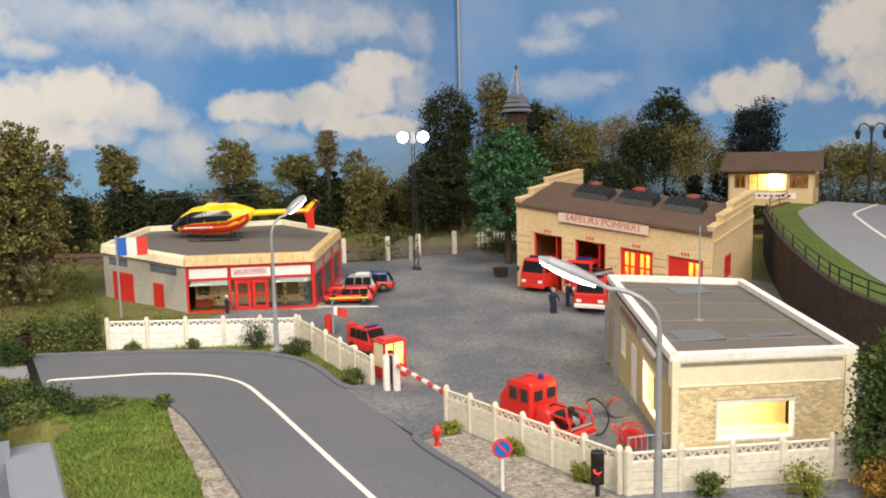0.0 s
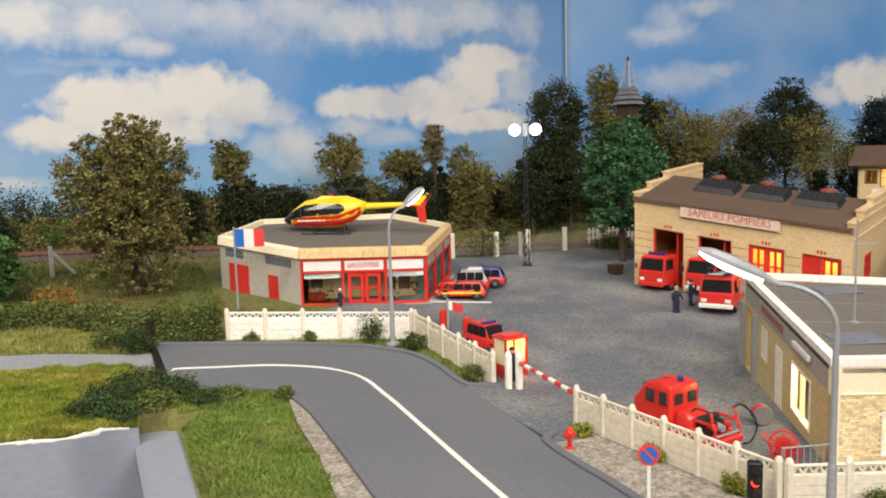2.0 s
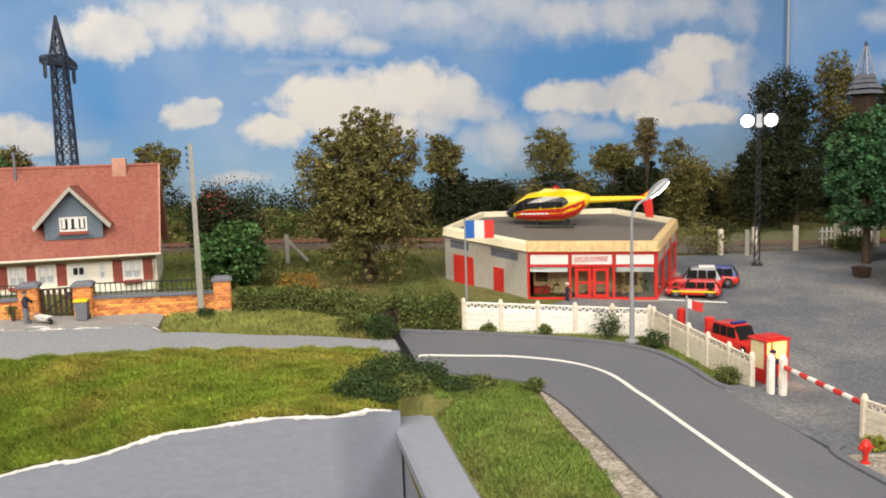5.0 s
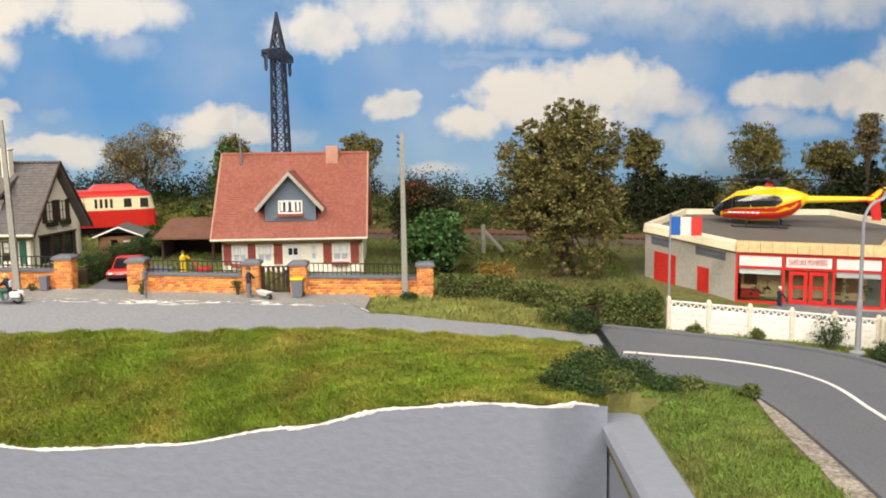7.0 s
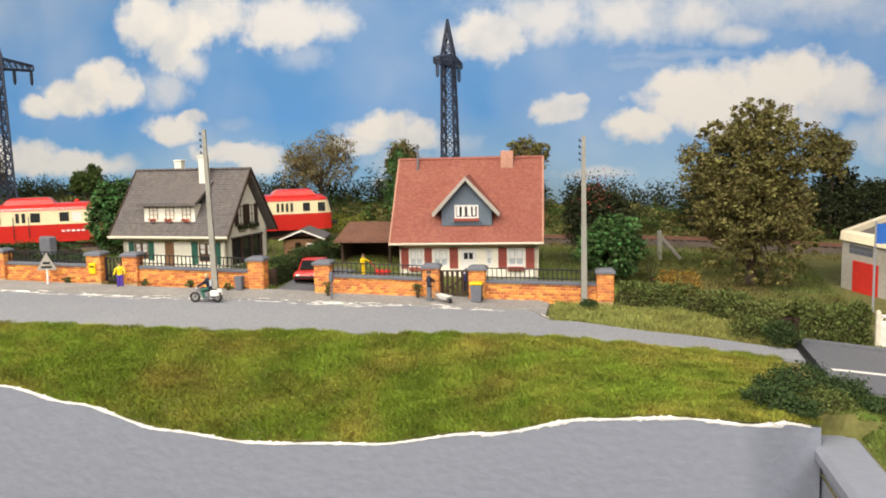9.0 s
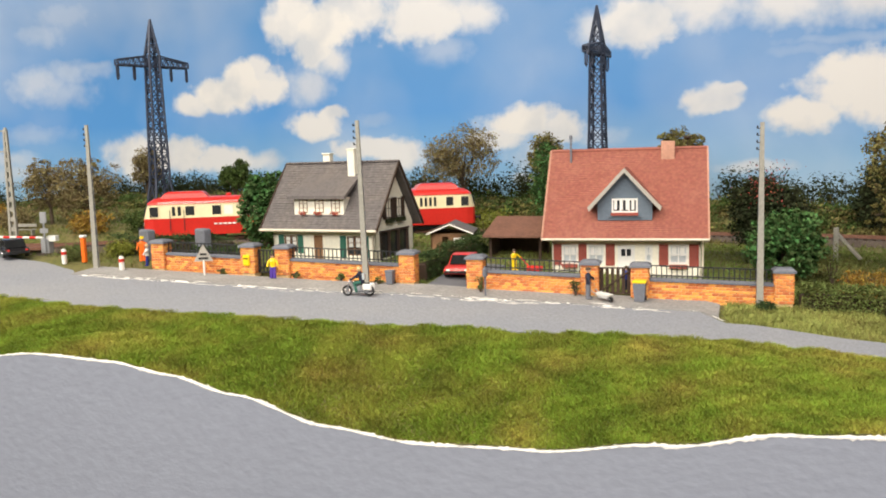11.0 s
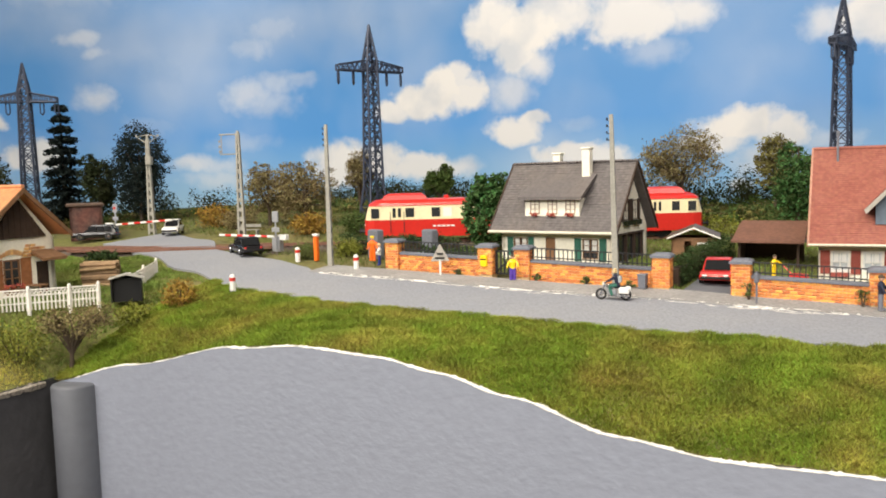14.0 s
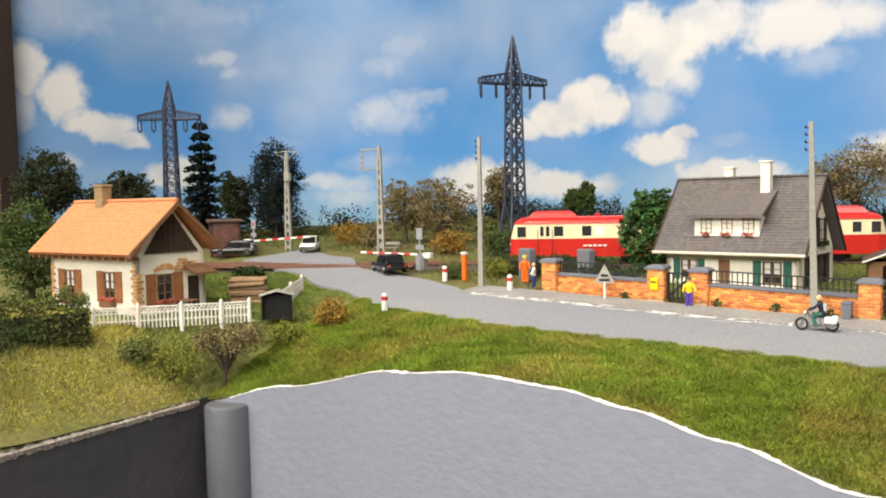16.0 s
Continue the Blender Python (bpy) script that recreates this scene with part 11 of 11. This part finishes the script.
turf("cottage_grass", "green lawn round the cottage", M["grass_lush"], lambda x, y: y < curve_at(STREET_Y, x) - 0.6, -90, -63.0, 33, 56, 150, 0.22, 9, rough_land)
turf("track_grass", "rough olive grass along the railway", M["grass_meadow"], lambda x, y: y > (curve_at(BACK_Y, x) + 2.2 if x < -52 else 79), -125, 60, 56, 100, 9, 0.45, 10, rough_land)

# ---- bricks of fences, piers and garage front ----
def brick_mesh(name, w, d, h, material):
    bm = B()
    box(bm, 0, 0, 0, w, d, h, 0.025)
    return finish(bm, name, material)


BR = 0.193
br_full, br_half = brick_mesh("brick", 0.375, 0.10, BR - 0.035, M["brick"]), brick_mesh("brick", 0.175, 0.10, BR - 0.035, M["brick"])
rnd = random.Random(8)
for ob, L_, k in RUNS:
    for row in range(7):
        x = 0.0
        first = row % 2
        while x < L_ - 0.1:
            w = 0.2 if first else 0.4
            first = 0
            if x + w > L_ + 0.08:
                w = 0.2
            o = new("brick", br_full if w > 0.3 else br_half)
            o.parent = ob
            xx = x + w / 2
            o.location = (xx * S, (-0.17 - 0.008 - rnd.random() * 0.012) * S, (-0.22 + BR * row + k * xx) * S)
            x += w
for ob in PIERS:
    for row in range(10):
        for fx, fy, rz in ((0, -1, 0), (1, 0, 90), (-1, 0, 90)):
            for j in ((-0.3, 0.1, 0.42) if row % 2 else (-0.42, -0.1, 0.3)):
                o = new("brick", br_half if abs(j) > 0.4 else br_full)
                o.parent = ob
                off_ = 0.51 + 0.008 + rnd.random() * 0.012
                p = (j, fy * off_) if fx == 0 else (fx * off_, j)
                o.matrix_basis = pose(p[0] * S, p[1] * S, (0.1 + BR * row) * S, 0, 0, rz)
# the garage's own bricks are tiny: one joined course work
rr = random.Random(4)
bm = B()
for row in range(26):
    z = 0.13 + 0.121 * row
    if z + 0.1 > 3.3:
        break
    s = 0.32 - (0.14 if row % 2 else 0.0)
    while s < 8.34:
        a, b = max(s, 0.32), min(s + 0.262, 8.34)
        s += 0.28
        mid_ = (a + b) / 2
        if b - a < 0.06 or (WIN[0] - 0.08 < mid_ < WIN[1] + 0.08 and WIN[2] - 0.1 < z < WIN[3] + 0.02):
            continue
        of_.blk(bm, a, b, z, z + 0.1, -0.02, 0.028 + rr.random() * 0.014)
ob = wpart("brickwork", bm, M["yellow_brick"], off, "small pale yellow bricks")
tagged(ob, "small pale yellow bricks", kind="stuff")
